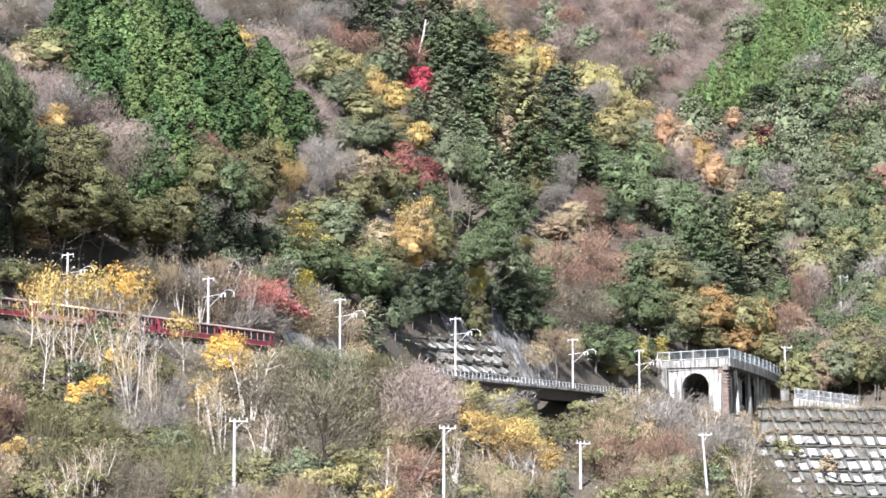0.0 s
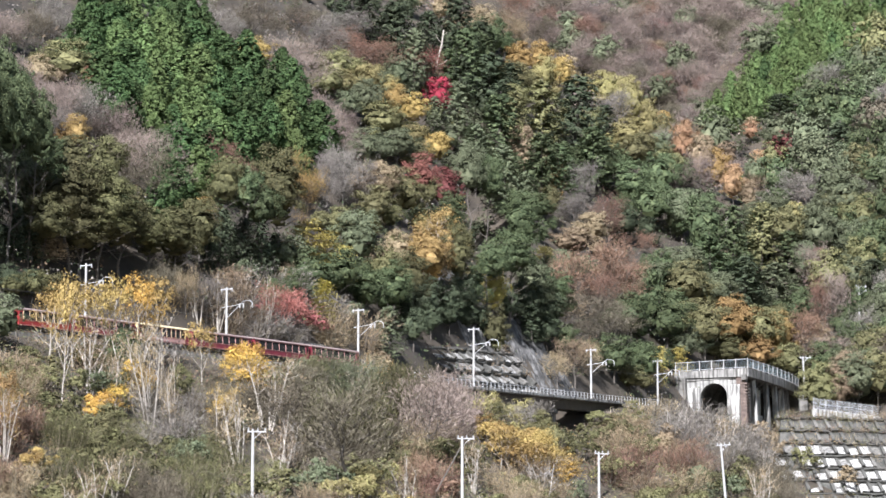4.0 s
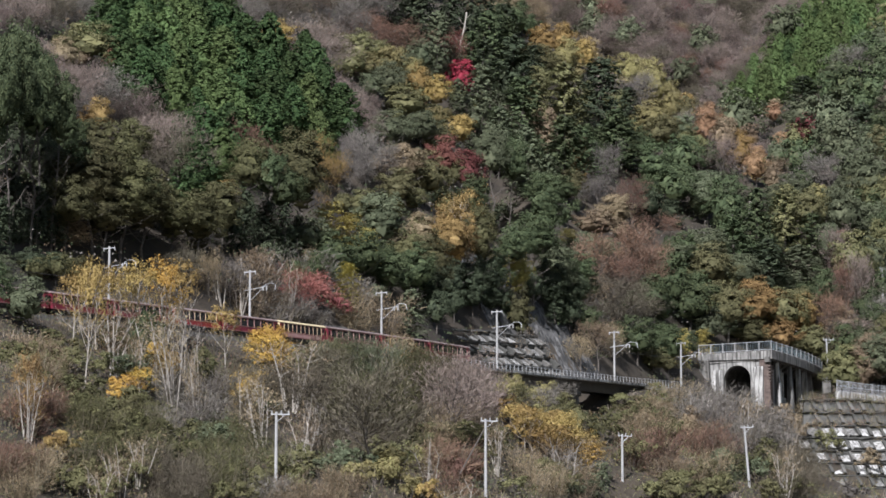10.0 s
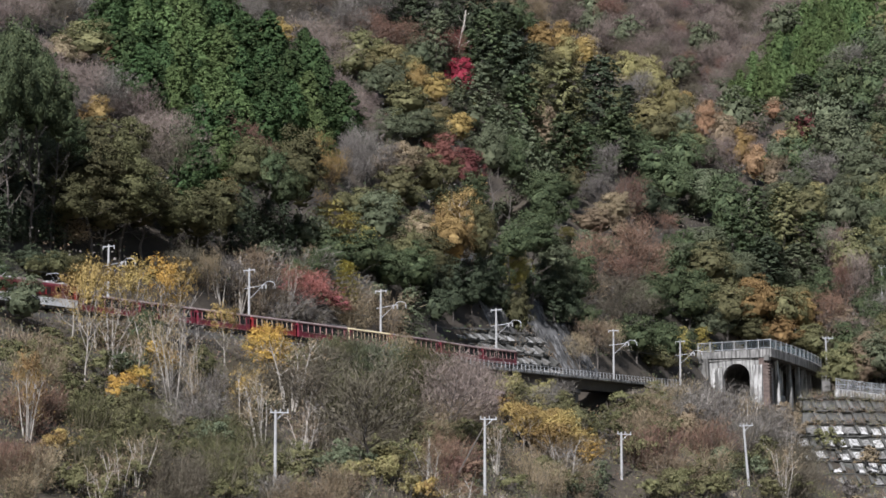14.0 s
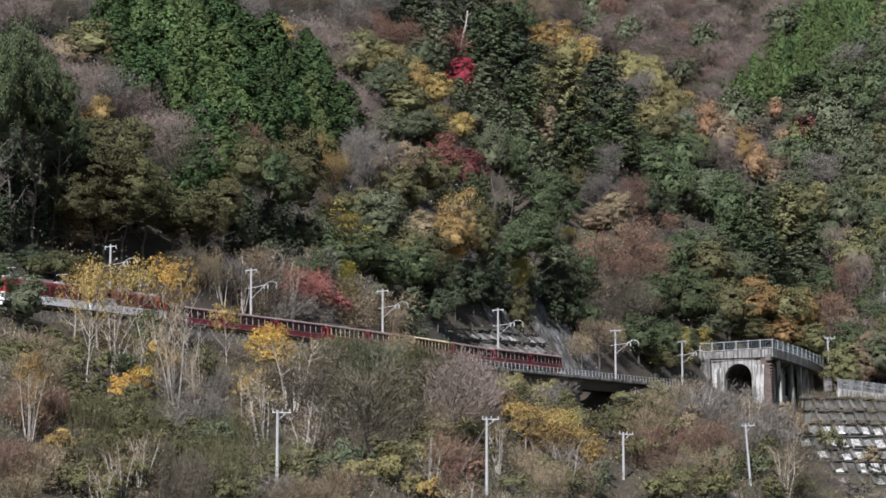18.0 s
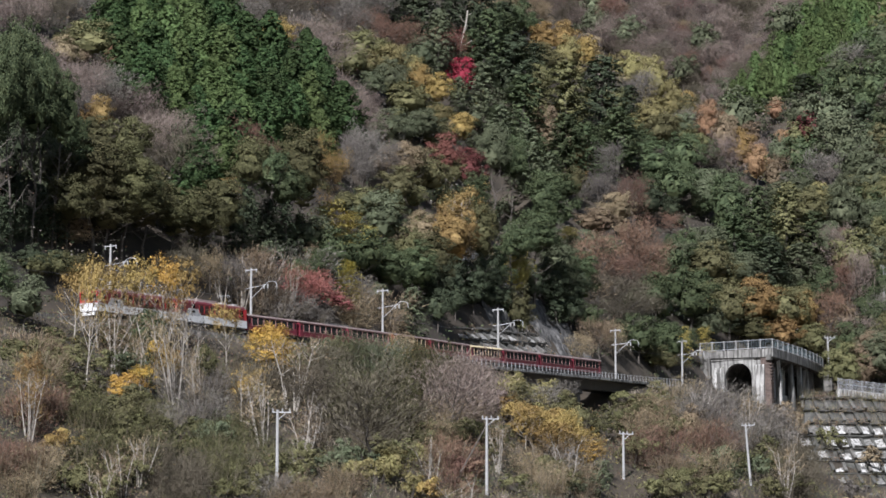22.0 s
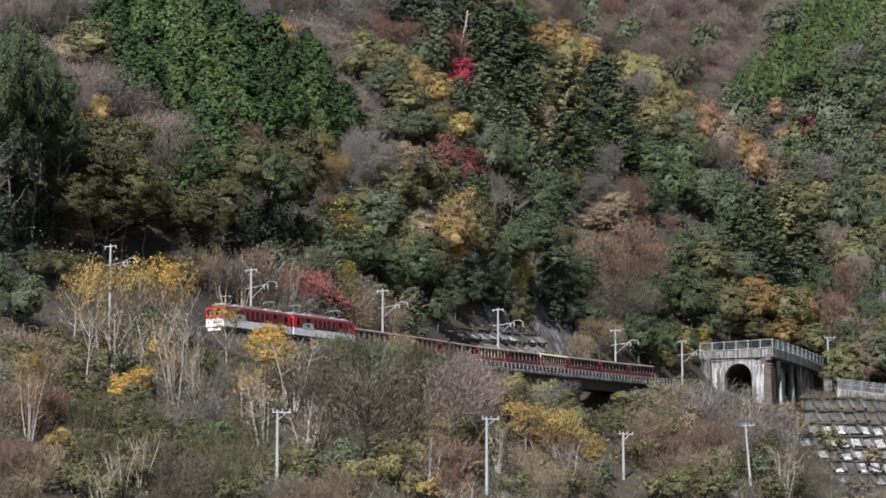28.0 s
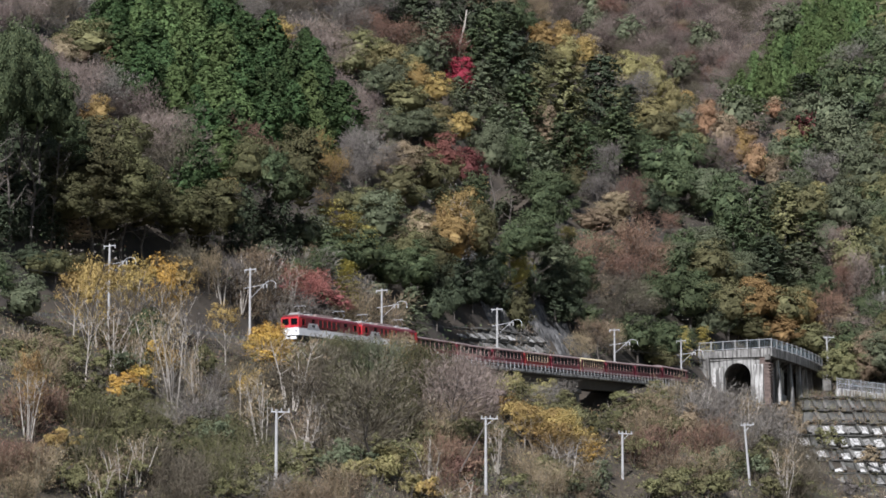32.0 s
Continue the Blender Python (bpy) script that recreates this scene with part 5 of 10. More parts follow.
# olive trees
plant("broadleaf", -38.8, 468.3, 8.2, 7.6, "moss")
plant("broadleaf", -42.2, 466.7, 5.7, 5.2, "moss")
plant("broadleaf", -37.0, 487.8, 5.0, 4.8, "moss")
plant("broadleaf", -43.5, 457.0, 6.3, 6.0, "deep")
plant("broadleaf", -41.5, 462.7, 3.3, 3.1, "deep")
plant("bare", -35.1, 480.5, 10.1, 7.8, "pink")
plant("bare", -37.7, 479.7, 6.8, 5.3, "pink")
plant("bare", -33.0, 491.0, 7.2, 5.5, "pink")
plant("bare", -33.3, 480.5, 8.8, 7.1, "brown")
plant("bare", -36.7, 478.0, 5.6, 4.5, "brown")
plant("bare", -30.7, 495.0, 4.6, 3.8, "brown")
plant("broadleaf", -35.8, 461.9, 6.6, 6.8, "deep")
plant("broadleaf", -38.3, 460.3, 4.0, 4.4, "deep")
plant("layered", -29.6, 467.5, 6.4, 6.2, "moss")
plant("layered", -43.4, 443.3, 3.8, 7.8, "tan")
plant("broadleaf", -28.4, 481.3, 4.2, 3.0, "sage")
plant("broadleaf", -24.9, 494.2, 3.4, 2.5, "sage")
plant("bare", -25.7, 503.9, 9.8, 5.7, "rust")
plant("bare", -27.7, 503.1, 5.6, 3.2, "rust")
plant("bare", -24.0, 508.8, 5.2, 3.1, "rust")
plant("bare", -23.5, 505.6, 8.2, 4.8, "rust")
plant("bare", -25.3, 506.4, 4.4, 2.5, "rust")
plant("bare", -21.9, 512.0, 5.2, 3.0, "rust")
plant("bare", -26.8, 504.7, 7.0, 4.1, "brown")
plant("layered", -27.9, 491.8, 4.1, 5.8, "amber")
# upper middle
plant("bare", -30.5, 577.6, 7.1, 6.4, "grey")
plant("bare", -28.5, 587.3, 4.5, 4.1, "grey")
plant("bare", -25.4, 599.4, 7.5, 7.9, "brown")
plant("bare", -27.7, 592.9, 5.1, 5.5, "brown")
plant("broadleaf", -25.2, 576.7, 6.3, 7.2, "gold")
plant("bare", -20.9, 588.1, 8.1, 8.6, "pink")
plant("bare", -23.7, 577.6, 4.7, 5.0, "pink")
plant("bare", -17.7, 608.3, 5.6, 6.0, "pink")
plant("bare", -17.6, 595.4, 7.7, 8.3, "pink")
plant("bare", -20.3, 581.6, 5.1, 5.5, "pink")
plant("bare", -14.0, 608.3, 4.2, 4.6, "pink")
plant("bare", -16.2, 626.1, 8.2, 7.4, "grey")
plant("bare", -13.8, 635.8, 5.7, 5.2, "grey")
plant("bare", -20.4, 626.1, 6.4, 7.4, "brown")
plant("bare", -23.1, 612.3, 3.3, 3.9, "brown")
plant("bare", -17.5, 650.4, 4.3, 5.0, "brown")
plant("bare", -13.2, 635.8, 6.4, 6.5, "rust")
plant("bare", -16.3, 631.8, 3.3, 3.6, "rust")
plant("bare", -11.0, 654.4, 4.3, 4.3, "rust")
plant("bare", -6.7, 652.0, 7.8, 9.1, "rust")
plant("bare", -10.1, 649.6, 5.2, 6.1, "rust")
plant("bare", -11.2, 656.8, 7.0, 6.8, "grey")
plant("bare", -13.9, 656.8, 4.6, 4.5, "grey")
plant("bare", -7.9, 664.9, 4.3, 4.3, "grey")
plant("broadleaf", -13.2, 614.0, 6.9, 6.8, "olive")
plant("broadleaf", -16.4, 610.7, 4.6, 4.6, "olive")
plant("broadleaf", -10.2, 634.2, 4.5, 4.5, "olive")
plant("broadleaf", -8.7, 624.5, 7.5, 7.8, "lime")
plant("broadleaf", -12.2, 610.7, 5.1, 5.0, "lime")
plant("broadleaf", -5.0, 645.5, 4.6, 4.1, "lime")
plant("broadleaf", -14.3, 605.1, 5.3, 6.2, "olive")
plant("broadleaf", -16.5, 601.8, 2.8, 3.5, "olive")
plant("broadleaf", -11.5, 614.8, 3.4, 4.0, "olive")
plant("broadleaf", -3.8, 652.8, 7.4, 6.2, "sage")
plant("broadleaf", -6.1, 646.3, 4.8, 4.0, "sage")
plant("broadleaf", -1.6, 663.3, 4.1, 3.8, "sage")
plant("broadleaf", -8.5, 608.3, 8.0, 6.7, "sage")
plant("broadleaf", -11.4, 602.6, 5.2, 4.6, "sage")
plant("broadleaf", -6.0, 631.0, 4.5, 3.8, "sage")
plant("bare", -15.7, 574.3, 8.0, 6.8, "pink")
plant("bare", -13.2, 592.9, 5.4, 4.5, "pink")
plant("bare", -13.1, 557.3, 8.1, 5.7, "pink")
plant("bare", -11.5, 596.2, 5.5, 4.0, "pink")
plant("bare", -11.4, 554.9, 7.3, 4.9, "pink")
plant("bare", -13.7, 550.9, 4.5, 3.2, "pink")
plant("bare", -9.9, 582.4, 5.1, 3.4, "pink")
plant("bare", -10.8, 542.8, 9.9, 6.0, "grey")
plant("bare", -12.8, 545.2, 6.2, 3.9, "grey")
plant("bare", -8.3, 550.1, 5.0, 3.0, "grey")
plant("bare", -8.0, 549.2, 7.5, 4.4, "grey")
plant("bare", -13.0, 536.3, 8.4, 4.9, "grey")
plant("bare", -14.6, 535.5, 5.1, 3.0, "grey")
plant("bare", -11.4, 542.8, 5.2, 3.1, "grey")
plant("broadleaf", -4.6, 631.0, 6.6, 5.8, "gold")
plant("broadleaf", -1.1, 640.7, 6.9, 5.7, "gold")
plant("broadleaf", -5.8, 608.3, 6.6, 10.7, "olive")
plant("broadleaf", -0.4, 623.7, 5.2, 5.0, "lime")
plant("broadleaf", 3.2, 631.0, 6.4, 5.8, "gold")
plant("broadleaf", -8.2, 592.1, 7.3, 8.3, "sage")
plant("broadleaf", -10.9, 579.2, 4.0, 4.6, "sage")
plant("broadleaf", -5.7, 600.2, 4.9, 5.5, "sage")
plant("broadleaf", -3.5, 603.4, 6.5, 7.5, "sage")
plant("broadleaf", -6.4, 600.2, 3.6, 4.5, "sage")
plant("broadleaf", -0.9, 616.4, 3.7, 4.3, "sage")
plant("broadleaf", 0.1, 616.4, 5.0, 5.4, "olive")
plant("broadleaf", -2.5, 605.9, 2.6, 3.0, "olive")
plant("broadleaf", 0.5, 598.6, 8.9, 6.3, "wine")
plant("broadleaf", 4.0, 607.5, 7.6, 6.4, "wine")
plant("broadleaf", -5.6, 553.3, 8.1, 8.1, "tan")
plant("broadleaf", -8.4, 550.9, 4.8, 4.9, "tan")
plant("broadleaf", -1.9, 593.7, 4.9, 5.0, "tan")
plant("broadleaf", -2.4, 558.9, 8.3, 8.2, "olive")
plant("broadleaf", -6.0, 551.7, 4.2, 4.3, "olive")
plant("broadleaf", 1.3, 599.4, 5.6, 5.6, "olive")
plant("broadleaf", -6.4, 545.2, 6.6, 6.4, "olive")
plant("broadleaf", -4.2, 549.2, 4.2, 4.1, "olive")
plant("broadleaf", 9.6, 643.1, 6.9, 4.7, "sage")
# fir wood
plant("fir", -9.3, 660.9, 11.1, 8.7, "dark")
plant("fir", -13.4, 658.5, 6.6, 5.3, "dark")
plant("fir", -5.0, 670.6, 6.0, 4.9, "dark")
plant("fir", -4.1, 663.3, 13.3, 9.3, "dark")
plant("fir", 0.3, 675.4, 7.3, 5.0, "dark")
plant("fir", -1.2, 659.3, 13.1, 7.8, "sage")
plant("fir", -5.0, 653.6, 6.7, 4.0, "sage")
plant("fir", 2.1, 665.7, 6.7, 4.1, "sage")
plant("fir", 6.7, 681.9, 13.8, 10.5, "dark")
plant("fir", 2.2, 681.1, 8.8, 6.8, "dark")
plant("fir", 11.7, 693.2, 9.3, 7.1, "dark")
plant("fir", 8.8, 674.6, 13.7, 8.9, "deep")
plant("fir", 5.4, 672.2, 8.5, 5.5, "deep")
plant("fir", 12.4, 686.0, 9.2, 5.9, "deep")
plant("broadleaf", 12.6, 698.1, 9.0, 9.2, "deep")
plant("broadleaf", 9.4, 693.2, 6.1, 6.3, "deep")
plant("broadleaf", 16.0, 707.8, 5.1, 5.1, "deep")
plant("fir", 6.4, 649.6, 12.2, 8.6, "sage")
plant("fir", 2.5, 645.5, 7.7, 5.5, "sage")
plant("fir", 10.0, 662.5, 6.9, 4.9, "sage")
plant("fir", 12.1, 673.8, 12.6, 10.9, "dark")
plant("fir", 7.3, 673.0, 8.3, 7.4, "dark")
plant("fir", 16.6, 685.2, 7.9, 6.7, "dark")
plant("fir", 13.4, 656.8, 13.4, 10.6, "deep")
plant("fir", 9.6, 648.7, 8.0, 6.3, "deep")
plant("fir", 9.2, 645.5, 10.6, 8.1, "sage")
plant("fir", 5.2, 637.4, 5.8, 4.4, "sage")
plant("fir", 12.8, 648.7, 5.2, 4.2, "sage")
plant("fir", 21.6, 673.8, 13.7, 9.4, "olive")
plant("fir", 17.1, 672.2, 9.5, 6.6, "olive")
plant("fir", 26.6, 692.4, 7.2, 5.1, "olive")
plant("fir", 28.0, 684.3, 15.4, 12.6, "dark")
plant("fir", 22.9, 676.3, 9.5, 7.9, "dark")
plant("fir", 34.1, 696.5, 8.2, 6.9, "dark")
plant("fir", 20.8, 649.6, 12.2, 9.1, "deep")
plant("fir", 16.7, 643.9, 7.5, 5.5, "deep")
plant("fir", 25.5, 670.6, 7.2, 5.4, "deep")
plant("fir", 14.7, 635.0, 12.5, 8.4, "sage")
plant("fir", 17.5, 635.8, 7.7, 5.2, "sage")
plant("fir", 24.2, 652.8, 11.4, 8.2, "deep")
plant("fir", 20.5, 650.4, 8.0, 5.7, "deep")
plant("fir", 28.5, 671.4, 6.1, 4.5, "deep")
plant("fir", 31.2, 677.9, 11.9, 9.0, "deep")
plant("fir", 27.8, 675.4, 6.1, 4.6, "deep")
plant("broadleaf", 16.8, 626.1, 7.4, 8.7, "deep")
plant("broadleaf", 20.3, 637.4, 4.8, 5.9, "deep")
plant("broadleaf", 18.3, 658.5, 9.1, 5.3, "tan")
plant("broadleaf", 23.3, 652.8, 7.6, 5.3, "amber")
plant("broadleaf", 21.6, 640.7, 6.0, 5.7, "olive")
plant("broadleaf", 19.0, 639.8, 3.4, 3.3, "olive")
plant("broadleaf", 24.8, 651.2, 3.2, 3.2, "olive")
plant("layered", 9.8, 655.2, 4.8, 5.8, "olive")
plant("broadleaf", 13.5, 646.3, 6.0, 4.8, "olive")
plant("bare", 26.4, 647.9, 6.5, 5.7, "grey")
plant("bare", 24.1, 647.1, 3.2, 2.9, "grey")
plant("broadleaf", 17.9, 682.7, 5.9, 5.5, "olive")
plant("bare", 1.6, 664.9, 9.2, 5.3, "wine")
plant("broadleaf", 3.5, 660.1, 7.9, 6.2, "crimson")
# ridge
plant("broadleaf", 12.2, 704.6, 8.7, 7.8, "tan")
plant("broadleaf", 9.4, 703.8, 5.9, 5.2, "tan")
plant("bare", 16.0, 712.7, 8.2, 7.3, "tan")
plant("bare", 12.7, 704.6, 4.7, 4.1, "tan")
plant("bare", 18.9, 714.3, 7.9, 4.8, "tan")
plant("broadleaf", 18.5, 699.7, 7.9, 7.2, "gold")
plant("broadleaf", 22.5, 706.2, 8.3, 5.7, "gold")
plant("broadleaf", 26.7, 707.0, 7.8, 5.0, "gold")
plant("broadleaf", 23.0, 700.5, 7.7, 6.2, "lime")
plant("broadleaf", 20.9, 698.1, 5.3, 3.9, "lime")
plant("broadleaf", 26.0, 708.6, 5.2, 3.8, "lime")
plant("broadleaf", 17.1, 691.6, 7.1, 6.6, "olive")
plant("broadleaf", 13.9, 687.6, 4.0, 3.7, "olive")
plant("broadleaf", 20.2, 697.3, 4.8, 4.5, "olive")
plant("broadleaf", 36.1, 722.4, 8.4, 6.9, "lime")
plant("broadleaf", 39.1, 719.1, 9.6, 5.5, "lime")
plant("broadleaf", 39.7, 711.0, 10.8, 6.2, "lime")
plant("broadleaf", 43.1, 711.0, 9.1, 5.3, "lime")
plant("broadleaf", 46.1, 709.4, 9.0, 5.2, "olive")
plant("bare", 36.8, 705.4, 8.1, 6.2, "grey")
plant("bare", 34.3, 703.8, 5.2, 4.1, "grey")
plant("broadleaf", 38.3, 696.5, 7.5, 8.7, "lime")
plant("broadleaf", 34.9, 694.1, 4.7, 4.5, "lime")
plant("broadleaf", 42.0, 701.3, 4.9, 4.8, "lime")
plant("broadleaf", 32.5, 697.3, 6.5, 5.1, "olive")
plant("broadleaf", 40.1, 692.4, 7.9, 7.6, "olive")
plant("broadleaf", 44.4, 700.5, 4.5, 4.4, "olive")
plant("bare", 45.1, 705.4, 6.2, 5.2, "grey")
plant("broadleaf", 48.9, 704.6, 10.4, 6.0, "orange")
plant("broadleaf", 51.7, 700.5, 10.3, 6.0, "tan")
plant("broadleaf", 54.7, 699.7, 9.1, 5.3, "gold")
plant("broadleaf", 57.5, 696.5, 8.1, 5.6, "orange")
plant("broadleaf", 60.3, 698.1, 5.7, 4.1, "tan")
plant("broadleaf", 46.8, 692.4, 7.2, 5.6, "olive")
plant("bare", 50.7, 693.2, 9.2, 7.6, "pink")
plant("bare", 46.8, 690.8, 5.9, 4.9, "pink")
plant("bare", 53.8, 699.7, 5.5, 4.6, "pink")
# bridge wood
plant("broadleaf", 32.9, 680.3, 9.4, 9.0, "deep")
plant("broadleaf", 28.6, 679.5, 5.4, 5.4, "deep")
plant("broadleaf", 36.7, 688.4, 5.4, 5.3, "deep")
plant("broadleaf", 37.8, 678.7, 8.8, 9.0, "deep")
plant("broadleaf", 40.9, 681.9, 4.6, 4.8, "deep")
plant("broadleaf", 43.4, 684.3, 10.1, 8.0, "deep")
plant("broadleaf", 40.6, 683.5, 5.4, 4.3, "deep")
plant("broadleaf", 48.0, 692.4, 6.5, 5.2, "deep")
plant("broadleaf", 40.9, 673.8, 9.5, 8.9, "deep")
plant("broadleaf", 36.5, 674.6, 5.2, 4.8, "deep")
plant("broadleaf", 45.9, 681.9, 5.9, 5.7, "deep")
plant("broadleaf", 35.7, 660.9, 7.9, 7.8, "dark")
plant("broadleaf", 32.6, 658.5, 4.8, 4.8, "dark")
plant("broadleaf", 39.6, 667.4, 5.0, 4.9, "dark")
plant("bare", 28.9, 660.9, 10.1, 5.9, "grey")
plant("bare", 32.4, 652.0, 8.7, 6.2, "rust")
plant("bare", 36.2, 666.5, 5.4, 3.9, "rust")
plant("broadleaf", 29.7, 645.5, 6.8, 6.6, "tan")
plant("broadleaf", 27.1, 643.1, 3.8, 3.6, "tan")
plant("broadleaf", 33.2, 659.3, 4.0, 3.9, "tan")
plant("broadleaf", 25.3, 631.8, 5.3, 8.8, "tan")
plant("broadleaf", 23.7, 614.8, 6.5, 6.8, "sage")
plant("broadleaf", 21.0, 611.5, 4.5, 4.5, "sage")
plant("broadleaf", 27.2, 626.9, 4.3, 4.4, "sage")
plant("broadleaf", 10.8, 561.4, 8.4, 4.9, "citron")
plant("layered", 20.0, 617.2, 2.9, 4.1, "lime")
plant("bare", 23.7, 604.3, 11.1, 9.3, "rust")
plant("bare", 30.5, 625.3, 10.8, 10.6, "rust")
plant("bare", 36.0, 642.3, 5.5, 5.6, "rust")
plant("bare", 33.1, 623.7, 11.3, 9.2, "rust")
plant("bare", 29.4, 619.6, 6.5, 5.2, "rust")
plant("bare", 37.1, 635.0, 6.4, 5.2, "rust")
plant("bare", 26.5, 598.6, 8.8, 9.7, "brown")
plant("bare", 31.5, 614.8, 6.1, 6.8, "brown")
plant("bare", 39.3, 659.3, 4.9, 3.9, "rust")
plant("bare", 20.7, 584.0, 8.4, 8.6, "tan")
plant("bare", 29.9, 605.1, 7.1, 8.0, "brown")
plant("bare", 26.0, 597.0, 4.0, 4.5, "brown")
plant("bare", 33.9, 619.6, 4.7, 5.4, "brown")
# right wood
plant("broadleaf", 46.5, 675.4, 10.3, 9.4, "sage")
plant("broadleaf", 51.0, 685.2, 7.0, 6.2, "sage")
plant("broadleaf", 50.7, 671.4, 12.6, 9.4, "deep")
plant("broadleaf", 47.0, 675.4, 7.1, 5.3, "deep")
plant("broadleaf", 55.9, 681.1, 6.7, 5.0, "deep")
plant("fir", 55.1, 671.4, 12.6, 8.4, "deep")
plant("fir", 51.5, 673.8, 7.5, 5.0, "deep")
plant("fir", 59.7, 681.1, 8.5, 5.8, "deep")
plant("fir", 60.5, 676.3, 13.5, 8.5, "olive")
plant("broadleaf", 66.0, 683.5, 9.2, 7.5, "olive")
plant("broadleaf", 62.8, 685.2, 4.5, 3.9, "olive")
plant("broadleaf", 69.3, 689.2, 6.2, 5.1, "olive")
plant("fir", 50.2, 659.3, 10.9, 9.7, "deep")
plant("fir", 45.8, 656.0, 6.6, 6.0, "deep")
plant("fir", 53.8, 664.9, 6.1, 5.4, "deep")
plant("fir", 56.0, 660.1, 10.6, 9.2, "dark")
plant("fir", 52.4, 659.3, 7.1, 6.0, "dark")
plant("fir", 60.1, 668.2, 5.7, 5.1, "dark")
plant("fir", 62.4, 665.7, 10.6, 8.3, "sage")
plant("fir", 58.6, 663.3, 6.5, 5.4, "sage")
plant("fir", 65.8, 670.6, 6.6, 5.4, "sage")
plant("broadleaf", 45.0, 654.4, 8.6, 9.1, "sage")
plant("broadleaf", 40.1, 648.7, 5.6, 5.9, "sage")
plant("broadleaf", 48.7, 662.5, 4.7, 4.8, "sage")
plant("broadleaf", 62.9, 690.8, 7.3, 7.6, "sage")
plant("broadleaf", 59.9, 691.6, 3.9, 4.2, "sage")
plant("broadleaf", 66.0, 694.9, 4.6, 4.9, "sage")
plant("broadleaf", 68.4, 694.9, 6.1, 5.1, "lime")
plant("broadleaf", 67.7, 677.1, 8.8, 5.5, "sage")
plant("bare", 69.7, 675.4, 10.7, 6.2, "pink")
plant("bare", 70.6, 668.2, 10.3, 6.0, "rust")
plant("fir", 65.5, 677.1, 9.4, 8.0, "deep")
plant("fir", 61.9, 677.1, 5.4, 4.5, "deep")
plant("fir", 68.5, 680.3, 5.0, 4.2, "deep")
plant("broadleaf", 41.4, 651.2, 6.9, 5.7, "deep")
plant("broadleaf", 39.1, 651.2, 4.3, 3.5, "deep")
plant("broadleaf", 44.5, 656.8, 4.1, 3.5, "deep")
plant("broadleaf", 40.5, 652.8, 3.4, 3.6, "sage")
# gallery wood
plant("broadleaf", 37.7, 631.8, 11.4, 10.2, "deep")
plant("broadleaf", 42.9, 643.9, 6.6, 6.2, "deep")
plant("broadleaf", 40.7, 632.6, 10.5, 9.3, "deep")
plant("broadleaf", 35.9, 623.7, 5.6, 4.9, "deep")
plant("broadleaf", 45.6, 650.4, 9.2, 9.6, "olive")
plant("broadleaf", 40.7, 643.9, 4.7, 5.0, "olive")
plant("broadleaf", 49.6, 655.2, 6.0, 6.1, "olive")
plant("broadleaf", 47.8, 642.3, 10.9, 9.0, "olive")
plant("broadleaf", 43.9, 641.5, 6.8, 5.7, "olive")
plant("broadleaf", 52.4, 649.6, 5.5, 4.9, "olive")
plant("broadleaf", 53.1, 649.6, 10.4, 9.1, "amber")
plant("broadleaf", 56.5, 654.4, 6.1, 5.2, "amber")
plant("broadleaf", 57.8, 653.6, 9.5, 8.6, "olive")
plant("broadleaf", 54.3, 653.6, 4.6, 4.5, "olive")
plant("broadleaf", 62.1, 660.9, 6.5, 6.0, "olive")
plant("broadleaf", 61.9, 656.8, 8.6, 7.7, "amber")
plant("broadleaf", 58.2, 655.2, 5.2, 4.6, "amber")
plant("bare", 65.9, 658.5, 10.5, 8.7, "rust")
plant("bare", 62.3, 659.3, 5.3, 4.8, "rust")
plant("bare", 69.9, 663.3, 5.8, 4.8, "rust")
plant("broadleaf", 50.8, 655.2, 8.2, 7.7, "sage")
plant("broadleaf", 47.9, 654.4, 5.5, 5.0, "sage")
plant("broadleaf", 54.0, 660.1, 4.5, 4.4, "sage")
plant("broadleaf", 65.7, 665.7, 8.2, 6.9, "deep")
plant("broadleaf", 62.5, 663.3, 5.9, 4.7, "deep")
plant("broadleaf", 30.2, 594.5, 7.7, 7.9, "deep")
plant("broadleaf", 26.7, 588.9, 4.9, 5.1, "deep")
plant("broadleaf", 34.8, 612.3, 4.1, 4.4, "deep")
plant("broadleaf", 35.3, 606.7, 7.6, 7.1, "deep")
plant("broadleaf", 31.9, 601.0, 4.5, 4.3, "deep")
plant("broadleaf", 38.8, 619.6, 4.9, 4.6, "deep")
plant("layered", 37.8, 611.5, 8.0, 3.8, "citron")
plant("layered", 43.0, 625.3, 7.8, 4.0, "citron")
plant("broadleaf", 34.4, 621.2, 8.0, 7.3, "deep")
plant("broadleaf", 30.5, 614.0, 3.9, 3.6, "deep")
plant("broadleaf", 38.0, 633.4, 4.4, 3.9, "deep")
plant("broadleaf", 43.4, 634.2, 6.9, 7.5, "sage")
plant("broadleaf", 40.0, 626.9, 3.5, 3.7, "sage")
plant("broadleaf", 47.6, 643.1, 3.7, 4.5, "sage")
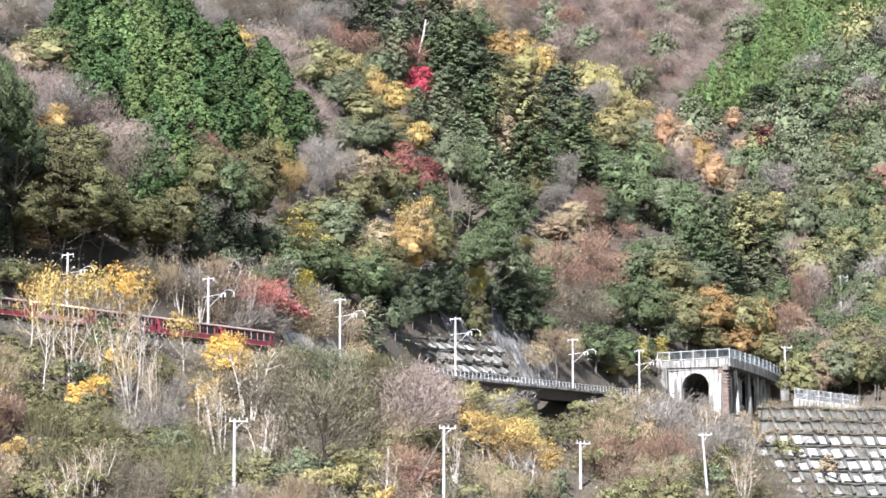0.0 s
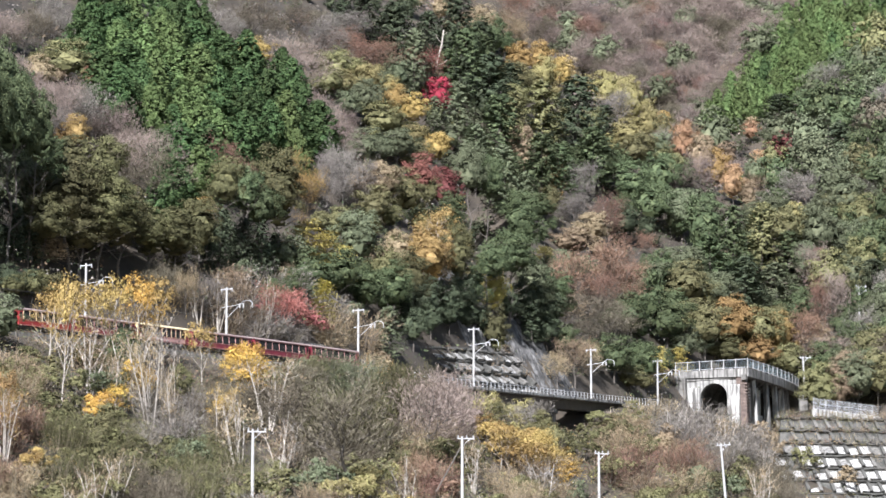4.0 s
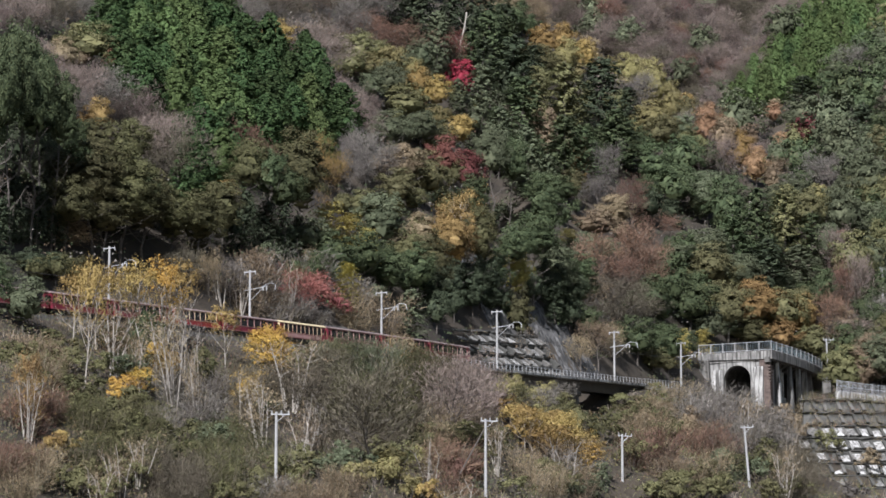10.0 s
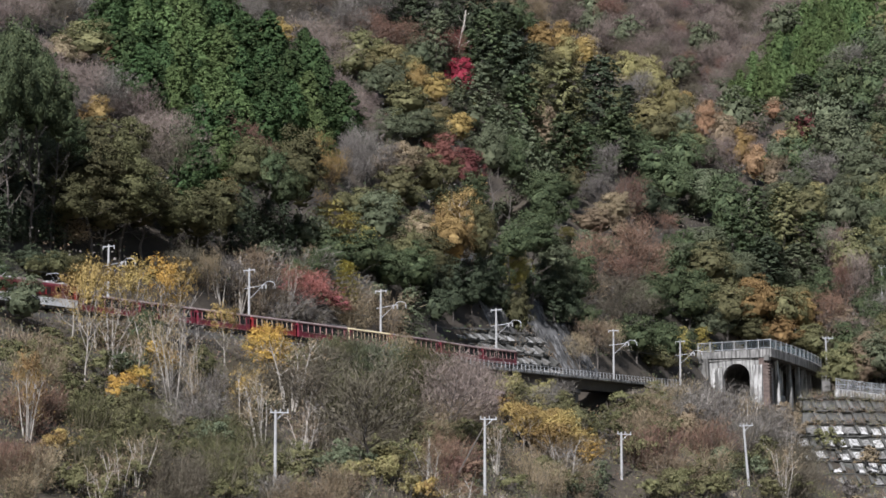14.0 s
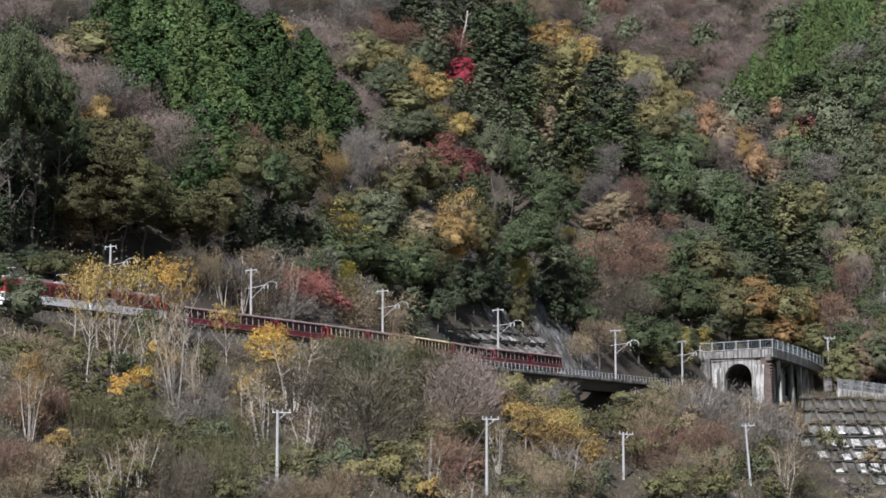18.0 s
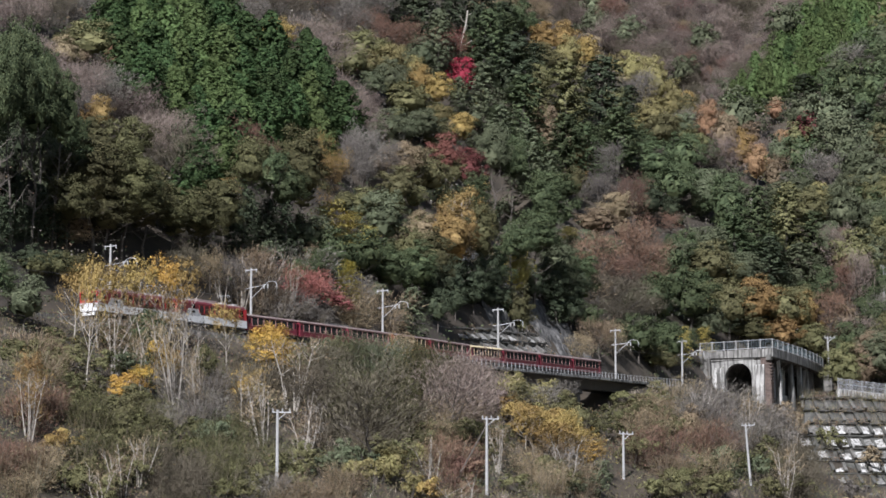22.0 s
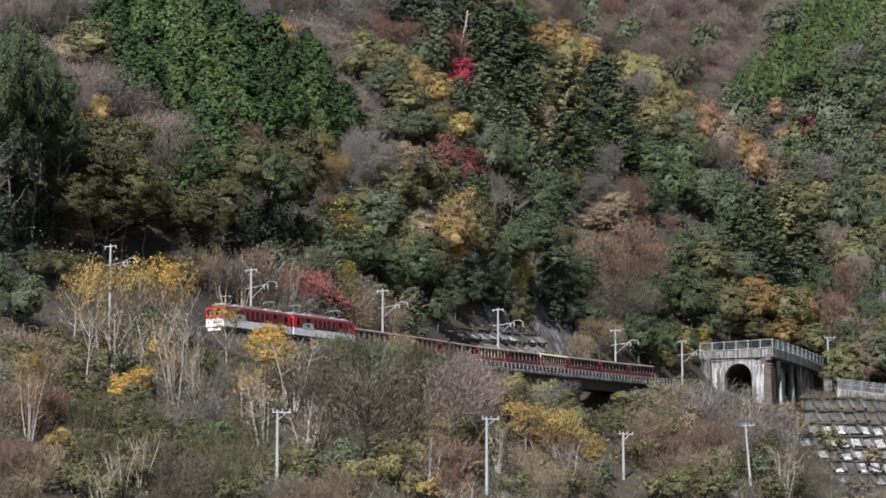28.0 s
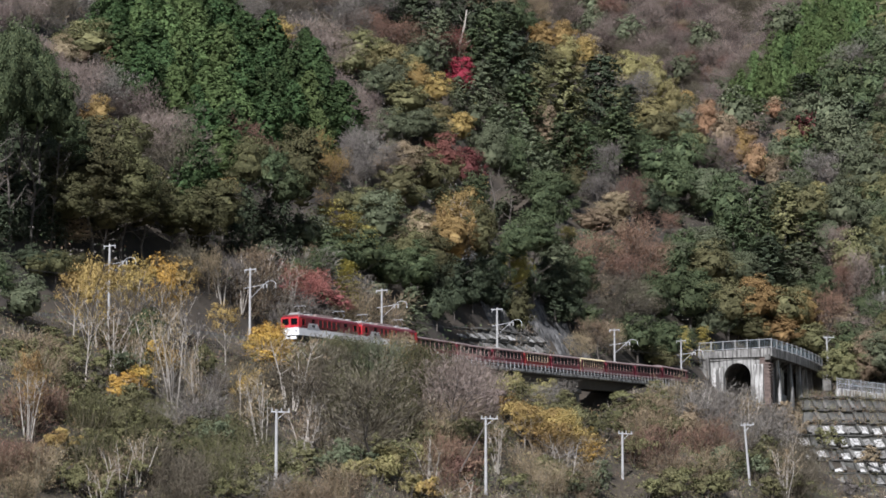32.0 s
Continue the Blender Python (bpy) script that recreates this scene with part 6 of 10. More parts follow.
# central slope
plant("bare", -17.3, 522.5, 7.9, 4.6, "amber")
plant("bare", -18.8, 521.7, 4.8, 2.9, "amber")
plant("bare", -15.3, 526.6, 6.2, 4.6, "amber")
plant("bare", -17.5, 524.2, 3.7, 2.7, "amber")
plant("bare", -13.8, 537.9, 4.4, 3.2, "amber")
plant("layered", -14.8, 503.1, 8.3, 7.8, "citron")
plant("layered", -12.8, 504.7, 7.6, 6.7, "citron")
plant("layered", -10.1, 510.4, 6.5, 3.9, "citron")
plant("layered", -12.5, 493.4, 7.3, 4.4, "citron")
plant("broadleaf", -8.0, 522.5, 9.5, 7.7, "sage")
plant("broadleaf", -10.7, 504.7, 7.6, 7.8, "deep")
plant("broadleaf", -13.3, 502.3, 4.1, 4.5, "deep")
plant("broadleaf", -7.6, 518.5, 4.3, 4.5, "deep")
plant("broadleaf", -14.2, 498.3, 7.2, 7.7, "deep")
plant("broadleaf", -17.0, 495.0, 3.7, 4.1, "deep")
plant("broadleaf", -11.3, 507.2, 4.2, 4.8, "deep")
plant("broadleaf", -17.2, 499.1, 6.3, 6.2, "sage")
plant("broadleaf", -19.6, 498.3, 3.5, 3.5, "sage")
plant("broadleaf", -14.9, 506.4, 3.1, 3.3, "sage")
plant("broadleaf", -4.6, 524.2, 7.6, 6.2, "olive")
plant("broadleaf", -6.9, 519.3, 4.4, 3.8, "olive")
plant("broadleaf", -2.2, 541.2, 4.6, 3.7, "olive")
plant("broadleaf", -16.2, 490.2, 5.7, 5.8, "deep")
plant("broadleaf", -18.9, 486.9, 3.1, 3.1, "deep")
plant("broadleaf", -14.3, 497.5, 3.6, 3.8, "deep")
plant("broadleaf", -7.1, 510.4, 6.5, 7.1, "deep")
plant("broadleaf", -4.1, 518.5, 4.7, 5.1, "deep")
plant("thin", 3.1, 556.5, 9.2, 7.0, "amber")
plant("thin", 3.1, 546.0, 9.1, 4.8, "amber")
plant("broadleaf", -3.1, 541.2, 6.9, 6.4, "tan")
plant("broadleaf", -5.5, 537.1, 3.6, 3.5, "tan")
plant("layered", 6.1, 607.5, 3.9, 4.9, "lime")
plant("layered", 6.7, 580.8, 3.7, 4.3, "lime")
plant("broadleaf", -11.2, 525.0, 5.3, 5.4, "olive")
plant("broadleaf", -13.4, 522.5, 3.4, 3.5, "olive")
plant("broadleaf", -9.7, 538.7, 2.3, 2.8, "olive")
plant("fir", -4.0, 505.6, 7.6, 5.6, "sage")
plant("broadleaf", 10.9, 554.1, 7.6, 5.2, "moss")
plant("broadleaf", 11.5, 554.9, 4.7, 3.3, "olive")
plant("layered", -7.5, 541.2, 4.3, 5.6, "olive")
# brush of the lower slope
plant("bush", -41.0, 377.8, 3.6, 2.7, "tan")
plant("bush", -41.1, 399.3, 4.0, 3.2, "tan")
plant("bush", -43.3, 397.3, 3.5, 4.2, "tan")
plant("bush", -39.4, 385.5, 2.8, 3.0, "tan")
plant("bush", -40.5, 384.1, 3.7, 3.9, "tan")
plant("bush", -40.0, 398.6, 3.1, 3.2, "tan")
plant("bush", -40.0, 386.9, 3.1, 2.8, "tan")
plant("bush", -42.3, 398.6, 3.5, 3.3, "tan")
plant("shrub", -41.4, 394.5, 2.7, 4.2, "olive")
plant("shrub", -42.1, 393.8, 2.5, 2.9, "olive")
plant("shrub", -40.7, 402.8, 2.6, 4.3, "olive")
plant("shrub", -38.6, 406.3, 3.1, 3.4, "olive")
plant("shrub", -41.1, 381.3, 2.9, 2.9, "olive")
plant("shrub", -39.3, 400.7, 2.4, 4.3, "olive")
plant("shrub", -42.1, 397.9, 3.0, 3.4, "olive")
plant("shrub", -40.6, 379.2, 2.8, 3.8, "olive")
plant("shrub", -35.6, 404.9, 3.3, 4.0, "olive")
plant("shrub", -40.0, 394.5, 2.8, 3.7, "olive")
plant("shrub", -38.8, 402.8, 2.8, 3.8, "olive")
plant("shrub", -40.2, 398.6, 3.0, 3.1, "olive")
plant("shrub", -43.2, 384.1, 2.5, 3.9, "moss")
plant("shrub", -42.6, 384.1, 2.8, 4.0, "moss")
plant("shrub", -42.1, 382.0, 3.0, 3.5, "moss")
plant("shrub", -34.6, 419.4, 2.7, 4.4, "moss")
plant("shrub", -35.5, 416.7, 3.1, 3.3, "moss")
plant("shrub", -32.8, 416.7, 2.5, 4.2, "moss")
plant("shrub", -35.9, 415.3, 2.7, 4.1, "moss")
plant("shrub", -33.0, 416.7, 3.3, 3.2, "moss")
plant("shrub", -36.2, 418.1, 2.3, 3.3, "moss")
plant("shrub", -34.3, 418.1, 2.6, 3.2, "moss")
plant("shrub", -32.4, 414.6, 2.3, 3.2, "sage")
plant("shrub", -34.9, 411.1, 2.7, 3.4, "sage")
plant("shrub", -32.4, 411.8, 3.1, 2.9, "sage")
plant("shrub", -32.3, 415.3, 3.1, 3.5, "sage")
plant("shrub", -33.2, 409.0, 3.0, 3.8, "sage")
plant("shrub", -32.9, 418.7, 2.4, 3.7, "sage")
plant("shrub", -32.1, 408.3, 3.2, 3.6, "sage")
plant("shrub", -33.7, 408.3, 3.0, 4.3, "sage")
plant("shrub", -33.4, 397.3, 2.3, 3.3, "yellow")
plant("shrub", -33.2, 400.0, 2.9, 3.3, "yellow")
plant("bush", -39.6, 366.1, 3.1, 3.0, "rust")
plant("bush", -40.3, 364.7, 3.2, 3.9, "rust")
plant("bush", -39.4, 368.8, 2.8, 3.7, "rust")
plant("bush", -38.8, 364.7, 2.6, 3.6, "rust")
plant("bush", -37.6, 370.2, 3.4, 3.3, "rust")
plant("bush", -40.2, 364.7, 3.6, 2.8, "rust")
plant("bush", -37.9, 370.2, 3.7, 3.5, "rust")
plant("bush", -31.7, 366.7, 3.7, 2.7, "moss")
plant("bush", -32.8, 370.9, 3.6, 3.8, "moss")
plant("bush", -35.0, 373.0, 2.8, 3.6, "moss")
plant("bush", -35.0, 370.9, 3.0, 2.6, "moss")
plant("bush", -32.0, 372.3, 3.4, 3.6, "moss")
plant("bush", -34.3, 371.6, 3.5, 2.6, "moss")
plant("bush", -29.2, 378.5, 3.7, 2.9, "moss")
plant("bush", -34.0, 365.4, 3.6, 3.7, "moss")
plant("bush", -34.6, 373.0, 3.2, 3.3, "moss")
plant("bush", -33.9, 369.5, 3.8, 3.4, "moss")
plant("bush", -30.7, 372.3, 2.9, 3.4, "moss")
plant("bush", -31.5, 388.9, 3.6, 2.9, "moss")
plant("bush", -29.9, 389.6, 3.1, 3.2, "moss")
plant("bush", -31.1, 369.5, 2.7, 3.8, "moss")
plant("bush", -30.8, 393.1, 2.8, 4.0, "moss")
plant("bush", -33.7, 375.1, 3.0, 3.1, "moss")
plant("bush", -33.8, 364.0, 3.6, 2.6, "moss")
plant("bush", -34.8, 372.3, 3.4, 3.6, "moss")
plant("bush", -30.6, 371.6, 2.6, 3.7, "moss")
plant("shrub", -32.2, 388.2, 3.2, 3.9, "olive")
plant("shrub", -32.6, 374.4, 2.8, 2.7, "olive")
plant("shrub", -33.5, 388.9, 2.8, 3.1, "olive")
plant("shrub", -31.2, 371.6, 2.7, 3.8, "olive")
plant("shrub", -32.0, 397.3, 2.7, 3.9, "olive")
plant("shrub", -31.2, 370.9, 2.8, 3.5, "olive")
plant("shrub", -31.1, 390.3, 2.7, 3.7, "olive")
plant("shrub", -34.0, 372.3, 2.5, 4.0, "olive")
plant("shrub", -31.5, 397.3, 2.3, 3.4, "olive")
plant("shrub", -31.1, 388.9, 2.7, 3.2, "olive")
plant("shrub", -31.8, 395.2, 2.3, 3.6, "olive")
plant("shrub", -31.7, 373.7, 2.5, 3.9, "olive")
plant("shrub", -30.8, 389.6, 2.2, 3.7, "olive")
plant("shrub", -32.9, 368.8, 2.2, 4.0, "olive")
plant("shrub", -34.9, 373.0, 2.5, 3.2, "olive")
plant("shrub", -32.1, 393.1, 2.5, 3.3, "olive")
plant("shrub", -28.7, 364.7, 2.8, 3.9, "olive")
plant("shrub", -33.3, 360.5, 2.8, 3.0, "olive")
plant("shrub", -31.4, 357.7, 2.9, 2.9, "olive")
plant("shrub", -30.9, 360.5, 2.6, 3.4, "olive")
plant("shrub", -30.8, 359.8, 2.8, 2.8, "olive")
plant("shrub", -31.2, 360.5, 2.2, 2.9, "olive")
plant("shrub", -35.1, 357.7, 2.8, 3.0, "olive")
plant("shrub", -32.9, 362.6, 2.5, 3.1, "olive")
plant("shrub", -30.8, 364.0, 2.8, 3.7, "olive")
plant("shrub", -34.0, 358.4, 2.6, 2.8, "olive")
plant("shrub", -33.5, 358.4, 2.9, 3.5, "olive")
plant("bush", -28.0, 393.8, 3.5, 4.2, "grey")
plant("bush", -27.7, 414.6, 3.0, 3.0, "grey")
plant("bush", -25.4, 410.4, 4.2, 4.0, "grey")
plant("bush", -26.5, 410.4, 3.6, 3.8, "grey")
plant("bush", -29.3, 413.9, 3.6, 4.1, "grey")
plant("bush", -28.9, 410.4, 3.2, 3.1, "grey")
plant("bush", -25.5, 410.4, 3.5, 4.3, "grey")
plant("bush", -25.6, 407.0, 3.3, 3.6, "grey")
plant("bush", -25.2, 419.4, 3.1, 4.0, "grey")
plant("bush", -25.2, 409.0, 3.8, 4.4, "grey")
plant("bush", -25.9, 405.6, 3.4, 3.3, "grey")
plant("bush", -25.5, 416.0, 3.2, 3.8, "grey")
plant("bush", -24.0, 369.5, 3.6, 3.6, "brown")
plant("bush", -24.3, 370.9, 3.3, 4.0, "brown")
plant("bush", -24.3, 375.1, 2.8, 3.3, "brown")
plant("bush", -24.0, 364.7, 3.2, 3.2, "brown")
plant("bush", -28.1, 370.2, 3.7, 4.1, "brown")
plant("bush", -27.8, 366.1, 2.9, 3.0, "brown")
plant("bush", -23.2, 380.6, 3.2, 3.8, "brown")
plant("bush", -25.9, 362.6, 3.0, 3.9, "brown")
plant("bush", -25.4, 373.7, 3.7, 3.6, "brown")
plant("bush", -27.5, 371.6, 3.2, 3.0, "brown")
plant("bush", -24.2, 367.4, 3.0, 3.6, "brown")
plant("bush", -26.8, 365.4, 2.5, 3.6, "brown")
plant("bush", -27.0, 368.8, 3.4, 3.0, "brown")
plant("bush", -24.7, 369.5, 3.9, 2.8, "brown")
plant("shrub", -27.1, 385.5, 2.7, 3.4, "moss")
plant("shrub", -24.9, 388.2, 2.2, 3.0, "moss")
plant("shrub", -28.7, 391.0, 2.2, 3.7, "moss")
plant("shrub", -25.6, 393.1, 3.0, 3.3, "moss")
plant("shrub", -27.0, 374.4, 2.6, 2.9, "moss")
plant("shrub", -28.2, 372.3, 2.5, 3.8, "moss")
plant("shrub", -26.8, 376.5, 2.4, 3.5, "moss")
plant("shrub", -25.7, 378.5, 2.8, 3.3, "moss")
plant("bush", -38.0, 356.3, 3.1, 3.1, "tan")
plant("bush", -39.7, 352.2, 3.2, 2.8, "tan")
plant("bush", -40.4, 350.8, 2.9, 2.5, "tan")
plant("bush", -37.0, 359.1, 3.1, 3.9, "tan")
plant("bush", -37.3, 355.0, 3.7, 3.8, "tan")
plant("bush", -37.4, 357.7, 2.8, 3.6, "tan")
plant("bush", -38.0, 356.3, 2.7, 3.2, "tan")
plant("bush", -38.0, 350.8, 2.8, 2.6, "tan")
plant("bush", -38.7, 350.1, 2.9, 3.2, "tan")
plant("bush", -40.0, 351.5, 3.6, 3.1, "rust")
plant("bush", -38.4, 356.3, 3.0, 3.7, "rust")
plant("bush", -40.0, 355.0, 2.7, 3.8, "rust")
plant("bush", -38.7, 355.7, 3.5, 3.1, "rust")
plant("bush", -40.6, 352.2, 3.3, 3.1, "rust")
plant("shrub", -36.7, 361.9, 2.6, 3.6, "gold")
plant("shrub", -35.9, 364.7, 2.5, 4.0, "gold")
plant("bush", -20.8, 380.6, 3.9, 2.7, "moss")
plant("bush", -22.9, 401.4, 3.0, 3.9, "moss")
plant("bush", -19.7, 399.3, 3.6, 3.8, "moss")
plant("bush", -23.0, 407.7, 3.2, 3.8, "moss")
plant("bush", -21.7, 382.0, 3.7, 3.9, "moss")
plant("bush", -23.1, 407.0, 3.2, 2.9, "moss")
plant("bush", -22.0, 384.8, 3.9, 3.6, "moss")
plant("bush", -23.1, 388.2, 4.0, 3.8, "moss")
plant("bush", -22.9, 384.8, 3.7, 3.1, "moss")
plant("bush", -24.2, 391.7, 2.8, 4.1, "moss")
plant("bush", -20.5, 408.3, 4.2, 3.4, "moss")
plant("bush", -18.4, 386.2, 2.8, 3.0, "moss")
plant("bush", -16.9, 395.2, 3.6, 3.0, "moss")
plant("bush", -21.7, 377.8, 3.7, 2.7, "moss")
plant("bush", -22.6, 377.1, 3.8, 3.3, "moss")
plant("bush", -19.7, 392.4, 2.8, 3.8, "moss")
plant("bush", -22.0, 395.2, 3.5, 3.2, "moss")
plant("bush", -21.8, 405.6, 3.0, 4.3, "moss")
plant("shrub", -21.4, 382.0, 2.2, 4.1, "olive")
plant("shrub", -20.7, 382.0, 2.5, 3.3, "olive")
plant("shrub", -21.3, 384.8, 2.5, 3.6, "olive")
plant("shrub", -21.3, 376.5, 2.2, 2.8, "olive")
plant("shrub", -22.6, 380.6, 2.7, 2.9, "olive")
plant("shrub", -19.4, 378.5, 2.8, 3.4, "olive")
plant("shrub", -22.6, 378.5, 2.8, 3.2, "olive")
plant("shrub", -18.2, 384.1, 3.0, 3.1, "olive")
plant("bush", -20.2, 429.8, 4.4, 3.9, "brown")
plant("bush", -18.6, 419.4, 3.4, 4.3, "brown")
plant("bush", -22.6, 424.3, 3.9, 3.9, "brown")
plant("bush", -21.1, 414.6, 3.7, 3.1, "brown")
plant("bush", -21.8, 433.3, 3.2, 3.5, "brown")
plant("bush", -21.4, 418.7, 3.2, 4.4, "brown")
plant("bush", -20.6, 427.8, 3.5, 3.9, "brown")
plant("bush", -21.9, 428.5, 3.8, 4.0, "brown")
plant("bush", -22.2, 431.9, 3.1, 3.5, "brown")
plant("bush", -19.4, 431.9, 3.9, 4.8, "brown")
plant("bush", -18.7, 431.9, 4.5, 4.8, "brown")
plant("shrub", -19.3, 418.7, 2.9, 3.5, "sage")
plant("shrub", -20.4, 421.5, 2.7, 4.0, "sage")
plant("shrub", -12.7, 459.0, 3.4, 3.7, "sage")
plant("shrub", -13.3, 459.0, 2.3, 4.8, "sage")
plant("shrub", -8.4, 461.7, 3.5, 4.4, "sage")
plant("shrub", -9.4, 452.0, 3.4, 4.2, "sage")
plant("shrub", -13.1, 452.7, 2.5, 3.3, "sage")
plant("shrub", -8.9, 470.1, 2.3, 3.9, "sage")
plant("shrub", -12.0, 448.6, 3.4, 4.3, "sage")
plant("shrub", -10.0, 460.4, 3.1, 3.9, "sage")
plant("shrub", -14.8, 445.8, 3.7, 4.1, "olive")
plant("shrub", -15.0, 451.3, 2.7, 4.1, "olive")
plant("shrub", -14.9, 453.4, 2.9, 4.0, "olive")
plant("shrub", -14.8, 447.2, 2.8, 4.7, "olive")
plant("shrub", -16.5, 440.9, 3.5, 3.3, "olive")
plant("bush", -14.7, 442.3, 4.0, 3.8, "brown")
plant("bush", -13.5, 429.8, 3.9, 4.1, "brown")
plant("bush", -15.1, 433.3, 4.4, 4.3, "brown")
plant("bush", -14.3, 431.2, 3.9, 4.7, "brown")
plant("bush", -15.1, 431.9, 4.4, 4.4, "brown")
plant("bush", -14.4, 434.0, 4.0, 3.6, "brown")
plant("bush", -15.8, 437.5, 3.9, 4.6, "brown")
plant("bush", -15.4, 434.7, 3.7, 3.3, "brown")
plant("bush", -17.2, 434.7, 3.0, 3.7, "brown")
plant("bush", -13.2, 431.2, 3.5, 3.6, "brown")
plant("bush", -6.7, 439.5, 4.5, 4.8, "brown")
plant("bush", -7.7, 420.1, 4.0, 3.4, "brown")
plant("bush", -5.5, 444.4, 3.2, 3.9, "brown")
plant("bush", -12.4, 422.2, 3.0, 3.0, "brown")
plant("bush", -13.4, 409.7, 4.0, 3.5, "brown")
plant("bush", -6.6, 429.8, 3.3, 3.1, "brown")
plant("bush", -6.2, 440.2, 3.6, 3.6, "brown")
plant("bush", -9.3, 418.7, 3.7, 3.8, "brown")
plant("bush", -4.6, 439.5, 3.1, 4.3, "brown")
plant("bush", -3.6, 436.8, 3.9, 4.3, "brown")
plant("bush", -3.6, 440.2, 3.2, 3.9, "brown")
plant("bush", -9.6, 433.3, 4.1, 3.5, "brown")
plant("bush", -7.0, 437.5, 3.7, 4.1, "brown")
plant("bush", -8.6, 431.2, 3.8, 4.0, "brown")
plant("bush", -9.0, 427.1, 4.1, 3.3, "brown")
plant("bush", -12.5, 424.3, 4.0, 4.1, "brown")
plant("bush", -7.0, 425.0, 3.1, 4.5, "brown")
plant("bush", -5.5, 426.4, 4.3, 4.6, "brown")
plant("bush", -6.3, 433.3, 3.3, 3.6, "brown")
plant("bush", -5.5, 425.0, 4.1, 4.4, "brown")
plant("bush", -9.7, 422.9, 3.4, 3.2, "brown")
plant("bush", -3.6, 438.2, 3.3, 4.7, "brown")
plant("bush", -12.3, 435.4, 3.6, 4.4, "brown")
plant("bush", -3.7, 436.8, 3.8, 3.5, "brown")
plant("shrub", -6.2, 431.9, 3.3, 4.6, "moss")
plant("shrub", -7.5, 435.4, 2.9, 4.3, "moss")
plant("shrub", -3.7, 437.5, 3.3, 3.1, "moss")
plant("shrub", -7.5, 431.2, 3.6, 3.4, "moss")
plant("shrub", -3.3, 440.9, 3.4, 3.8, "moss")
plant("shrub", -5.5, 427.8, 3.2, 4.0, "moss")
plant("bush", -3.3, 461.0, 3.4, 3.9, "tan")
plant("bush", -3.7, 462.4, 4.3, 3.9, "tan")
plant("bush", -2.1, 466.6, 3.5, 4.8, "tan")
plant("bush", -2.9, 469.4, 3.3, 4.8, "tan")
plant("bush", -5.7, 461.0, 4.6, 4.9, "tan")
plant("bush", -1.9, 465.2, 3.4, 4.1, "tan")
plant("shrub", -2.2, 464.5, 2.8, 4.8, "olive")
plant("shrub", -1.7, 459.7, 3.6, 4.0, "olive")
plant("bush", 1.7, 465.9, 4.5, 3.7, "pink")
plant("bush", 1.4, 486.7, 4.8, 4.0, "pink")
plant("bush", 1.4, 484.6, 4.3, 4.1, "pink")
plant("bush", 5.7, 470.8, 4.5, 5.0, "pink")
plant("bush", 1.9, 490.2, 2.3, 4.8, "pink")
plant("bush", 2.1, 452.0, 4.6, 4.8, "pink")
plant("bush", 2.0, 463.8, 3.3, 4.1, "pink")
plant("bush", -0.4, 457.6, 3.7, 3.8, "pink")
plant("bush", -1.1, 452.0, 4.1, 3.4, "pink")
plant("bush", 1.9, 485.3, 3.5, 4.9, "pink")
plant("bush", 2.5, 454.8, 3.5, 4.4, "pink")
plant("bush", 4.2, 457.6, 3.8, 4.8, "pink")
plant("bush", 4.2, 486.0, 4.7, 5.2, "pink")
plant("bush", 1.2, 449.9, 4.2, 3.8, "pink")
plant("bush", 5.0, 466.6, 4.3, 3.5, "pink")
plant("shrub", 0.7, 437.5, 3.6, 3.1, "moss")
plant("shrub", -4.0, 431.9, 3.3, 3.9, "moss")
plant("shrub", 1.2, 438.9, 3.3, 4.5, "moss")
plant("shrub", -1.4, 431.2, 3.3, 4.1, "moss")
plant("shrub", -3.0, 428.5, 2.9, 4.6, "moss")
plant("shrub", 1.3, 439.5, 3.0, 3.4, "moss")
plant("shrub", -1.6, 431.9, 3.1, 3.2, "moss")
plant("shrub", -1.9, 436.1, 2.6, 4.7, "moss")
plant("bush", -1.0, 436.1, 3.7, 3.5, "tan")
plant("bush", 2.8, 453.4, 3.9, 4.4, "tan")
plant("bush", -0.7, 436.1, 3.3, 3.9, "tan")
plant("bush", -1.7, 441.6, 3.9, 3.2, "tan")
plant("bush", 2.0, 455.5, 3.6, 3.7, "tan")
plant("bush", 1.3, 449.3, 4.5, 4.8, "tan")
plant("bush", -1.0, 435.4, 4.5, 3.9, "tan")
plant("bush", -2.7, 439.5, 3.9, 3.4, "tan")
plant("shrub", -10.6, 399.3, 2.5, 3.0, "sage")
plant("shrub", -10.6, 399.3, 3.2, 3.9, "sage")
plant("shrub", -10.3, 403.5, 3.3, 3.3, "sage")
plant("shrub", -12.5, 396.6, 2.4, 3.4, "sage")
plant("shrub", -8.1, 405.6, 2.7, 3.8, "sage")
plant("shrub", -6.3, 402.8, 2.4, 3.2, "lime")
plant("shrub", -5.8, 404.2, 3.1, 3.2, "lime")
plant("shrub", -9.3, 396.6, 3.0, 3.5, "lime")
plant("shrub", -9.0, 398.6, 2.6, 3.0, "lime")
plant("shrub", -5.0, 404.9, 3.3, 2.9, "lime")
plant("shrub", -5.5, 420.1, 2.4, 4.0, "lime")
plant("shrub", -2.8, 404.2, 2.3, 3.8, "lime")
plant("shrub", -6.7, 402.1, 3.0, 4.1, "lime")
plant("shrub", -5.6, 405.6, 3.1, 3.2, "lime")
plant("shrub", -5.9, 407.7, 3.1, 4.5, "lime")
plant("shrub", -3.3, 402.8, 2.9, 2.8, "lime")
plant("shrub", -2.6, 423.6, 2.9, 3.0, "lime")
plant("shrub", -1.4, 402.8, 3.0, 2.8, "gold")
plant("shrub", -1.8, 403.5, 3.3, 3.6, "gold")
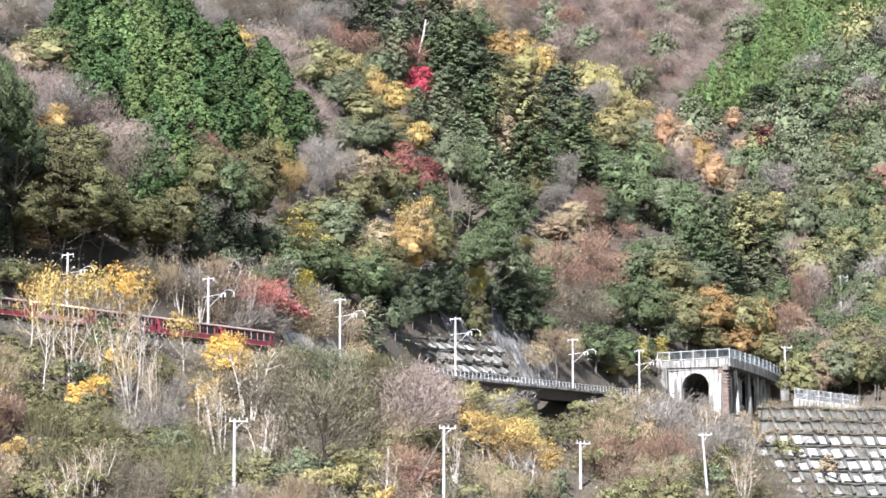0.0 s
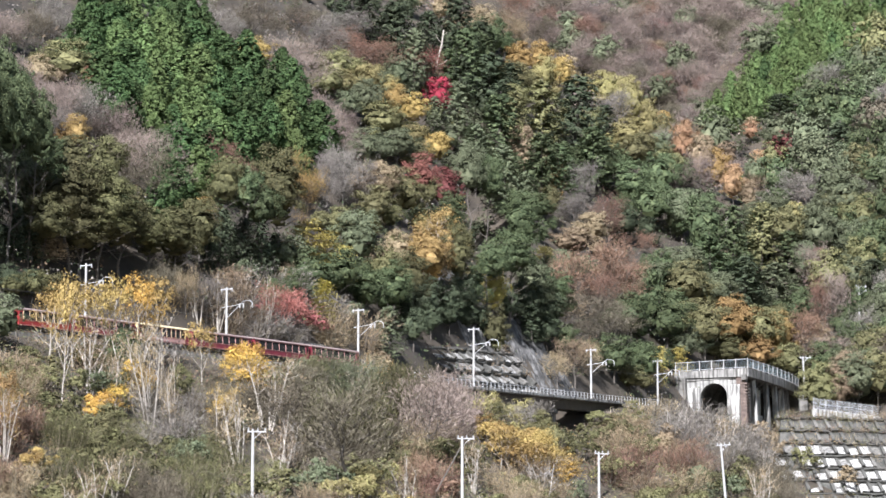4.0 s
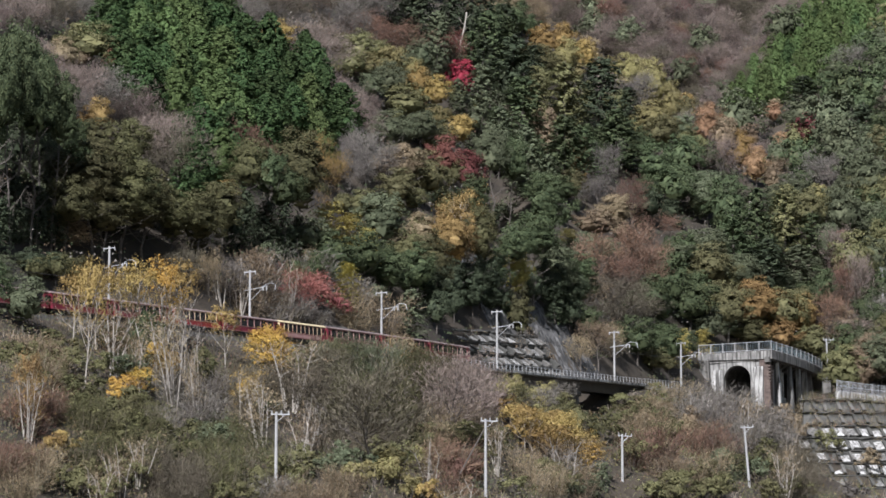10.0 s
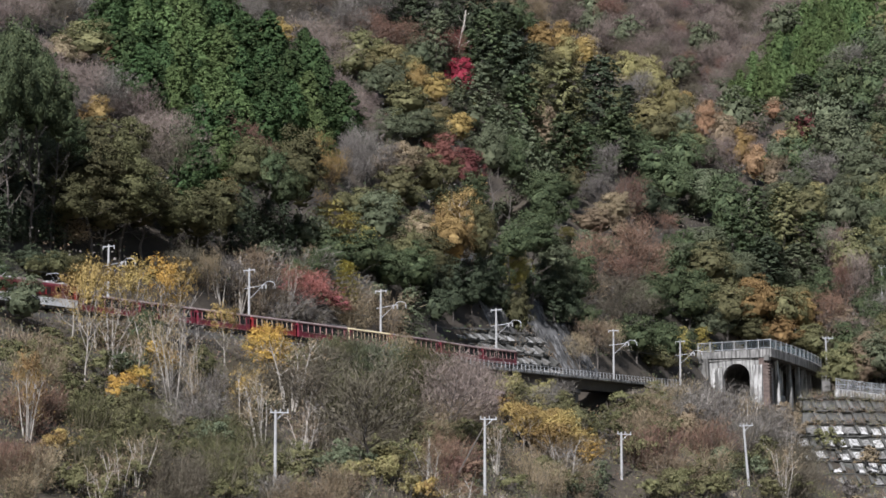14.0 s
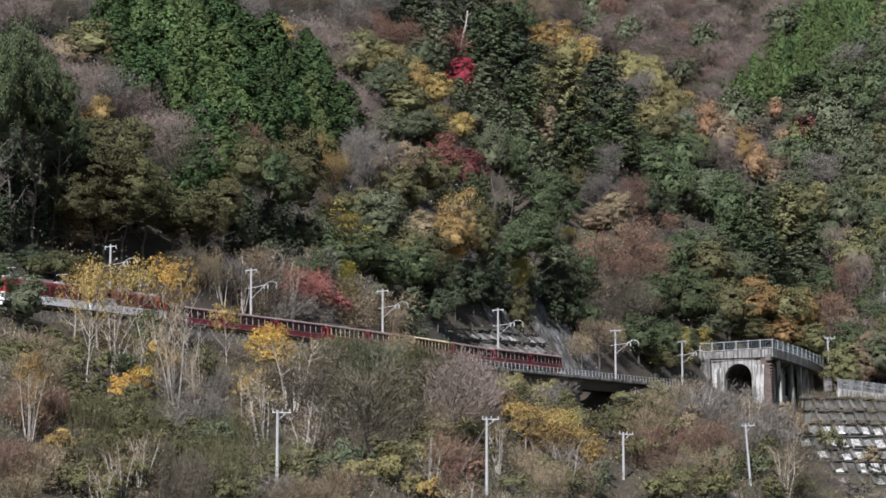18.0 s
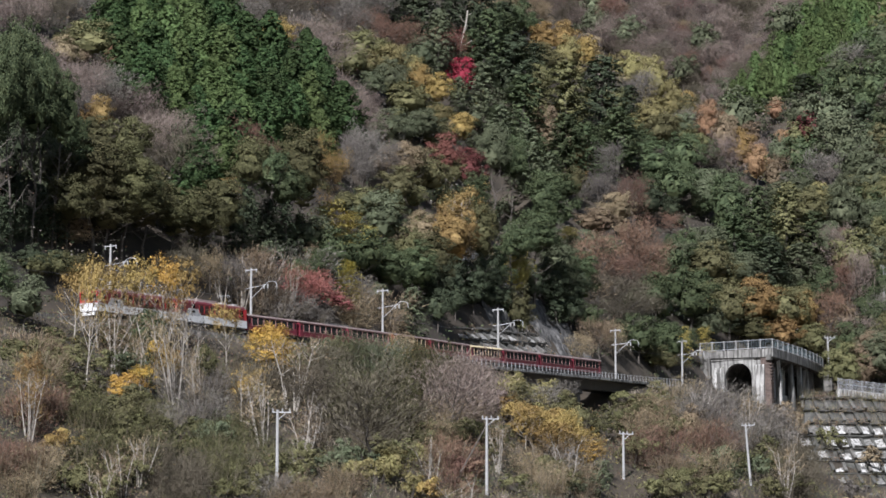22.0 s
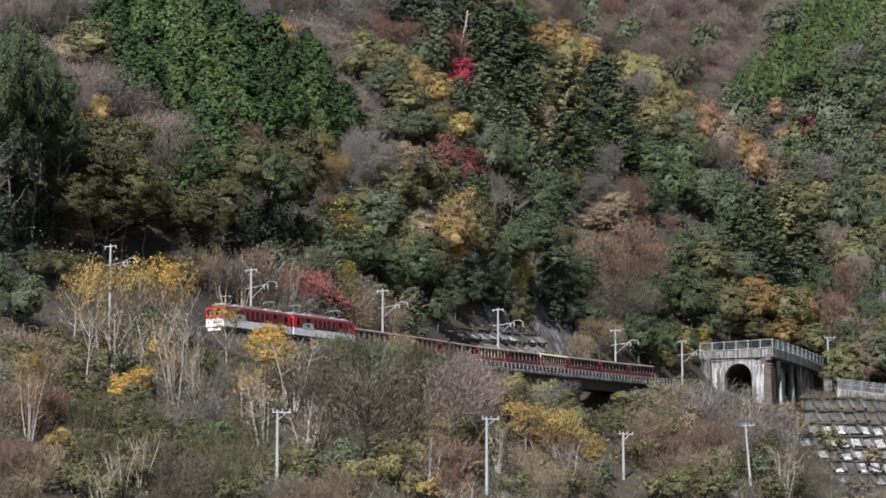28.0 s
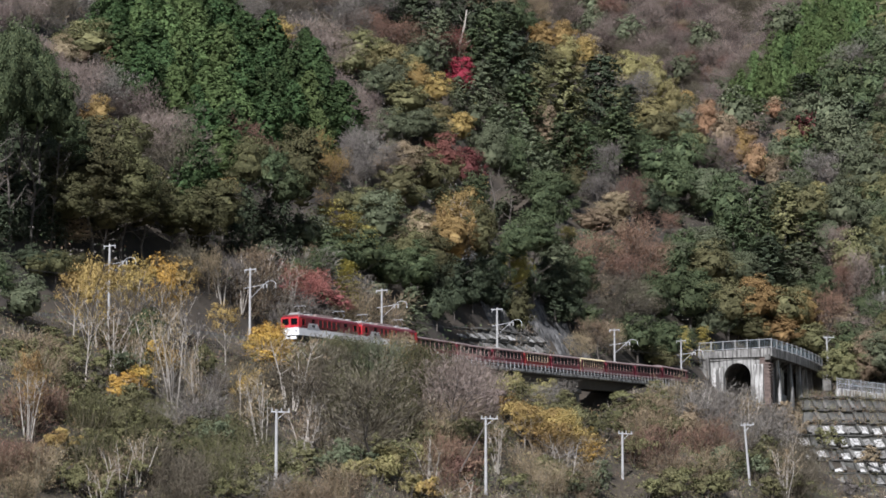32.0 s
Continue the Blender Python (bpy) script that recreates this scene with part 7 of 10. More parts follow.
plant("bush", 1.1, 431.2, 4.0, 4.3, "rust")
plant("bush", 0.5, 431.2, 4.4, 3.1, "rust")
plant("bush", 2.9, 431.9, 3.9, 3.7, "rust")
plant("bush", -1.0, 425.7, 3.6, 3.6, "rust")
plant("bush", 0.5, 416.0, 4.1, 2.9, "rust")
plant("bush", -0.1, 425.7, 4.5, 3.8, "rust")
plant("bush", 2.5, 434.7, 3.1, 3.4, "rust")
plant("shrub", 1.7, 427.1, 2.9, 4.0, "rust")
plant("shrub", 3.3, 427.8, 2.9, 4.4, "rust")
plant("shrub", 2.6, 418.7, 2.4, 3.3, "rust")
plant("bush", -13.0, 385.5, 2.9, 4.2, "tan")
plant("bush", -10.7, 393.1, 3.2, 3.2, "tan")
plant("bush", -9.6, 393.1, 3.2, 3.6, "tan")
plant("bush", -12.7, 386.9, 3.2, 3.8, "tan")
plant("bush", -14.5, 384.1, 3.0, 3.3, "tan")
plant("bush", -14.8, 385.5, 3.7, 3.0, "tan")
plant("bush", -10.7, 388.2, 3.0, 3.0, "tan")
plant("bush", -10.3, 393.1, 3.8, 3.0, "tan")
plant("bush", -15.8, 382.0, 2.9, 3.2, "tan")
plant("bush", -16.1, 384.8, 2.9, 3.7, "grey")
plant("bush", -16.9, 382.7, 3.2, 3.6, "grey")
plant("shrub", 13.4, 503.3, 3.6, 4.8, "lime")
plant("shrub", 8.8, 496.4, 4.1, 4.2, "lime")
plant("shrub", 10.0, 477.7, 2.9, 5.1, "lime")
plant("shrub", 12.9, 497.1, 3.1, 3.7, "lime")
plant("shrub", 8.9, 495.0, 3.8, 4.2, "lime")
plant("bush", 13.9, 502.6, 3.9, 3.9, "grey")
plant("bush", 12.7, 497.1, 4.8, 4.4, "grey")
plant("bush", 14.9, 504.0, 3.7, 4.5, "grey")
plant("shrub", 14.9, 495.7, 3.2, 3.5, "olive")
plant("shrub", 14.9, 497.1, 3.1, 3.6, "olive")
plant("shrub", 15.6, 499.2, 3.1, 3.5, "olive")
plant("shrub", 17.3, 492.9, 4.0, 5.2, "olive")
plant("shrub", 13.9, 499.2, 2.9, 4.9, "olive")
plant("shrub", 15.8, 500.6, 3.7, 4.1, "olive")
plant("shrub", 9.7, 466.6, 3.0, 4.7, "gold")
plant("shrub", 13.6, 477.0, 2.7, 4.0, "gold")
plant("shrub", 14.3, 482.5, 3.2, 4.1, "gold")
plant("shrub", 12.4, 468.0, 3.2, 3.5, "gold")
plant("shrub", 13.0, 478.4, 2.7, 5.1, "gold")
plant("shrub", 12.5, 474.9, 3.7, 3.6, "gold")
plant("shrub", 11.2, 471.4, 3.5, 4.6, "gold")
plant("shrub", 14.5, 477.0, 2.9, 3.9, "gold")
plant("shrub", 15.6, 482.5, 2.7, 4.0, "gold")
plant("shrub", 10.6, 471.4, 3.4, 4.1, "gold")
plant("shrub", 8.2, 467.3, 3.7, 4.6, "gold")
plant("shrub", 17.0, 480.5, 3.4, 5.3, "gold")
plant("shrub", 18.2, 475.6, 3.7, 4.2, "gold")
plant("shrub", 15.1, 473.5, 2.8, 4.0, "gold")
plant("shrub", 16.0, 479.1, 2.8, 5.2, "gold")
plant("bush", 15.5, 469.4, 4.0, 3.8, "tan")
plant("bush", 12.9, 463.8, 4.6, 3.9, "tan")
plant("bush", 16.6, 459.7, 3.9, 3.8, "tan")
plant("bush", 16.1, 463.8, 3.5, 4.2, "tan")
plant("bush", 16.2, 463.8, 4.3, 3.3, "tan")
plant("bush", 12.7, 447.2, 4.7, 4.5, "tan")
plant("bush", 10.8, 440.9, 4.4, 4.0, "tan")
plant("bush", 15.9, 463.8, 3.5, 4.2, "tan")
plant("bush", 9.5, 446.5, 4.4, 3.1, "tan")
plant("bush", 12.1, 444.4, 3.4, 3.9, "tan")
plant("bush", 15.5, 469.4, 4.8, 4.0, "tan")
plant("bush", 17.0, 468.0, 3.5, 4.1, "tan")
plant("shrub", 12.7, 456.9, 3.1, 4.4, "olive")
plant("shrub", 8.0, 430.5, 2.4, 4.7, "olive")
plant("shrub", 14.4, 461.0, 3.4, 3.3, "olive")
plant("shrub", 12.5, 461.0, 2.7, 4.4, "olive")
plant("shrub", 14.6, 453.4, 3.5, 4.6, "olive")
plant("shrub", 13.2, 449.9, 3.1, 4.7, "olive")
plant("shrub", 25.6, 490.9, 3.5, 5.4, "olive")
plant("shrub", 23.9, 487.4, 3.7, 4.6, "olive")
plant("shrub", 24.8, 492.2, 3.3, 4.2, "olive")
plant("shrub", 16.9, 460.4, 3.3, 4.2, "sage")
plant("shrub", 18.7, 468.0, 3.4, 3.3, "sage")
plant("shrub", 14.8, 452.7, 2.7, 4.6, "sage")
plant("shrub", 17.4, 466.6, 2.8, 4.7, "sage")
plant("shrub", 19.5, 475.6, 2.9, 3.6, "sage")
plant("shrub", 33.3, 486.0, 3.0, 5.4, "olive")
plant("shrub", 29.2, 481.2, 3.8, 4.4, "olive")
plant("shrub", 29.0, 483.9, 3.0, 4.8, "olive")
plant("shrub", 30.2, 483.9, 3.4, 4.2, "olive")
plant("shrub", 25.7, 477.7, 3.5, 4.8, "olive")
plant("shrub", 27.6, 479.8, 3.1, 4.0, "olive")
plant("shrub", 34.8, 490.9, 2.8, 5.3, "olive")
plant("shrub", 33.0, 490.9, 3.9, 5.2, "olive")
plant("shrub", 33.4, 485.3, 3.2, 4.6, "olive")
plant("shrub", 33.9, 492.2, 2.8, 4.6, "olive")
plant("shrub", 35.3, 490.2, 3.8, 4.1, "olive")
plant("bush", 28.5, 551.2, 4.3, 5.6, "tan")
plant("bush", 31.3, 555.3, 5.6, 4.6, "tan")
plant("bush", 25.5, 502.0, 4.7, 4.1, "tan")
plant("bush", 29.9, 558.8, 2.3, 5.3, "tan")
plant("bush", 30.9, 558.8, 2.3, 4.6, "tan")
plant("bush", 26.5, 553.3, 2.3, 4.0, "tan")
plant("bush", 28.0, 556.0, 2.3, 5.1, "tan")
plant("bush", 30.3, 554.6, 4.4, 4.7, "tan")
plant("shrub", 32.2, 550.5, 4.4, 5.3, "moss")
plant("shrub", 30.4, 551.2, 4.4, 5.9, "moss")
plant("shrub", 27.6, 502.0, 4.1, 4.7, "moss")
plant("shrub", 29.0, 551.9, 4.5, 3.9, "moss")
plant("bush", 38.9, 548.4, 4.6, 5.7, "tan")
plant("bush", 35.7, 548.4, 5.0, 4.1, "rust")
plant("bush", 31.8, 489.5, 3.9, 4.9, "tan")
plant("bush", 38.0, 553.3, 5.0, 4.9, "rust")
plant("bush", 29.9, 488.8, 3.8, 3.5, "tan")
plant("bush", 28.3, 495.0, 5.2, 4.7, "rust")
plant("bush", 25.4, 499.2, 3.8, 4.7, "tan")
plant("bush", 27.4, 504.7, 4.4, 4.1, "rust")
plant("bush", 35.5, 501.3, 5.3, 3.9, "tan")
plant("bush", 39.8, 551.2, 4.7, 4.9, "rust")
plant("bush", 36.4, 551.2, 4.8, 5.0, "tan")
plant("bush", 24.4, 488.8, 3.6, 4.5, "rust")
plant("bush", 26.4, 502.6, 4.7, 3.7, "tan")
plant("bush", 38.7, 549.1, 5.5, 4.2, "rust")
plant("bush", 27.4, 488.1, 3.7, 4.1, "tan")
plant("bush", 36.3, 547.0, 4.4, 5.5, "rust")
plant("bush", 27.9, 502.6, 5.3, 4.3, "tan")
plant("bush", 25.6, 492.2, 4.9, 4.6, "rust")
plant("bush", 42.5, 578.2, 5.9, 6.2, "grey")
plant("bush", 40.0, 559.5, 5.8, 5.5, "grey")
plant("bush", 40.1, 572.7, 4.2, 4.3, "grey")
plant("bush", 35.8, 573.4, 2.3, 6.3, "grey")
plant("bush", 37.1, 567.8, 4.8, 5.3, "grey")
plant("bush", 36.9, 571.3, 5.2, 5.5, "grey")
plant("bush", 35.4, 563.0, 4.3, 5.6, "grey")
plant("bush", 43.2, 578.2, 5.1, 5.0, "grey")
plant("bush", 35.1, 558.8, 4.5, 4.9, "grey")
plant("bush", 44.9, 584.5, 5.2, 5.3, "grey")
plant("bush", 45.8, 564.4, 4.9, 4.3, "grey")
plant("bush", 42.6, 570.6, 5.0, 5.2, "grey")
plant("bush", 44.7, 561.6, 4.8, 5.3, "grey")
plant("bush", 46.5, 573.4, 4.4, 4.4, "grey")
plant("bush", 42.6, 557.4, 4.2, 4.7, "grey")
plant("bush", 45.9, 572.0, 4.4, 4.4, "grey")
plant("bush", 39.2, 556.7, 5.8, 4.8, "grey")
plant("bush", 39.8, 549.1, 5.3, 4.6, "grey")
plant("bush", 37.2, 557.4, 5.3, 5.3, "grey")
plant("bush", 37.9, 558.1, 5.0, 5.1, "grey")
plant("shrub", 41.7, 522.1, 3.8, 3.8, "moss")
plant("shrub", 45.1, 527.6, 3.2, 5.8, "moss")
plant("shrub", 43.9, 522.8, 3.5, 4.1, "moss")
plant("shrub", 46.8, 556.7, 4.5, 5.8, "moss")
plant("shrub", 39.2, 517.9, 3.9, 4.4, "moss")
plant("bush", 44.6, 515.8, 4.2, 4.4, "brown")
plant("bush", 51.4, 561.6, 4.3, 4.8, "brown")
plant("bush", 48.5, 529.7, 4.6, 5.7, "brown")
plant("bush", 47.4, 528.3, 4.4, 4.3, "brown")
plant("bush", 48.4, 553.3, 5.0, 4.4, "brown")
plant("bush", 47.6, 524.8, 5.4, 4.9, "brown")
plant("bush", 50.8, 538.0, 4.1, 4.4, "brown")
plant("bush", 45.2, 526.2, 4.1, 5.6, "brown")
plant("bush", 52.6, 560.9, 5.1, 4.9, "brown")
plant("shrub", 43.1, 511.7, 3.5, 4.5, "olive")
plant("shrub", 43.7, 513.0, 2.9, 4.3, "olive")
plant("shrub", 48.6, 533.2, 3.2, 3.9, "olive")
plant("shrub", 47.6, 524.8, 3.2, 5.6, "olive")
plant("shrub", 31.9, 563.7, 2.3, 6.0, "olive")
plant("shrub", 28.2, 558.1, 2.3, 6.1, "olive")
plant("shrub", 31.6, 569.9, 2.3, 4.0, "olive")
plant("shrub", 26.1, 557.4, 2.3, 5.5, "olive")
plant("bush", 37.1, 582.4, 2.3, 5.8, "grey")
plant("bush", 39.1, 589.3, 2.3, 5.8, "grey")
plant("bush", 31.2, 560.2, 2.3, 5.3, "tan")
plant("bush", 35.5, 576.8, 2.3, 4.4, "tan")
plant("bush", 34.1, 565.0, 5.4, 5.7, "tan")
plant("bush", 52.0, 563.7, 5.6, 4.7, "brown")
plant("bush", 49.7, 566.4, 5.1, 5.4, "grey")
plant("bush", 47.7, 556.7, 4.4, 5.6, "brown")
plant("bush", 51.2, 559.5, 4.0, 6.0, "brown")
plant("bush", 51.3, 610.8, 2.3, 6.6, "grey")
plant("bush", 51.3, 578.9, 5.7, 4.4, "grey")
plant("bush", 48.3, 575.4, 5.9, 5.7, "grey")
plant("bush", 47.4, 565.7, 4.9, 4.7, "grey")
plant("bush", 45.9, 564.4, 5.3, 5.4, "grey")
plant("shrub", 55.0, 615.0, 3.8, 4.4, "tan")
plant("shrub", 53.9, 610.8, 3.8, 4.7, "tan")
plant("shrub", 55.6, 609.4, 4.9, 6.0, "tan")
plant("bush", 61.2, 631.6, 2.3, 5.9, "tan")
plant("bush", 59.5, 632.3, 2.3, 6.3, "tan")
plant("shrub", -16.7, 391.0, 2.4, 3.3, "olive")
plant("shrub", -14.7, 399.3, 2.9, 2.8, "olive")
plant("shrub", -16.4, 392.4, 2.6, 4.1, "olive")
plant("shrub", -14.6, 388.9, 3.0, 2.9, "olive")
plant("shrub", -13.8, 396.6, 2.8, 4.3, "olive")
plant("shrub", -14.6, 390.3, 3.2, 3.5, "olive")
plant("shrub", -7.6, 419.4, 3.0, 4.5, "olive")
plant("shrub", -7.7, 422.9, 2.5, 3.0, "olive")
plant("shrub", -4.4, 421.5, 3.3, 4.5, "olive")
plant("shrub", -5.9, 420.1, 2.9, 4.1, "olive")
plant("shrub", -35.4, 393.1, 2.9, 2.8, "moss")
plant("shrub", -37.3, 385.5, 2.3, 3.5, "moss")
plant("shrub", -35.3, 387.5, 2.5, 4.3, "moss")
plant("shrub", -36.3, 384.1, 2.2, 3.0, "moss")
plant("shrub", -37.3, 386.9, 3.1, 3.8, "moss")
plant("shrub", -35.5, 389.6, 2.7, 3.0, "moss")
plant("shrub", -37.2, 392.4, 2.4, 3.4, "moss")
plant("shrub", -24.7, 409.0, 2.5, 3.1, "sage")
plant("shrub", -25.1, 402.8, 2.3, 3.7, "sage")
plant("shrub", -24.4, 391.0, 2.7, 3.4, "sage")
plant("shrub", -23.9, 396.6, 2.3, 2.8, "sage")
plant("shrub", -22.9, 407.0, 2.9, 3.4, "sage")
plant("shrub", -22.7, 393.8, 3.3, 4.1, "sage")
plant("shrub", 8.6, 470.1, 3.6, 4.8, "olive")
plant("shrub", 7.6, 472.1, 2.6, 4.4, "olive")
plant("shrub", 22.6, 507.5, 3.2, 3.9, "moss")
plant("shrub", 19.4, 496.4, 2.8, 5.5, "moss")
plant("shrub", 24.0, 504.7, 4.1, 4.4, "moss")
plant("shrub", 23.9, 498.5, 3.0, 3.6, "moss")
plant("shrub", 20.8, 496.4, 3.9, 5.2, "moss")
plant("shrub", 16.6, 479.8, 4.0, 3.7, "lime")
plant("shrub", 14.7, 476.3, 3.9, 4.4, "lime")
plant("shrub", 16.2, 486.0, 3.6, 3.6, "lime")
plant("shrub", -28.3, 366.7, 2.8, 3.9, "moss")
plant("shrub", -30.8, 370.9, 2.1, 3.8, "moss")
plant("shrub", -27.8, 377.8, 3.1, 3.8, "moss")
plant("shrub", -30.4, 367.4, 2.9, 2.9, "moss")
plant("shrub", -29.7, 371.6, 2.6, 3.9, "moss")
plant("shrub", -27.9, 376.5, 2.9, 2.9, "moss")
plant("shrub", -28.9, 370.9, 2.6, 2.6, "moss")
plant("shrub", 6.8, 454.1, 3.6, 4.0, "moss")
plant("shrub", 4.5, 439.5, 2.5, 4.3, "moss")
plant("shrub", 5.5, 448.6, 3.6, 3.9, "moss")
plant("shrub", 37.2, 504.7, 2.8, 4.3, "sage")
plant("shrub", 37.9, 520.7, 3.6, 5.2, "sage")
plant("shrub", 42.1, 520.0, 3.9, 5.0, "sage")
plant("shrub", 35.2, 551.9, 4.4, 4.5, "tan")
plant("shrub", 36.0, 556.7, 3.2, 4.9, "tan")
plant("shrub", 36.1, 556.7, 4.4, 5.5, "tan")
plant("shrub", 2.6, 445.1, 3.1, 4.6, "olive")
plant("shrub", 0.8, 438.9, 2.9, 4.0, "olive")
plant("shrub", 3.0, 447.9, 3.0, 4.9, "olive")
plant("shrub", 2.6, 447.2, 3.0, 3.1, "olive")
plant("shrub", -19.1, 438.9, 2.6, 4.8, "sage")
plant("shrub", -20.2, 438.9, 2.9, 4.6, "sage")
plant("shrub", -19.2, 445.1, 2.8, 4.5, "sage")
plant("shrub", -26.4, 421.5, 3.4, 4.3, "moss")
plant("shrub", -26.6, 428.5, 3.3, 3.2, "moss")
plant("shrub", -26.2, 420.1, 3.4, 3.2, "moss")
plant("thin", -19.6, 440.9, 5.3, 4.0, "yellow")
plant("thin", -18.6, 445.1, 3.9, 2.6, "yellow")
plant("thin", -30.5, 411.8, 5.4, 2.8, "yellow")
plant("thin", -20.7, 417.4, 4.3, 2.6, "gold")
plant("thin", -29.3, 412.5, 4.8, 2.2, "yellow")
plant("thin", 14.8, 468.7, 7.2, 4.8, "gold")
plant("thin", 9.9, 465.2, 5.8, 4.1, "gold")
plant("thin", -4.7, 459.7, 7.0, 3.7, "tan")
plant("shrub", 6.6, 468.7, 3.4, 4.1, "pink")
# colour on the far slope
plant("bare", 40.8, 990.4, 5.8, 6.8, "rose")
plant("bare", 47.3, 980.8, 5.3, 6.6, "wine")
plant("bare", 61.5, 992.0, 5.4, 7.1, "rose")
plant("broadleaf", 53.8, 985.8, 5.8, 6.2, "sage")
plant("broadleaf", 68.2, 982.3, 5.1, 6.1, "olive")
plant("broadleaf", 64.3, 973.5, 5.4, 6.2, "sage")
plant("broadleaf", 76.0, 988.5, 6.0, 6.3, "moss")
plant("bare", 57.4, 974.2, 6.3, 4.9, "grey")
plant("bare", 72.7, 895.1, 6.1, 5.2, "tan")
plant("bare", 68.3, 911.3, 6.0, 5.8, "rust")
plant("broadleaf", 88.7, 998.2, 5.4, 5.5, "deep")
plant("broadleaf", 89.7, 937.9, 5.3, 5.7, "dark")
plant("broadleaf", 33.7, 991.6, 6.7, 5.7, "deep")
plant("broadleaf", 37.8, 984.6, 5.6, 5.0, "sage")
plant("bare", 46.5, 988.1, 5.8, 5.6, "rust")
plant("bare", 71.6, 992.8, 6.1, 6.6, "grey")
plant("bare", 83.2, 986.6, 5.5, 6.6, "grey")
plant("bare", 63.1, 983.1, 5.8, 7.3, "tan")
plant("thin", 70.2, 985.8, 6.1, 6.0, "grey")
plant("thin", 57.7, 989.3, 5.9, 7.0, "tan")
plant("thin", 78.3, 981.2, 5.3, 4.9, "grey")
plant("broadleaf", 43.0, 975.8, 5.6, 5.6, "moss")
plant("bare", 66.8, 965.0, 5.9, 5.1, "orange")
# single plants
plant("layered", -13.2, 500.0, 4.1, 4.4, "citron")
plant("broadleaf", 72.3, 824.0, 5.9, 4.9, "orange")
plant("broadleaf", 77.7, 805.0, 10.0, 8.4, "wine")
plant("broadleaf", 72.3, 805.0, 7.2, 4.8, "orange")
plant("bare", 76.2, 751.0, 11.1, 11.1, "grey")
plant("bare", 71.9, 668.0, 12.8, 5.9, "pink")
plant("bare", 65.2, 765.0, 10.2, 10.2, "tan")
plant("broadleaf", -44.4, 407.0, 6.2, 6.0, "sage")
plant("shrub", -41.4, 406.5, 2.4, 4.0, "moss")
plant("broadleaf", -45.7, 430.0, 3.2, 3.6, "moss")
plant("broadleaf", -44.1, 434.0, 3.4, 3.4, "dark")
plant("broadleaf", -42.9, 438.0, 2.6, 3.0, "olive")
plant("thin", -39.4, 410.0, 9.0, 4.8, "gold")
plant("thin", -37.2, 414.0, 10.0, 5.8, "gold")
plant("thin", -36.8, 397.0, 13.7, 4.1, "gold")
plant("thin", -35.3, 419.0, 9.2, 5.2, "gold")
plant("thin", -33.5, 423.0, 10.3, 4.7, "gold")
plant("thin", -31.4, 428.0, 10.4, 5.0, "yellow")
plant("thin", -29.2, 433.0, 10.2, 5.1, "gold")
plant("sapling", -30.6, 430.0, 9.5, 3.2, "gold")
plant("broadleaf", -32.8, 427.0, 4.4, 3.5, "deep")
plant("thin", -30.5, 417.0, 3.7, 2.8, "yellow")
plant("thin", -24.5, 435.0, 7.0, 4.5, "gold")
plant("thin", -19.8, 440.0, 5.5, 5.5, "yellow")
plant("thin", -19.9, 433.0, 7.0, 4.5, "yellow")
plant("thin", -21.3, 418.0, 3.7, 3.1, "yellow")
plant("thin", -32.4, 399.0, 3.5, 4.1, "yellow")
plant("bare", -17.2, 480.0, 7.1, 7.1, "rose")
plant("shrub", -16.0, 486.0, 3.6, 5.7, "rose")
plant("shrub", -13.3, 490.0, 2.9, 5.1, "rose")
plant("shrub", -18.7, 482.0, 2.8, 4.3, "rose")
plant("bush", -11.8, 491.0, 5.8, 5.1, "tan")
plant("bare", -9.4, 446.0, 7.2, 7.2, "brown")
plant("bare", -13.7, 437.0, 7.1, 7.1, "brown")
plant("bare", -7.6, 405.0, 11.9, 11.9, "brown")
plant("bare", -10.2, 425.0, 8.1, 8.1, "moss")
plant("bare", -5.3, 430.0, 8.2, 8.2, "moss")
plant("bare", -2.9, 454.0, 8.0, 6.0, "moss")
plant("thin", -4.9, 455.0, 7.3, 4.7, "tan")
plant("bare", 1.0, 438.0, 11.5, 9.6, "pink")
plant("bare", 3.7, 455.0, 8.7, 5.3, "pink")
plant("layered", 9.8, 473.0, 5.5, 5.5, "olive")
plant("thin", 8.3, 469.0, 4.1, 4.1, "gold")
plant("thin", 14.8, 468.0, 6.8, 8.2, "gold")
plant("thin", 11.0, 466.0, 6.1, 5.5, "gold")
plant("thin", 17.8, 475.0, 4.9, 5.6, "gold")
plant("thin", -39.4, 364.0, 8.0, 3.2, "amber")
plant("thin", -20.0, 435.0, 5.1, 3.8, "gold")
plant("bare", -15.0, 421.0, 8.0, 8.0, "brown")
plant("sapling", -28.5, 410.0, 9.6, 3.6, "tan")
plant("sapling", -27.5, 417.0, 9.2, 3.7, "grey")
plant("sapling", -26.0, 409.0, 9.6, 3.0, "tan")
plant("sapling", -5.5, 449.0, 8.6, 4.0, "gold")
plant("sapling", -4.3, 454.0, 8.0, 4.0, "tan")
plant("sapling", -7.1, 443.0, 7.8, 3.2, "grey")
plant("sapling", -32.6, 408.0, 7.2, 3.0, "tan")
plant("sapling", -39.0, 363.0, 7.4, 2.7, "gold")
plant("sapling", -14.0, 409.0, 7.2, 3.0, "grey")
plant("sapling", -21.5, 414.0, 6.7, 3.0, "gold")
plant("sapling", 14.5, 459.0, 7.4, 4.0, "grey")
plant("sapling", 46.1, 521.0, 9.1, 3.8, "tan")
plant("sapling", 37.0, 560.0, 8.2, 4.1, "grey")
plant("sapling", 6.2, 439.0, 6.4, 3.2, "tan")
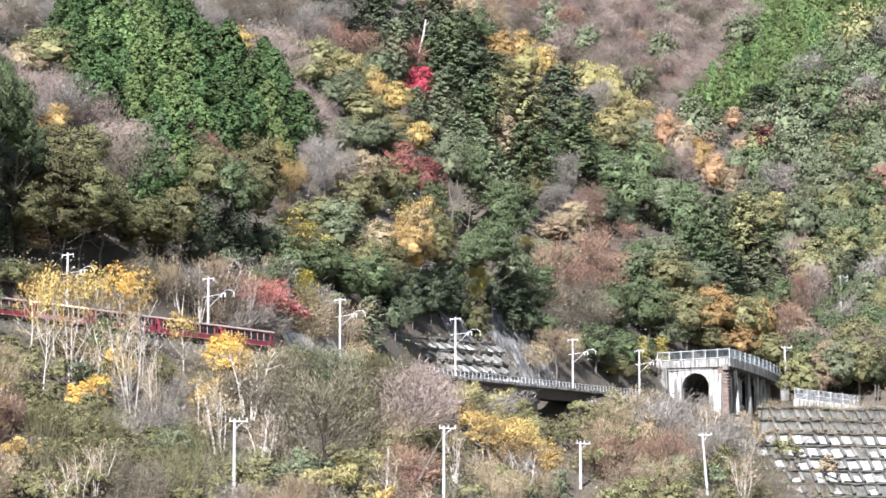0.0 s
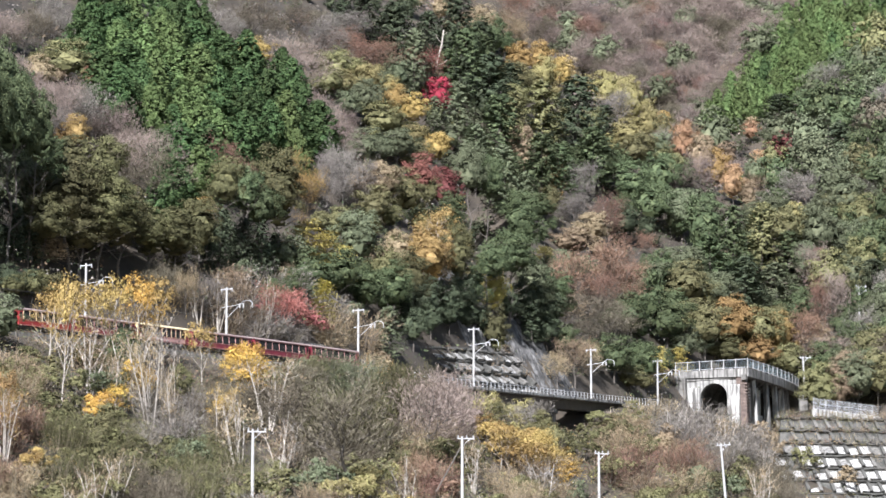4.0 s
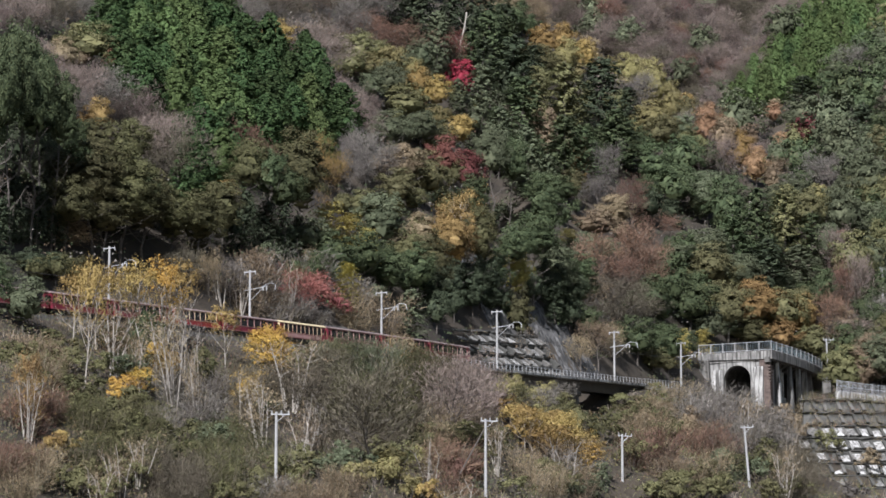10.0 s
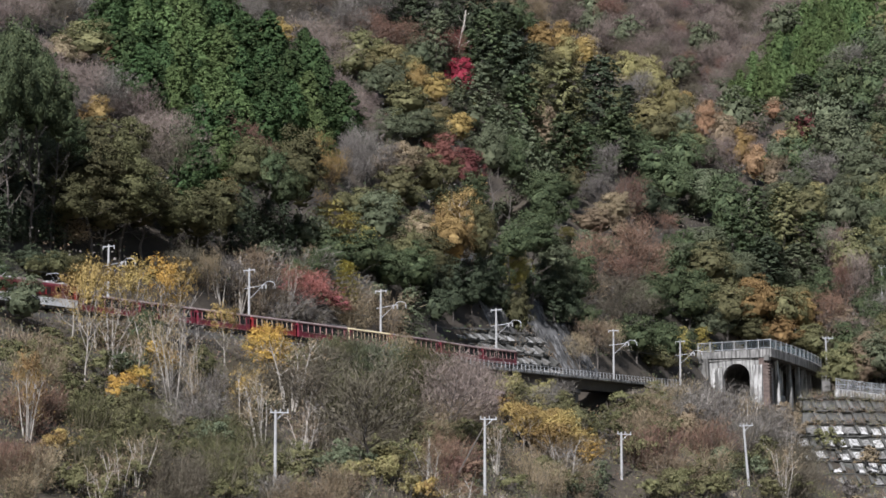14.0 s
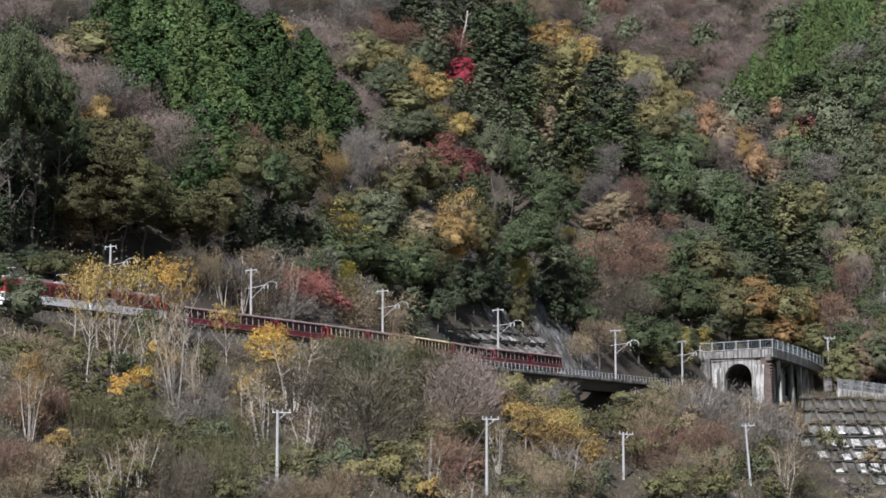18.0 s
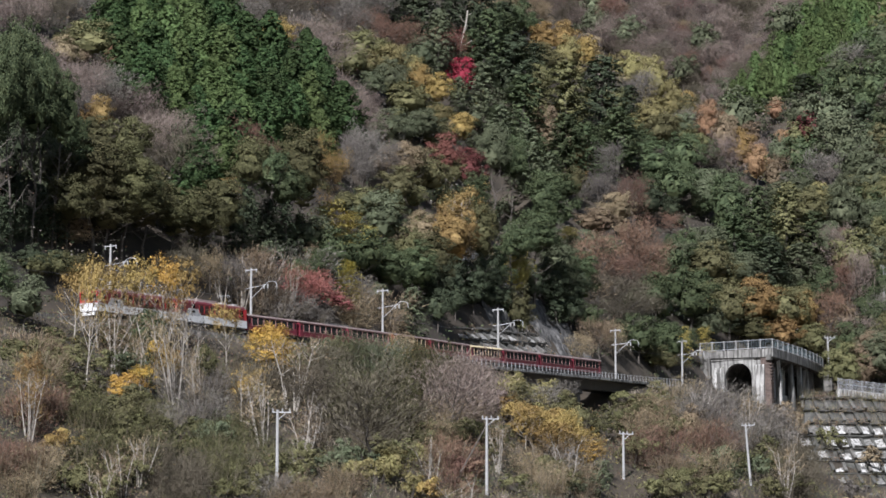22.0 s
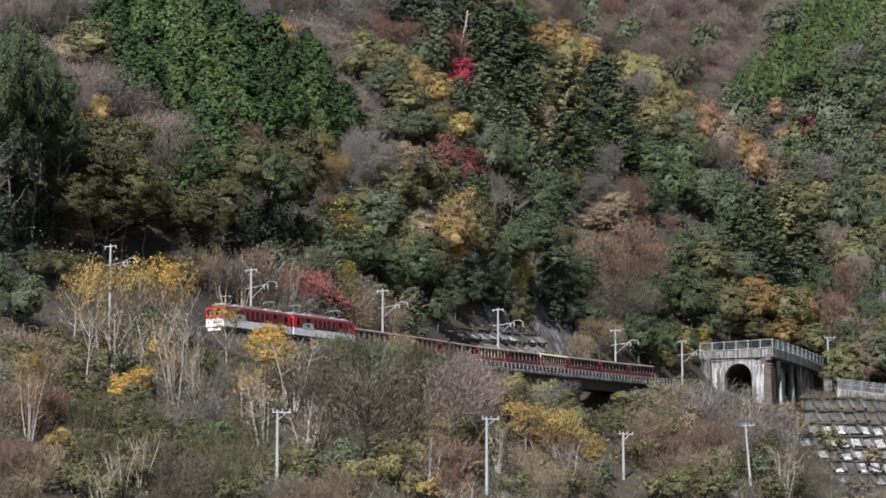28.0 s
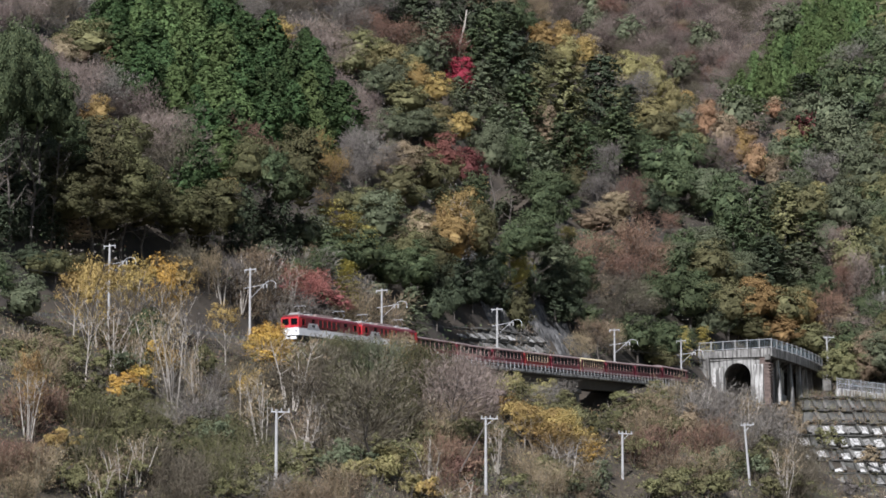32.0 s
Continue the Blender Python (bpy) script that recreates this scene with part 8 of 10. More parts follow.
plant("thin", -20.2, 439.0, 4.5, 5.2, "yellow")
plant("broadleaf", -19.7, 441.0, 4.3, 3.6, "yellow")
plant("thin", -29.4, 414.0, 4.3, 3.0, "yellow")
plant("thin", -36.2, 362.0, 3.2, 2.6, "gold")
plant("thin", -31.7, 405.0, 3.6, 3.6, "yellow")
plant("thin", 13.0, 464.0, 6.1, 7.5, "gold")
plant("thin", 16.9, 469.0, 4.8, 6.2, "yellow")
plant("broadleaf", 70.3, 797.0, 8.5, 7.1, "sage")
plant("broadleaf", 74.5, 803.0, 8.6, 7.1, "olive")
plant("bare", 65.9, 800.0, 8.3, 8.3, "pink")
plant("broadleaf", 74.0, 774.0, 8.3, 6.9, "deep")
plant("broadleaf", 65.8, 813.0, 7.2, 6.0, "tan")
plant("shrub", 61.2, 610.0, 4.0, 5.4, "olive")
plant("shrub", 67.4, 610.0, 4.0, 5.4, "tan")
plant("shrub", 59.6, 562.0, 3.3, 4.9, "grey")
plant("shrub", 73.3, 629.0, 4.1, 5.5, "tan")
plant("bare", -11.9, 442.0, 7.1, 7.1, "moss")
plant("bare", -6.1, 442.0, 8.4, 6.5, "sage")
plant("bare", -1.6, 454.0, 8.7, 6.7, "moss")
plant("bare", -4.1, 441.0, 8.4, 7.1, "moss")
plant("bare", -9.4, 443.0, 7.2, 7.2, "sage")
plant("shrub", 65.0, 637.0, 2.6, 6.5, "rust")
plant("shrub", 69.1, 633.0, 3.2, 5.6, "rust")
plant("bush", 65.9, 629.0, 3.7, 5.5, "tan")
plant("shrub", 76.9, 636.0, 3.7, 5.6, "orange")
plant("broadleaf", 76.6, 641.0, 10.1, 8.5, "olive")
plant("broadleaf", 55.4, 866.0, 7.7, 6.4, "gold")
plant("bare", 58.8, 828.0, 8.0, 8.0, "tan")
plant("broadleaf", 64.2, 793.0, 8.5, 7.0, "orange")
plant("broadleaf", 81.9, 799.0, 15.6, 13.0, "sage")
plant("broadleaf", 79.8, 758.0, 14.8, 12.3, "sage")
plant("broadleaf", 72.7, 765.0, 12.2, 10.2, "deep")
plant("broadleaf", 92.9, 814.0, 11.6, 9.7, "deep")
plant("fir", 86.9, 786.0, 11.7, 9.3, "dark")
plant("broadleaf", 79.9, 725.0, 11.6, 9.6, "deep")
plant("broadleaf", 76.0, 678.0, 9.6, 8.0, "sage")
plant("sapling", 45.4, 568.0, 7.5, 4.2, "tan")
plant("sapling", 50.9, 565.0, 6.6, 3.3, "grey")
plant("sapling", -24.6, 466.0, 7.6, 4.1, "tan")
plant("sapling", -21.9, 473.0, 7.7, 4.9, "grey")
plant("bare", -23.1, 470.0, 7.6, 7.6, "tan")
plant("sapling", -19.0, 479.0, 7.1, 4.2, "tan")
plant("bush", -21.2, 473.0, 4.2, 4.9, "tan")
plant("bush", -15.9, 482.0, 2.8, 4.3, "grey")
plant("bush", -12.6, 491.0, 2.9, 4.3, "tan")
plant("bare", -25.6, 465.0, 6.2, 6.2, "grey")
plant("sapling", -26.5, 463.0, 6.1, 3.4, "tan")
plant("bush", -23.6, 467.0, 3.4, 4.8, "tan")
plant("bush", -18.6, 478.0, 3.2, 4.9, "grey")
plant("bush", -10.5, 494.0, 2.9, 5.1, "tan")
plant("bare", -11.6, 495.0, 5.8, 5.8, "grey")
plant("broadleaf", -32.8, 419.2, 5.6, 4.6, "deep")
plant("broadleaf", -48.6, 422.0, 4.4, 4.4, "sage")
plant("broadleaf", -48.0, 406.0, 6.5, 5.4, "deep")
plant("broadleaf", 66.4, 641.0, 10.2, 8.5, "olive")
plant("broadleaf", 70.1, 641.0, 9.0, 7.5, "tan")
plant("thin", -19.4, 432.0, 5.1, 4.8, "yellow")
plant("broadleaf", -18.9, 441.0, 4.5, 2.9, "yellow")
plant("thin", -18.4, 442.0, 3.9, 3.2, "yellow")
# far right wood
plant("fir", 71.2, 662.0, 5.6, 5.6, "dark")
plant("broadleaf", 93.3, 724.0, 7.9, 6.6, "brown")
plant("broadleaf", 83.5, 659.0, 6.5, 5.4, "deep")
plant("broadleaf", 84.5, 726.0, 8.2, 6.9, "sage")
plant("broadleaf", 78.8, 649.0, 9.3, 7.7, "brown")
plant("broadleaf", 106.3, 828.0, 7.6, 6.3, "deep")
plant("broadleaf", 93.7, 734.0, 10.9, 9.1, "rust")
plant("fir", 81.3, 685.0, 8.2, 9.6, "dark")
plant("broadleaf", 84.3, 822.0, 10.6, 8.8, "deep")
plant("broadleaf", 88.0, 694.0, 9.2, 7.7, "olive")
plant("broadleaf", 70.3, 678.0, 7.6, 6.3, "rust")
plant("broadleaf", 95.3, 807.0, 8.8, 7.3, "sage")
plant("broadleaf", 88.7, 706.0, 11.4, 9.5, "olive")
plant("broadleaf", 79.2, 641.0, 7.6, 6.3, "deep")
plant("broadleaf", 94.0, 837.0, 11.0, 9.2, "deep")
plant("broadleaf", 73.4, 641.0, 10.7, 8.9, "sage")
plant("broadleaf", 99.8, 831.0, 11.1, 9.2, "sage")
plant("broadleaf", 88.9, 759.0, 11.0, 9.2, "olive")
plant("broadleaf", 90.3, 784.0, 10.0, 8.3, "deep")
plant("fir", 81.3, 649.0, 5.3, 6.6, "dark")
plant("broadleaf", 87.9, 679.0, 8.7, 7.3, "deep")
plant("fir", 78.6, 826.0, 9.0, 11.3, "dark")
plant("bare", 112.7, 876.0, 10.1, 10.1, "grey")
plant("broadleaf", 84.4, 703.0, 12.9, 10.8, "deep")
plant("broadleaf", 97.4, 752.0, 13.0, 10.9, "sage")
plant("broadleaf", 81.3, 700.0, 10.9, 9.1, "olive")
plant("bare", 90.7, 834.0, 9.5, 9.0, "grey")
plant("broadleaf", 98.0, 817.0, 10.7, 8.9, "sage")
plant("broadleaf", 84.1, 668.0, 7.9, 6.6, "olive")
plant("broadleaf", 78.3, 742.0, 8.5, 7.1, "sage")
plant("broadleaf", 103.1, 786.0, 10.4, 8.7, "sage")
plant("bare", 77.2, 664.0, 8.3, 8.3, "grey")
plant("bare", 101.3, 800.0, 7.9, 7.5, "grey")
plant("broadleaf", 80.6, 663.0, 7.6, 6.3, "sage")
plant("broadleaf", 78.8, 707.0, 11.3, 9.4, "sage")
plant("broadleaf", 94.9, 772.0, 13.3, 11.1, "deep")
plant("broadleaf", 83.7, 740.0, 13.3, 11.0, "sage")
plant("fir", 74.1, 659.0, 7.0, 6.8, "dark")
plant("broadleaf", 91.2, 703.0, 10.4, 8.7, "sage")
plant("broadleaf", 90.2, 731.0, 10.9, 9.1, "deep")
plant("broadleaf", 72.3, 686.0, 11.9, 9.9, "sage")
plant("broadleaf", 73.9, 667.0, 7.7, 6.4, "deep")
plant("fir", 88.6, 725.0, 7.2, 6.9, "dark")
plant("broadleaf", 101.9, 819.0, 12.2, 10.2, "deep")
plant("broadleaf", 94.1, 743.0, 13.1, 10.9, "sage")
plant("broadleaf", 79.6, 671.0, 8.0, 6.6, "sage")
plant("bare", 83.4, 647.0, 9.7, 9.7, "grey")
plant("broadleaf", 102.4, 841.0, 15.3, 12.7, "olive")
plant("broadleaf", 76.4, 815.0, 10.5, 8.8, "sage")
plant("broadleaf", 81.1, 751.0, 11.0, 9.2, "sage")
plant("broadleaf", 86.2, 771.0, 8.6, 7.2, "sage")
plant("broadleaf", 90.3, 749.0, 11.8, 9.9, "deep")
plant("broadleaf", 104.5, 799.0, 13.8, 11.5, "deep")
plant("bare", 84.5, 677.0, 10.2, 10.2, "grey")
plant("broadleaf", 95.1, 760.0, 11.0, 9.1, "deep")
plant("broadleaf", 71.9, 674.0, 11.8, 9.8, "olive")
plant("broadleaf", 88.0, 818.0, 13.2, 11.0, "deep")
plant("fir", 105.2, 837.0, 9.7, 9.0, "dark")
plant("broadleaf", 86.8, 734.0, 9.2, 7.7, "olive")
plant("bare", 101.8, 811.0, 9.8, 9.8, "grey")
plant("bare", 68.5, 661.0, 7.1, 6.7, "grey")
plant("broadleaf", 76.4, 648.0, 8.4, 7.0, "deep")
plant("broadleaf", 98.9, 851.0, 8.9, 7.4, "sage")
plant("broadleaf", 83.3, 641.0, 9.2, 7.6, "deep")
plant("bare", 88.1, 748.0, 6.9, 6.9, "grey")
plant("broadleaf", 83.6, 736.0, 9.1, 7.6, "olive")
plant("broadleaf", 63.8, 816.0, 14.0, 11.7, "sage")
plant("broadleaf", 97.3, 795.0, 13.5, 11.2, "brown")
plant("broadleaf", 72.1, 758.0, 9.3, 7.8, "deep")
plant("broadleaf", 82.3, 674.0, 8.3, 6.9, "sage")
plant("broadleaf", 86.4, 833.0, 9.2, 7.7, "sage")
plant("bare", 109.4, 833.0, 11.1, 11.1, "grey")
plant("broadleaf", 77.4, 675.0, 6.9, 5.7, "deep")
plant("broadleaf", 89.8, 813.0, 8.4, 7.0, "deep")
plant("broadleaf", 85.4, 698.0, 6.7, 5.6, "deep")
plant("broadleaf", 96.1, 828.0, 9.6, 8.0, "deep")
plant("broadleaf", 71.7, 649.0, 9.1, 7.6, "sage")
plant("broadleaf", 86.6, 669.0, 9.0, 7.5, "olive")
plant("broadleaf", 81.3, 742.0, 8.0, 6.7, "olive")
plant("broadleaf", 97.6, 745.0, 8.1, 6.8, "sage")
plant("broadleaf", 100.0, 775.0, 9.7, 8.1, "sage")
plant("broadleaf", 85.8, 663.0, 7.3, 6.1, "sage")
# plantation
plant("cedar", 91.1, 904.0, 5.7, 3.6, "grass_green")
plant("cedar", 106.7, 897.0, 7.5, 4.6, "grass_green")
plant("cedar", 65.8, 841.0, 7.0, 4.8, "grass_green")
plant("cedar", 98.4, 909.0, 6.3, 4.3, "grass_green")
plant("cedar", 94.4, 915.0, 6.5, 4.3, "grass_green")
plant("cedar", 79.7, 896.0, 7.7, 5.0, "grass_green")
plant("cedar", 73.6, 863.0, 7.2, 4.3, "grass_green")
plant("cedar", 84.4, 855.0, 7.8, 5.6, "grass_green")
plant("cedar", 78.3, 841.0, 6.6, 3.6, "grass_green")
plant("cedar", 83.8, 909.0, 9.0, 6.5, "grass_green")
plant("cedar", 101.0, 890.0, 8.0, 4.6, "grass_green")
plant("cedar", 104.6, 894.0, 6.7, 3.5, "grass_green")
plant("cedar", 104.2, 912.0, 5.8, 4.1, "grass_green")
plant("cedar", 93.2, 860.0, 6.0, 3.5, "grass_green")
plant("cedar", 67.2, 855.0, 6.7, 4.4, "grass_green")
plant("cedar", 68.6, 843.0, 6.7, 4.1, "grass_green")
plant("cedar", 100.6, 899.0, 9.1, 5.3, "grass_green")
plant("cedar", 79.9, 855.0, 7.8, 4.8, "grass_green")
plant("cedar", 88.5, 910.0, 8.0, 5.5, "grass_green")
plant("cedar", 77.3, 849.0, 6.2, 4.4, "grass_green")
plant("cedar", 80.5, 879.0, 7.0, 4.0, "green")
plant("cedar", 114.3, 895.0, 7.1, 4.4, "grass_green")
plant("cedar", 83.6, 866.0, 8.3, 5.8, "grass_green")
plant("cedar", 111.1, 896.0, 7.8, 4.4, "grass_green")
plant("cedar", 72.0, 837.0, 7.4, 5.1, "grass_green")
plant("cedar", 119.6, 897.0, 8.3, 4.9, "grass_green")
plant("cedar", 86.2, 851.0, 7.9, 5.6, "grass_green")
plant("cedar", 85.7, 885.0, 8.4, 6.2, "grass_green")
plant("cedar", 115.7, 892.0, 7.3, 4.0, "grass_green")
plant("cedar", 96.0, 911.0, 8.2, 4.4, "grass_green")
plant("cedar", 94.1, 951.0, 6.2, 3.5, "grass_green")
plant("cedar", 95.2, 862.0, 8.3, 5.7, "grass_green")
plant("cedar", 80.1, 844.0, 7.7, 4.5, "grass_green")
plant("cedar", 76.7, 887.0, 7.9, 5.5, "grass_green")
plant("cedar", 104.4, 902.0, 8.7, 6.1, "grass_green")
plant("cedar", 109.9, 902.0, 9.1, 6.5, "green")
plant("cedar", 74.2, 850.0, 5.7, 3.6, "grass_green")
plant("cedar", 117.6, 892.0, 7.7, 4.1, "grass_green")
plant("cedar", 63.0, 839.0, 5.4, 3.5, "grass_green")
plant("cedar", 74.0, 836.0, 6.6, 3.6, "grass_green")
plant("cedar", 71.9, 869.0, 8.1, 4.7, "grass_green")
plant("cedar", 75.8, 879.0, 5.8, 3.4, "grass_green")
plant("cedar", 85.1, 899.0, 7.2, 5.2, "grass_green")
plant("cedar", 83.6, 889.0, 6.5, 4.2, "grass_green")
plant("cedar", 82.8, 849.0, 6.2, 4.4, "grass_green")
plant("cedar", 91.8, 886.0, 8.4, 5.8, "grass_green")
plant("cedar", 71.5, 843.0, 8.3, 6.0, "grass_green")
plant("cedar", 82.4, 881.0, 6.2, 4.2, "grass_green")
plant("cedar", 89.1, 880.0, 8.2, 5.1, "grass_green")
plant("cedar", 77.7, 882.0, 5.7, 3.7, "grass_green")
plant("cedar", 82.1, 861.0, 6.3, 3.4, "grass_green")
plant("cedar", 95.5, 890.0, 6.4, 3.6, "grass_green")
plant("cedar", 91.5, 882.0, 6.1, 4.2, "grass_green")
plant("cedar", 99.7, 874.0, 8.8, 5.0, "grass_green")
plant("cedar", 91.7, 919.0, 5.8, 3.2, "grass_green")
plant("cedar", 111.3, 889.0, 7.2, 4.1, "grass_green")
plant("cedar", 85.7, 910.0, 7.9, 4.2, "green")
plant("cedar", 97.5, 898.0, 7.0, 3.9, "grass_green")
plant("cedar", 95.0, 897.0, 6.0, 3.4, "grass_green")
plant("cedar", 86.5, 876.0, 8.0, 4.4, "grass_green")
plant("cedar", 69.7, 833.0, 7.4, 4.1, "grass_green")
plant("cedar", 102.8, 902.0, 7.4, 4.7, "grass_green")
plant("cedar", 103.0, 889.0, 6.4, 4.6, "grass_green")
plant("cedar", 116.3, 902.0, 6.0, 4.3, "grass_green")
plant("cedar", 99.0, 893.0, 7.6, 4.7, "grass_green")
plant("cedar", 108.4, 899.0, 7.7, 4.7, "grass_green")
plant("cedar", 83.4, 901.0, 6.1, 4.1, "grass_green")
plant("cedar", 108.3, 888.0, 7.5, 5.4, "grass_green")
plant("cedar", 70.6, 855.0, 6.5, 4.5, "grass_green")
plant("cedar", 92.0, 897.0, 6.5, 4.3, "grass_green")
plant("cedar", 87.6, 925.0, 7.3, 4.7, "grass_green")
plant("cedar", 117.9, 896.0, 8.6, 5.7, "grass_green")
plant("cedar", 105.9, 888.0, 8.9, 5.3, "grass_green")
plant("cedar", 75.6, 857.0, 8.3, 5.7, "grass_green")
plant("cedar", 88.7, 903.0, 5.7, 3.8, "green")
plant("cedar", 114.0, 902.0, 7.3, 5.2, "grass_green")
plant("cedar", 100.9, 907.0, 7.7, 5.3, "grass_green")
plant("cedar", 89.9, 898.0, 5.7, 3.8, "grass_green")
plant("cedar", 93.2, 905.0, 8.0, 4.5, "grass_green")
plant("cedar", 84.6, 884.0, 6.0, 3.9, "grass_green")
plant("cedar", 74.5, 885.0, 5.9, 4.3, "grass_green")
plant("cedar", 79.0, 871.0, 6.4, 4.7, "green")
plant("cedar", 68.1, 834.0, 5.2, 3.3, "grass_green")
plant("cedar", 98.1, 916.0, 7.6, 5.5, "grass_green")
plant("cedar", 76.7, 837.0, 5.6, 3.1, "grass_green")
plant("cedar", 88.4, 870.0, 6.9, 4.2, "grass_green")
plant("cedar", 97.6, 889.0, 6.7, 4.4, "green")
plant("cedar", 89.3, 855.0, 7.2, 4.7, "grass_green")
plant("cedar", 104.1, 883.0, 8.9, 6.6, "grass_green")
plant("cedar", 95.4, 902.0, 8.7, 4.7, "grass_green")
plant("cedar", 65.5, 833.0, 6.6, 3.8, "grass_green")
plant("cedar", 81.7, 895.0, 5.9, 3.5, "grass_green")
plant("cedar", 108.7, 895.0, 7.3, 5.2, "green")
plant("cedar", 92.6, 869.0, 6.7, 4.6, "grass_green")
plant("cedar", 107.6, 909.0, 6.0, 4.4, "grass_green")
plant("cedar", 99.2, 902.0, 8.3, 5.6, "grass_green")
plant("cedar", 89.9, 922.0, 8.2, 5.7, "grass_green")
plant("cedar", 94.2, 885.0, 5.7, 3.1, "grass_green")
plant("cedar", 94.1, 927.0, 8.3, 5.4, "grass_green")
plant("cedar", 84.4, 845.0, 5.2, 2.9, "grass_green")
plant("cedar", 86.7, 842.0, 8.6, 6.0, "grass_green")
plant("cedar", 103.1, 898.0, 5.9, 4.2, "grass_green")
plant("cedar", 70.6, 874.0, 5.9, 4.3, "grass_green")
plant("cedar", 98.5, 883.0, 7.5, 4.6, "grass_green")
plant("cedar", 94.8, 876.0, 7.6, 5.0, "grass_green")
plant("cedar", 86.9, 895.0, 7.3, 5.3, "grass_green")
plant("cedar", 93.5, 899.0, 8.0, 4.8, "grass_green")
plant("cedar", 78.8, 880.0, 8.8, 5.1, "grass_green")
plant("cedar", 95.7, 921.0, 7.8, 5.2, "grass_green")
plant("cedar", 81.8, 903.0, 8.0, 4.8, "grass_green")
plant("cedar", 87.0, 904.0, 7.7, 4.9, "grass_green")
plant("cedar", 87.8, 886.0, 7.7, 5.3, "grass_green")
plant("cedar", 112.2, 904.0, 6.7, 3.7, "grass_green")
plant("cedar", 75.4, 840.0, 7.6, 4.1, "grass_green")
plant("cedar", 81.1, 837.0, 7.5, 5.1, "grass_green")
plant("cedar", 100.6, 916.0, 6.0, 3.5, "grass_green")
plant("cedar", 64.4, 845.0, 6.3, 3.9, "grass_green")
# far slope
plant("bare", 62.5, 960.0, 7.0, 7.0, "brown")
plant("bare", 51.5, 994.0, 7.0, 7.0, "pink")
plant("bare", 52.4, 970.0, 9.8, 8.2, "pink")
plant("bare", 77.5, 914.0, 6.3, 5.3, "pink")
plant("broadleaf", 63.1, 850.0, 6.8, 5.6, "sage")
plant("bare", 62.6, 967.0, 9.1, 7.5, "rust")
plant("bare", 40.2, 974.0, 11.6, 9.6, "pink")
plant("bare", 65.1, 983.0, 7.0, 6.9, "pink")
plant("bare", 54.5, 967.0, 9.8, 9.8, "brown")
plant("broadleaf", 39.4, 979.0, 11.9, 9.9, "sage")
plant("bare", 67.4, 887.0, 6.9, 5.7, "pink")
plant("bare", 48.1, 988.0, 6.8, 6.3, "brown")
plant("bare", 51.0, 965.0, 8.4, 8.2, "pink")
plant("broadleaf", 88.8, 934.0, 8.4, 7.0, "sage")
plant("bare", 33.3, 991.0, 9.0, 7.5, "rust")
plant("bare", 65.0, 968.0, 9.0, 9.0, "pink")
plant("broadleaf", 39.6, 987.0, 10.4, 8.6, "sage")
plant("bare", 43.7, 981.0, 13.4, 11.1, "rust")
plant("bare", 78.5, 923.0, 10.4, 8.7, "pink")
plant("bare", 83.6, 998.0, 10.2, 8.5, "pink")
plant("bare", 71.2, 972.0, 8.5, 8.5, "pink")
plant("bare", 77.0, 990.0, 9.4, 9.4, "brown")
plant("broadleaf", 92.1, 1001.0, 8.4, 7.0, "sage")
plant("bare", 54.8, 978.0, 6.8, 6.8, "brown")
plant("broadleaf", 54.1, 995.0, 9.2, 7.7, "sage")
plant("bare", 30.8, 995.0, 6.9, 6.9, "brown")
plant("bare", 55.2, 982.0, 9.0, 7.5, "pink")
plant("bare", 87.8, 998.0, 8.0, 7.7, "pink")
plant("bare", 34.7, 985.0, 7.5, 7.5, "pink")
plant("broadleaf", 47.9, 975.0, 12.1, 10.1, "sage")
plant("bare", 68.0, 965.0, 6.4, 6.1, "pink")
plant("bare", 75.9, 1000.0, 8.7, 8.7, "pink")
plant("bare", 51.8, 988.0, 8.4, 7.0, "pink")
plant("bare", 36.2, 995.0, 9.4, 7.8, "pink")
plant("bare", 50.9, 980.0, 7.8, 7.8, "pink")
plant("bare", 46.4, 995.0, 6.9, 6.9, "pink")
plant("bare", 83.5, 995.0, 6.2, 6.2, "brown")
plant("bare", 70.9, 997.0, 10.8, 10.8, "brown")
plant("broadleaf", 66.0, 973.0, 12.1, 10.1, "sage")
plant("bare", 62.0, 876.0, 5.6, 5.3, "pink")
plant("bare", 68.3, 986.0, 10.2, 8.5, "pink")
plant("bare", 59.0, 992.0, 10.2, 8.5, "rust")
plant("bare", 74.0, 902.0, 6.9, 6.5, "pink")
plant("bare", 42.6, 992.0, 10.6, 8.8, "pink")
plant("bare", 83.7, 908.0, 10.1, 8.4, "pink")
plant("broadleaf", 70.3, 992.0, 9.8, 8.2, "sage")
plant("bare", 59.2, 984.0, 5.6, 5.4, "pink")
plant("bare", 66.5, 996.0, 10.2, 10.2, "pink")
plant("bare", 77.8, 979.0, 7.9, 7.7, "pink")
plant("bare", 25.6, 993.0, 12.7, 10.6, "rust")
plant("bare", 73.9, 975.0, 6.9, 6.9, "pink")
plant("bare", 65.0, 993.0, 7.5, 7.5, "pink")
plant("broadleaf", 57.4, 996.0, 9.1, 7.6, "sage")
plant("bare", 61.5, 978.0, 8.4, 7.0, "rust")
plant("bare", 57.0, 973.0, 9.7, 9.7, "pink")
plant("bare", 63.8, 986.0, 7.5, 6.3, "pink")
plant("bare", 71.4, 980.0, 10.8, 9.0, "pink")
plant("bare", 30.5, 990.0, 8.1, 8.1, "pink")
plant("broadleaf", 60.7, 962.0, 10.6, 8.8, "sage")
plant("bare", 80.0, 996.0, 9.6, 8.0, "pink")
plant("bare", 55.0, 987.0, 7.5, 7.5, "pink")
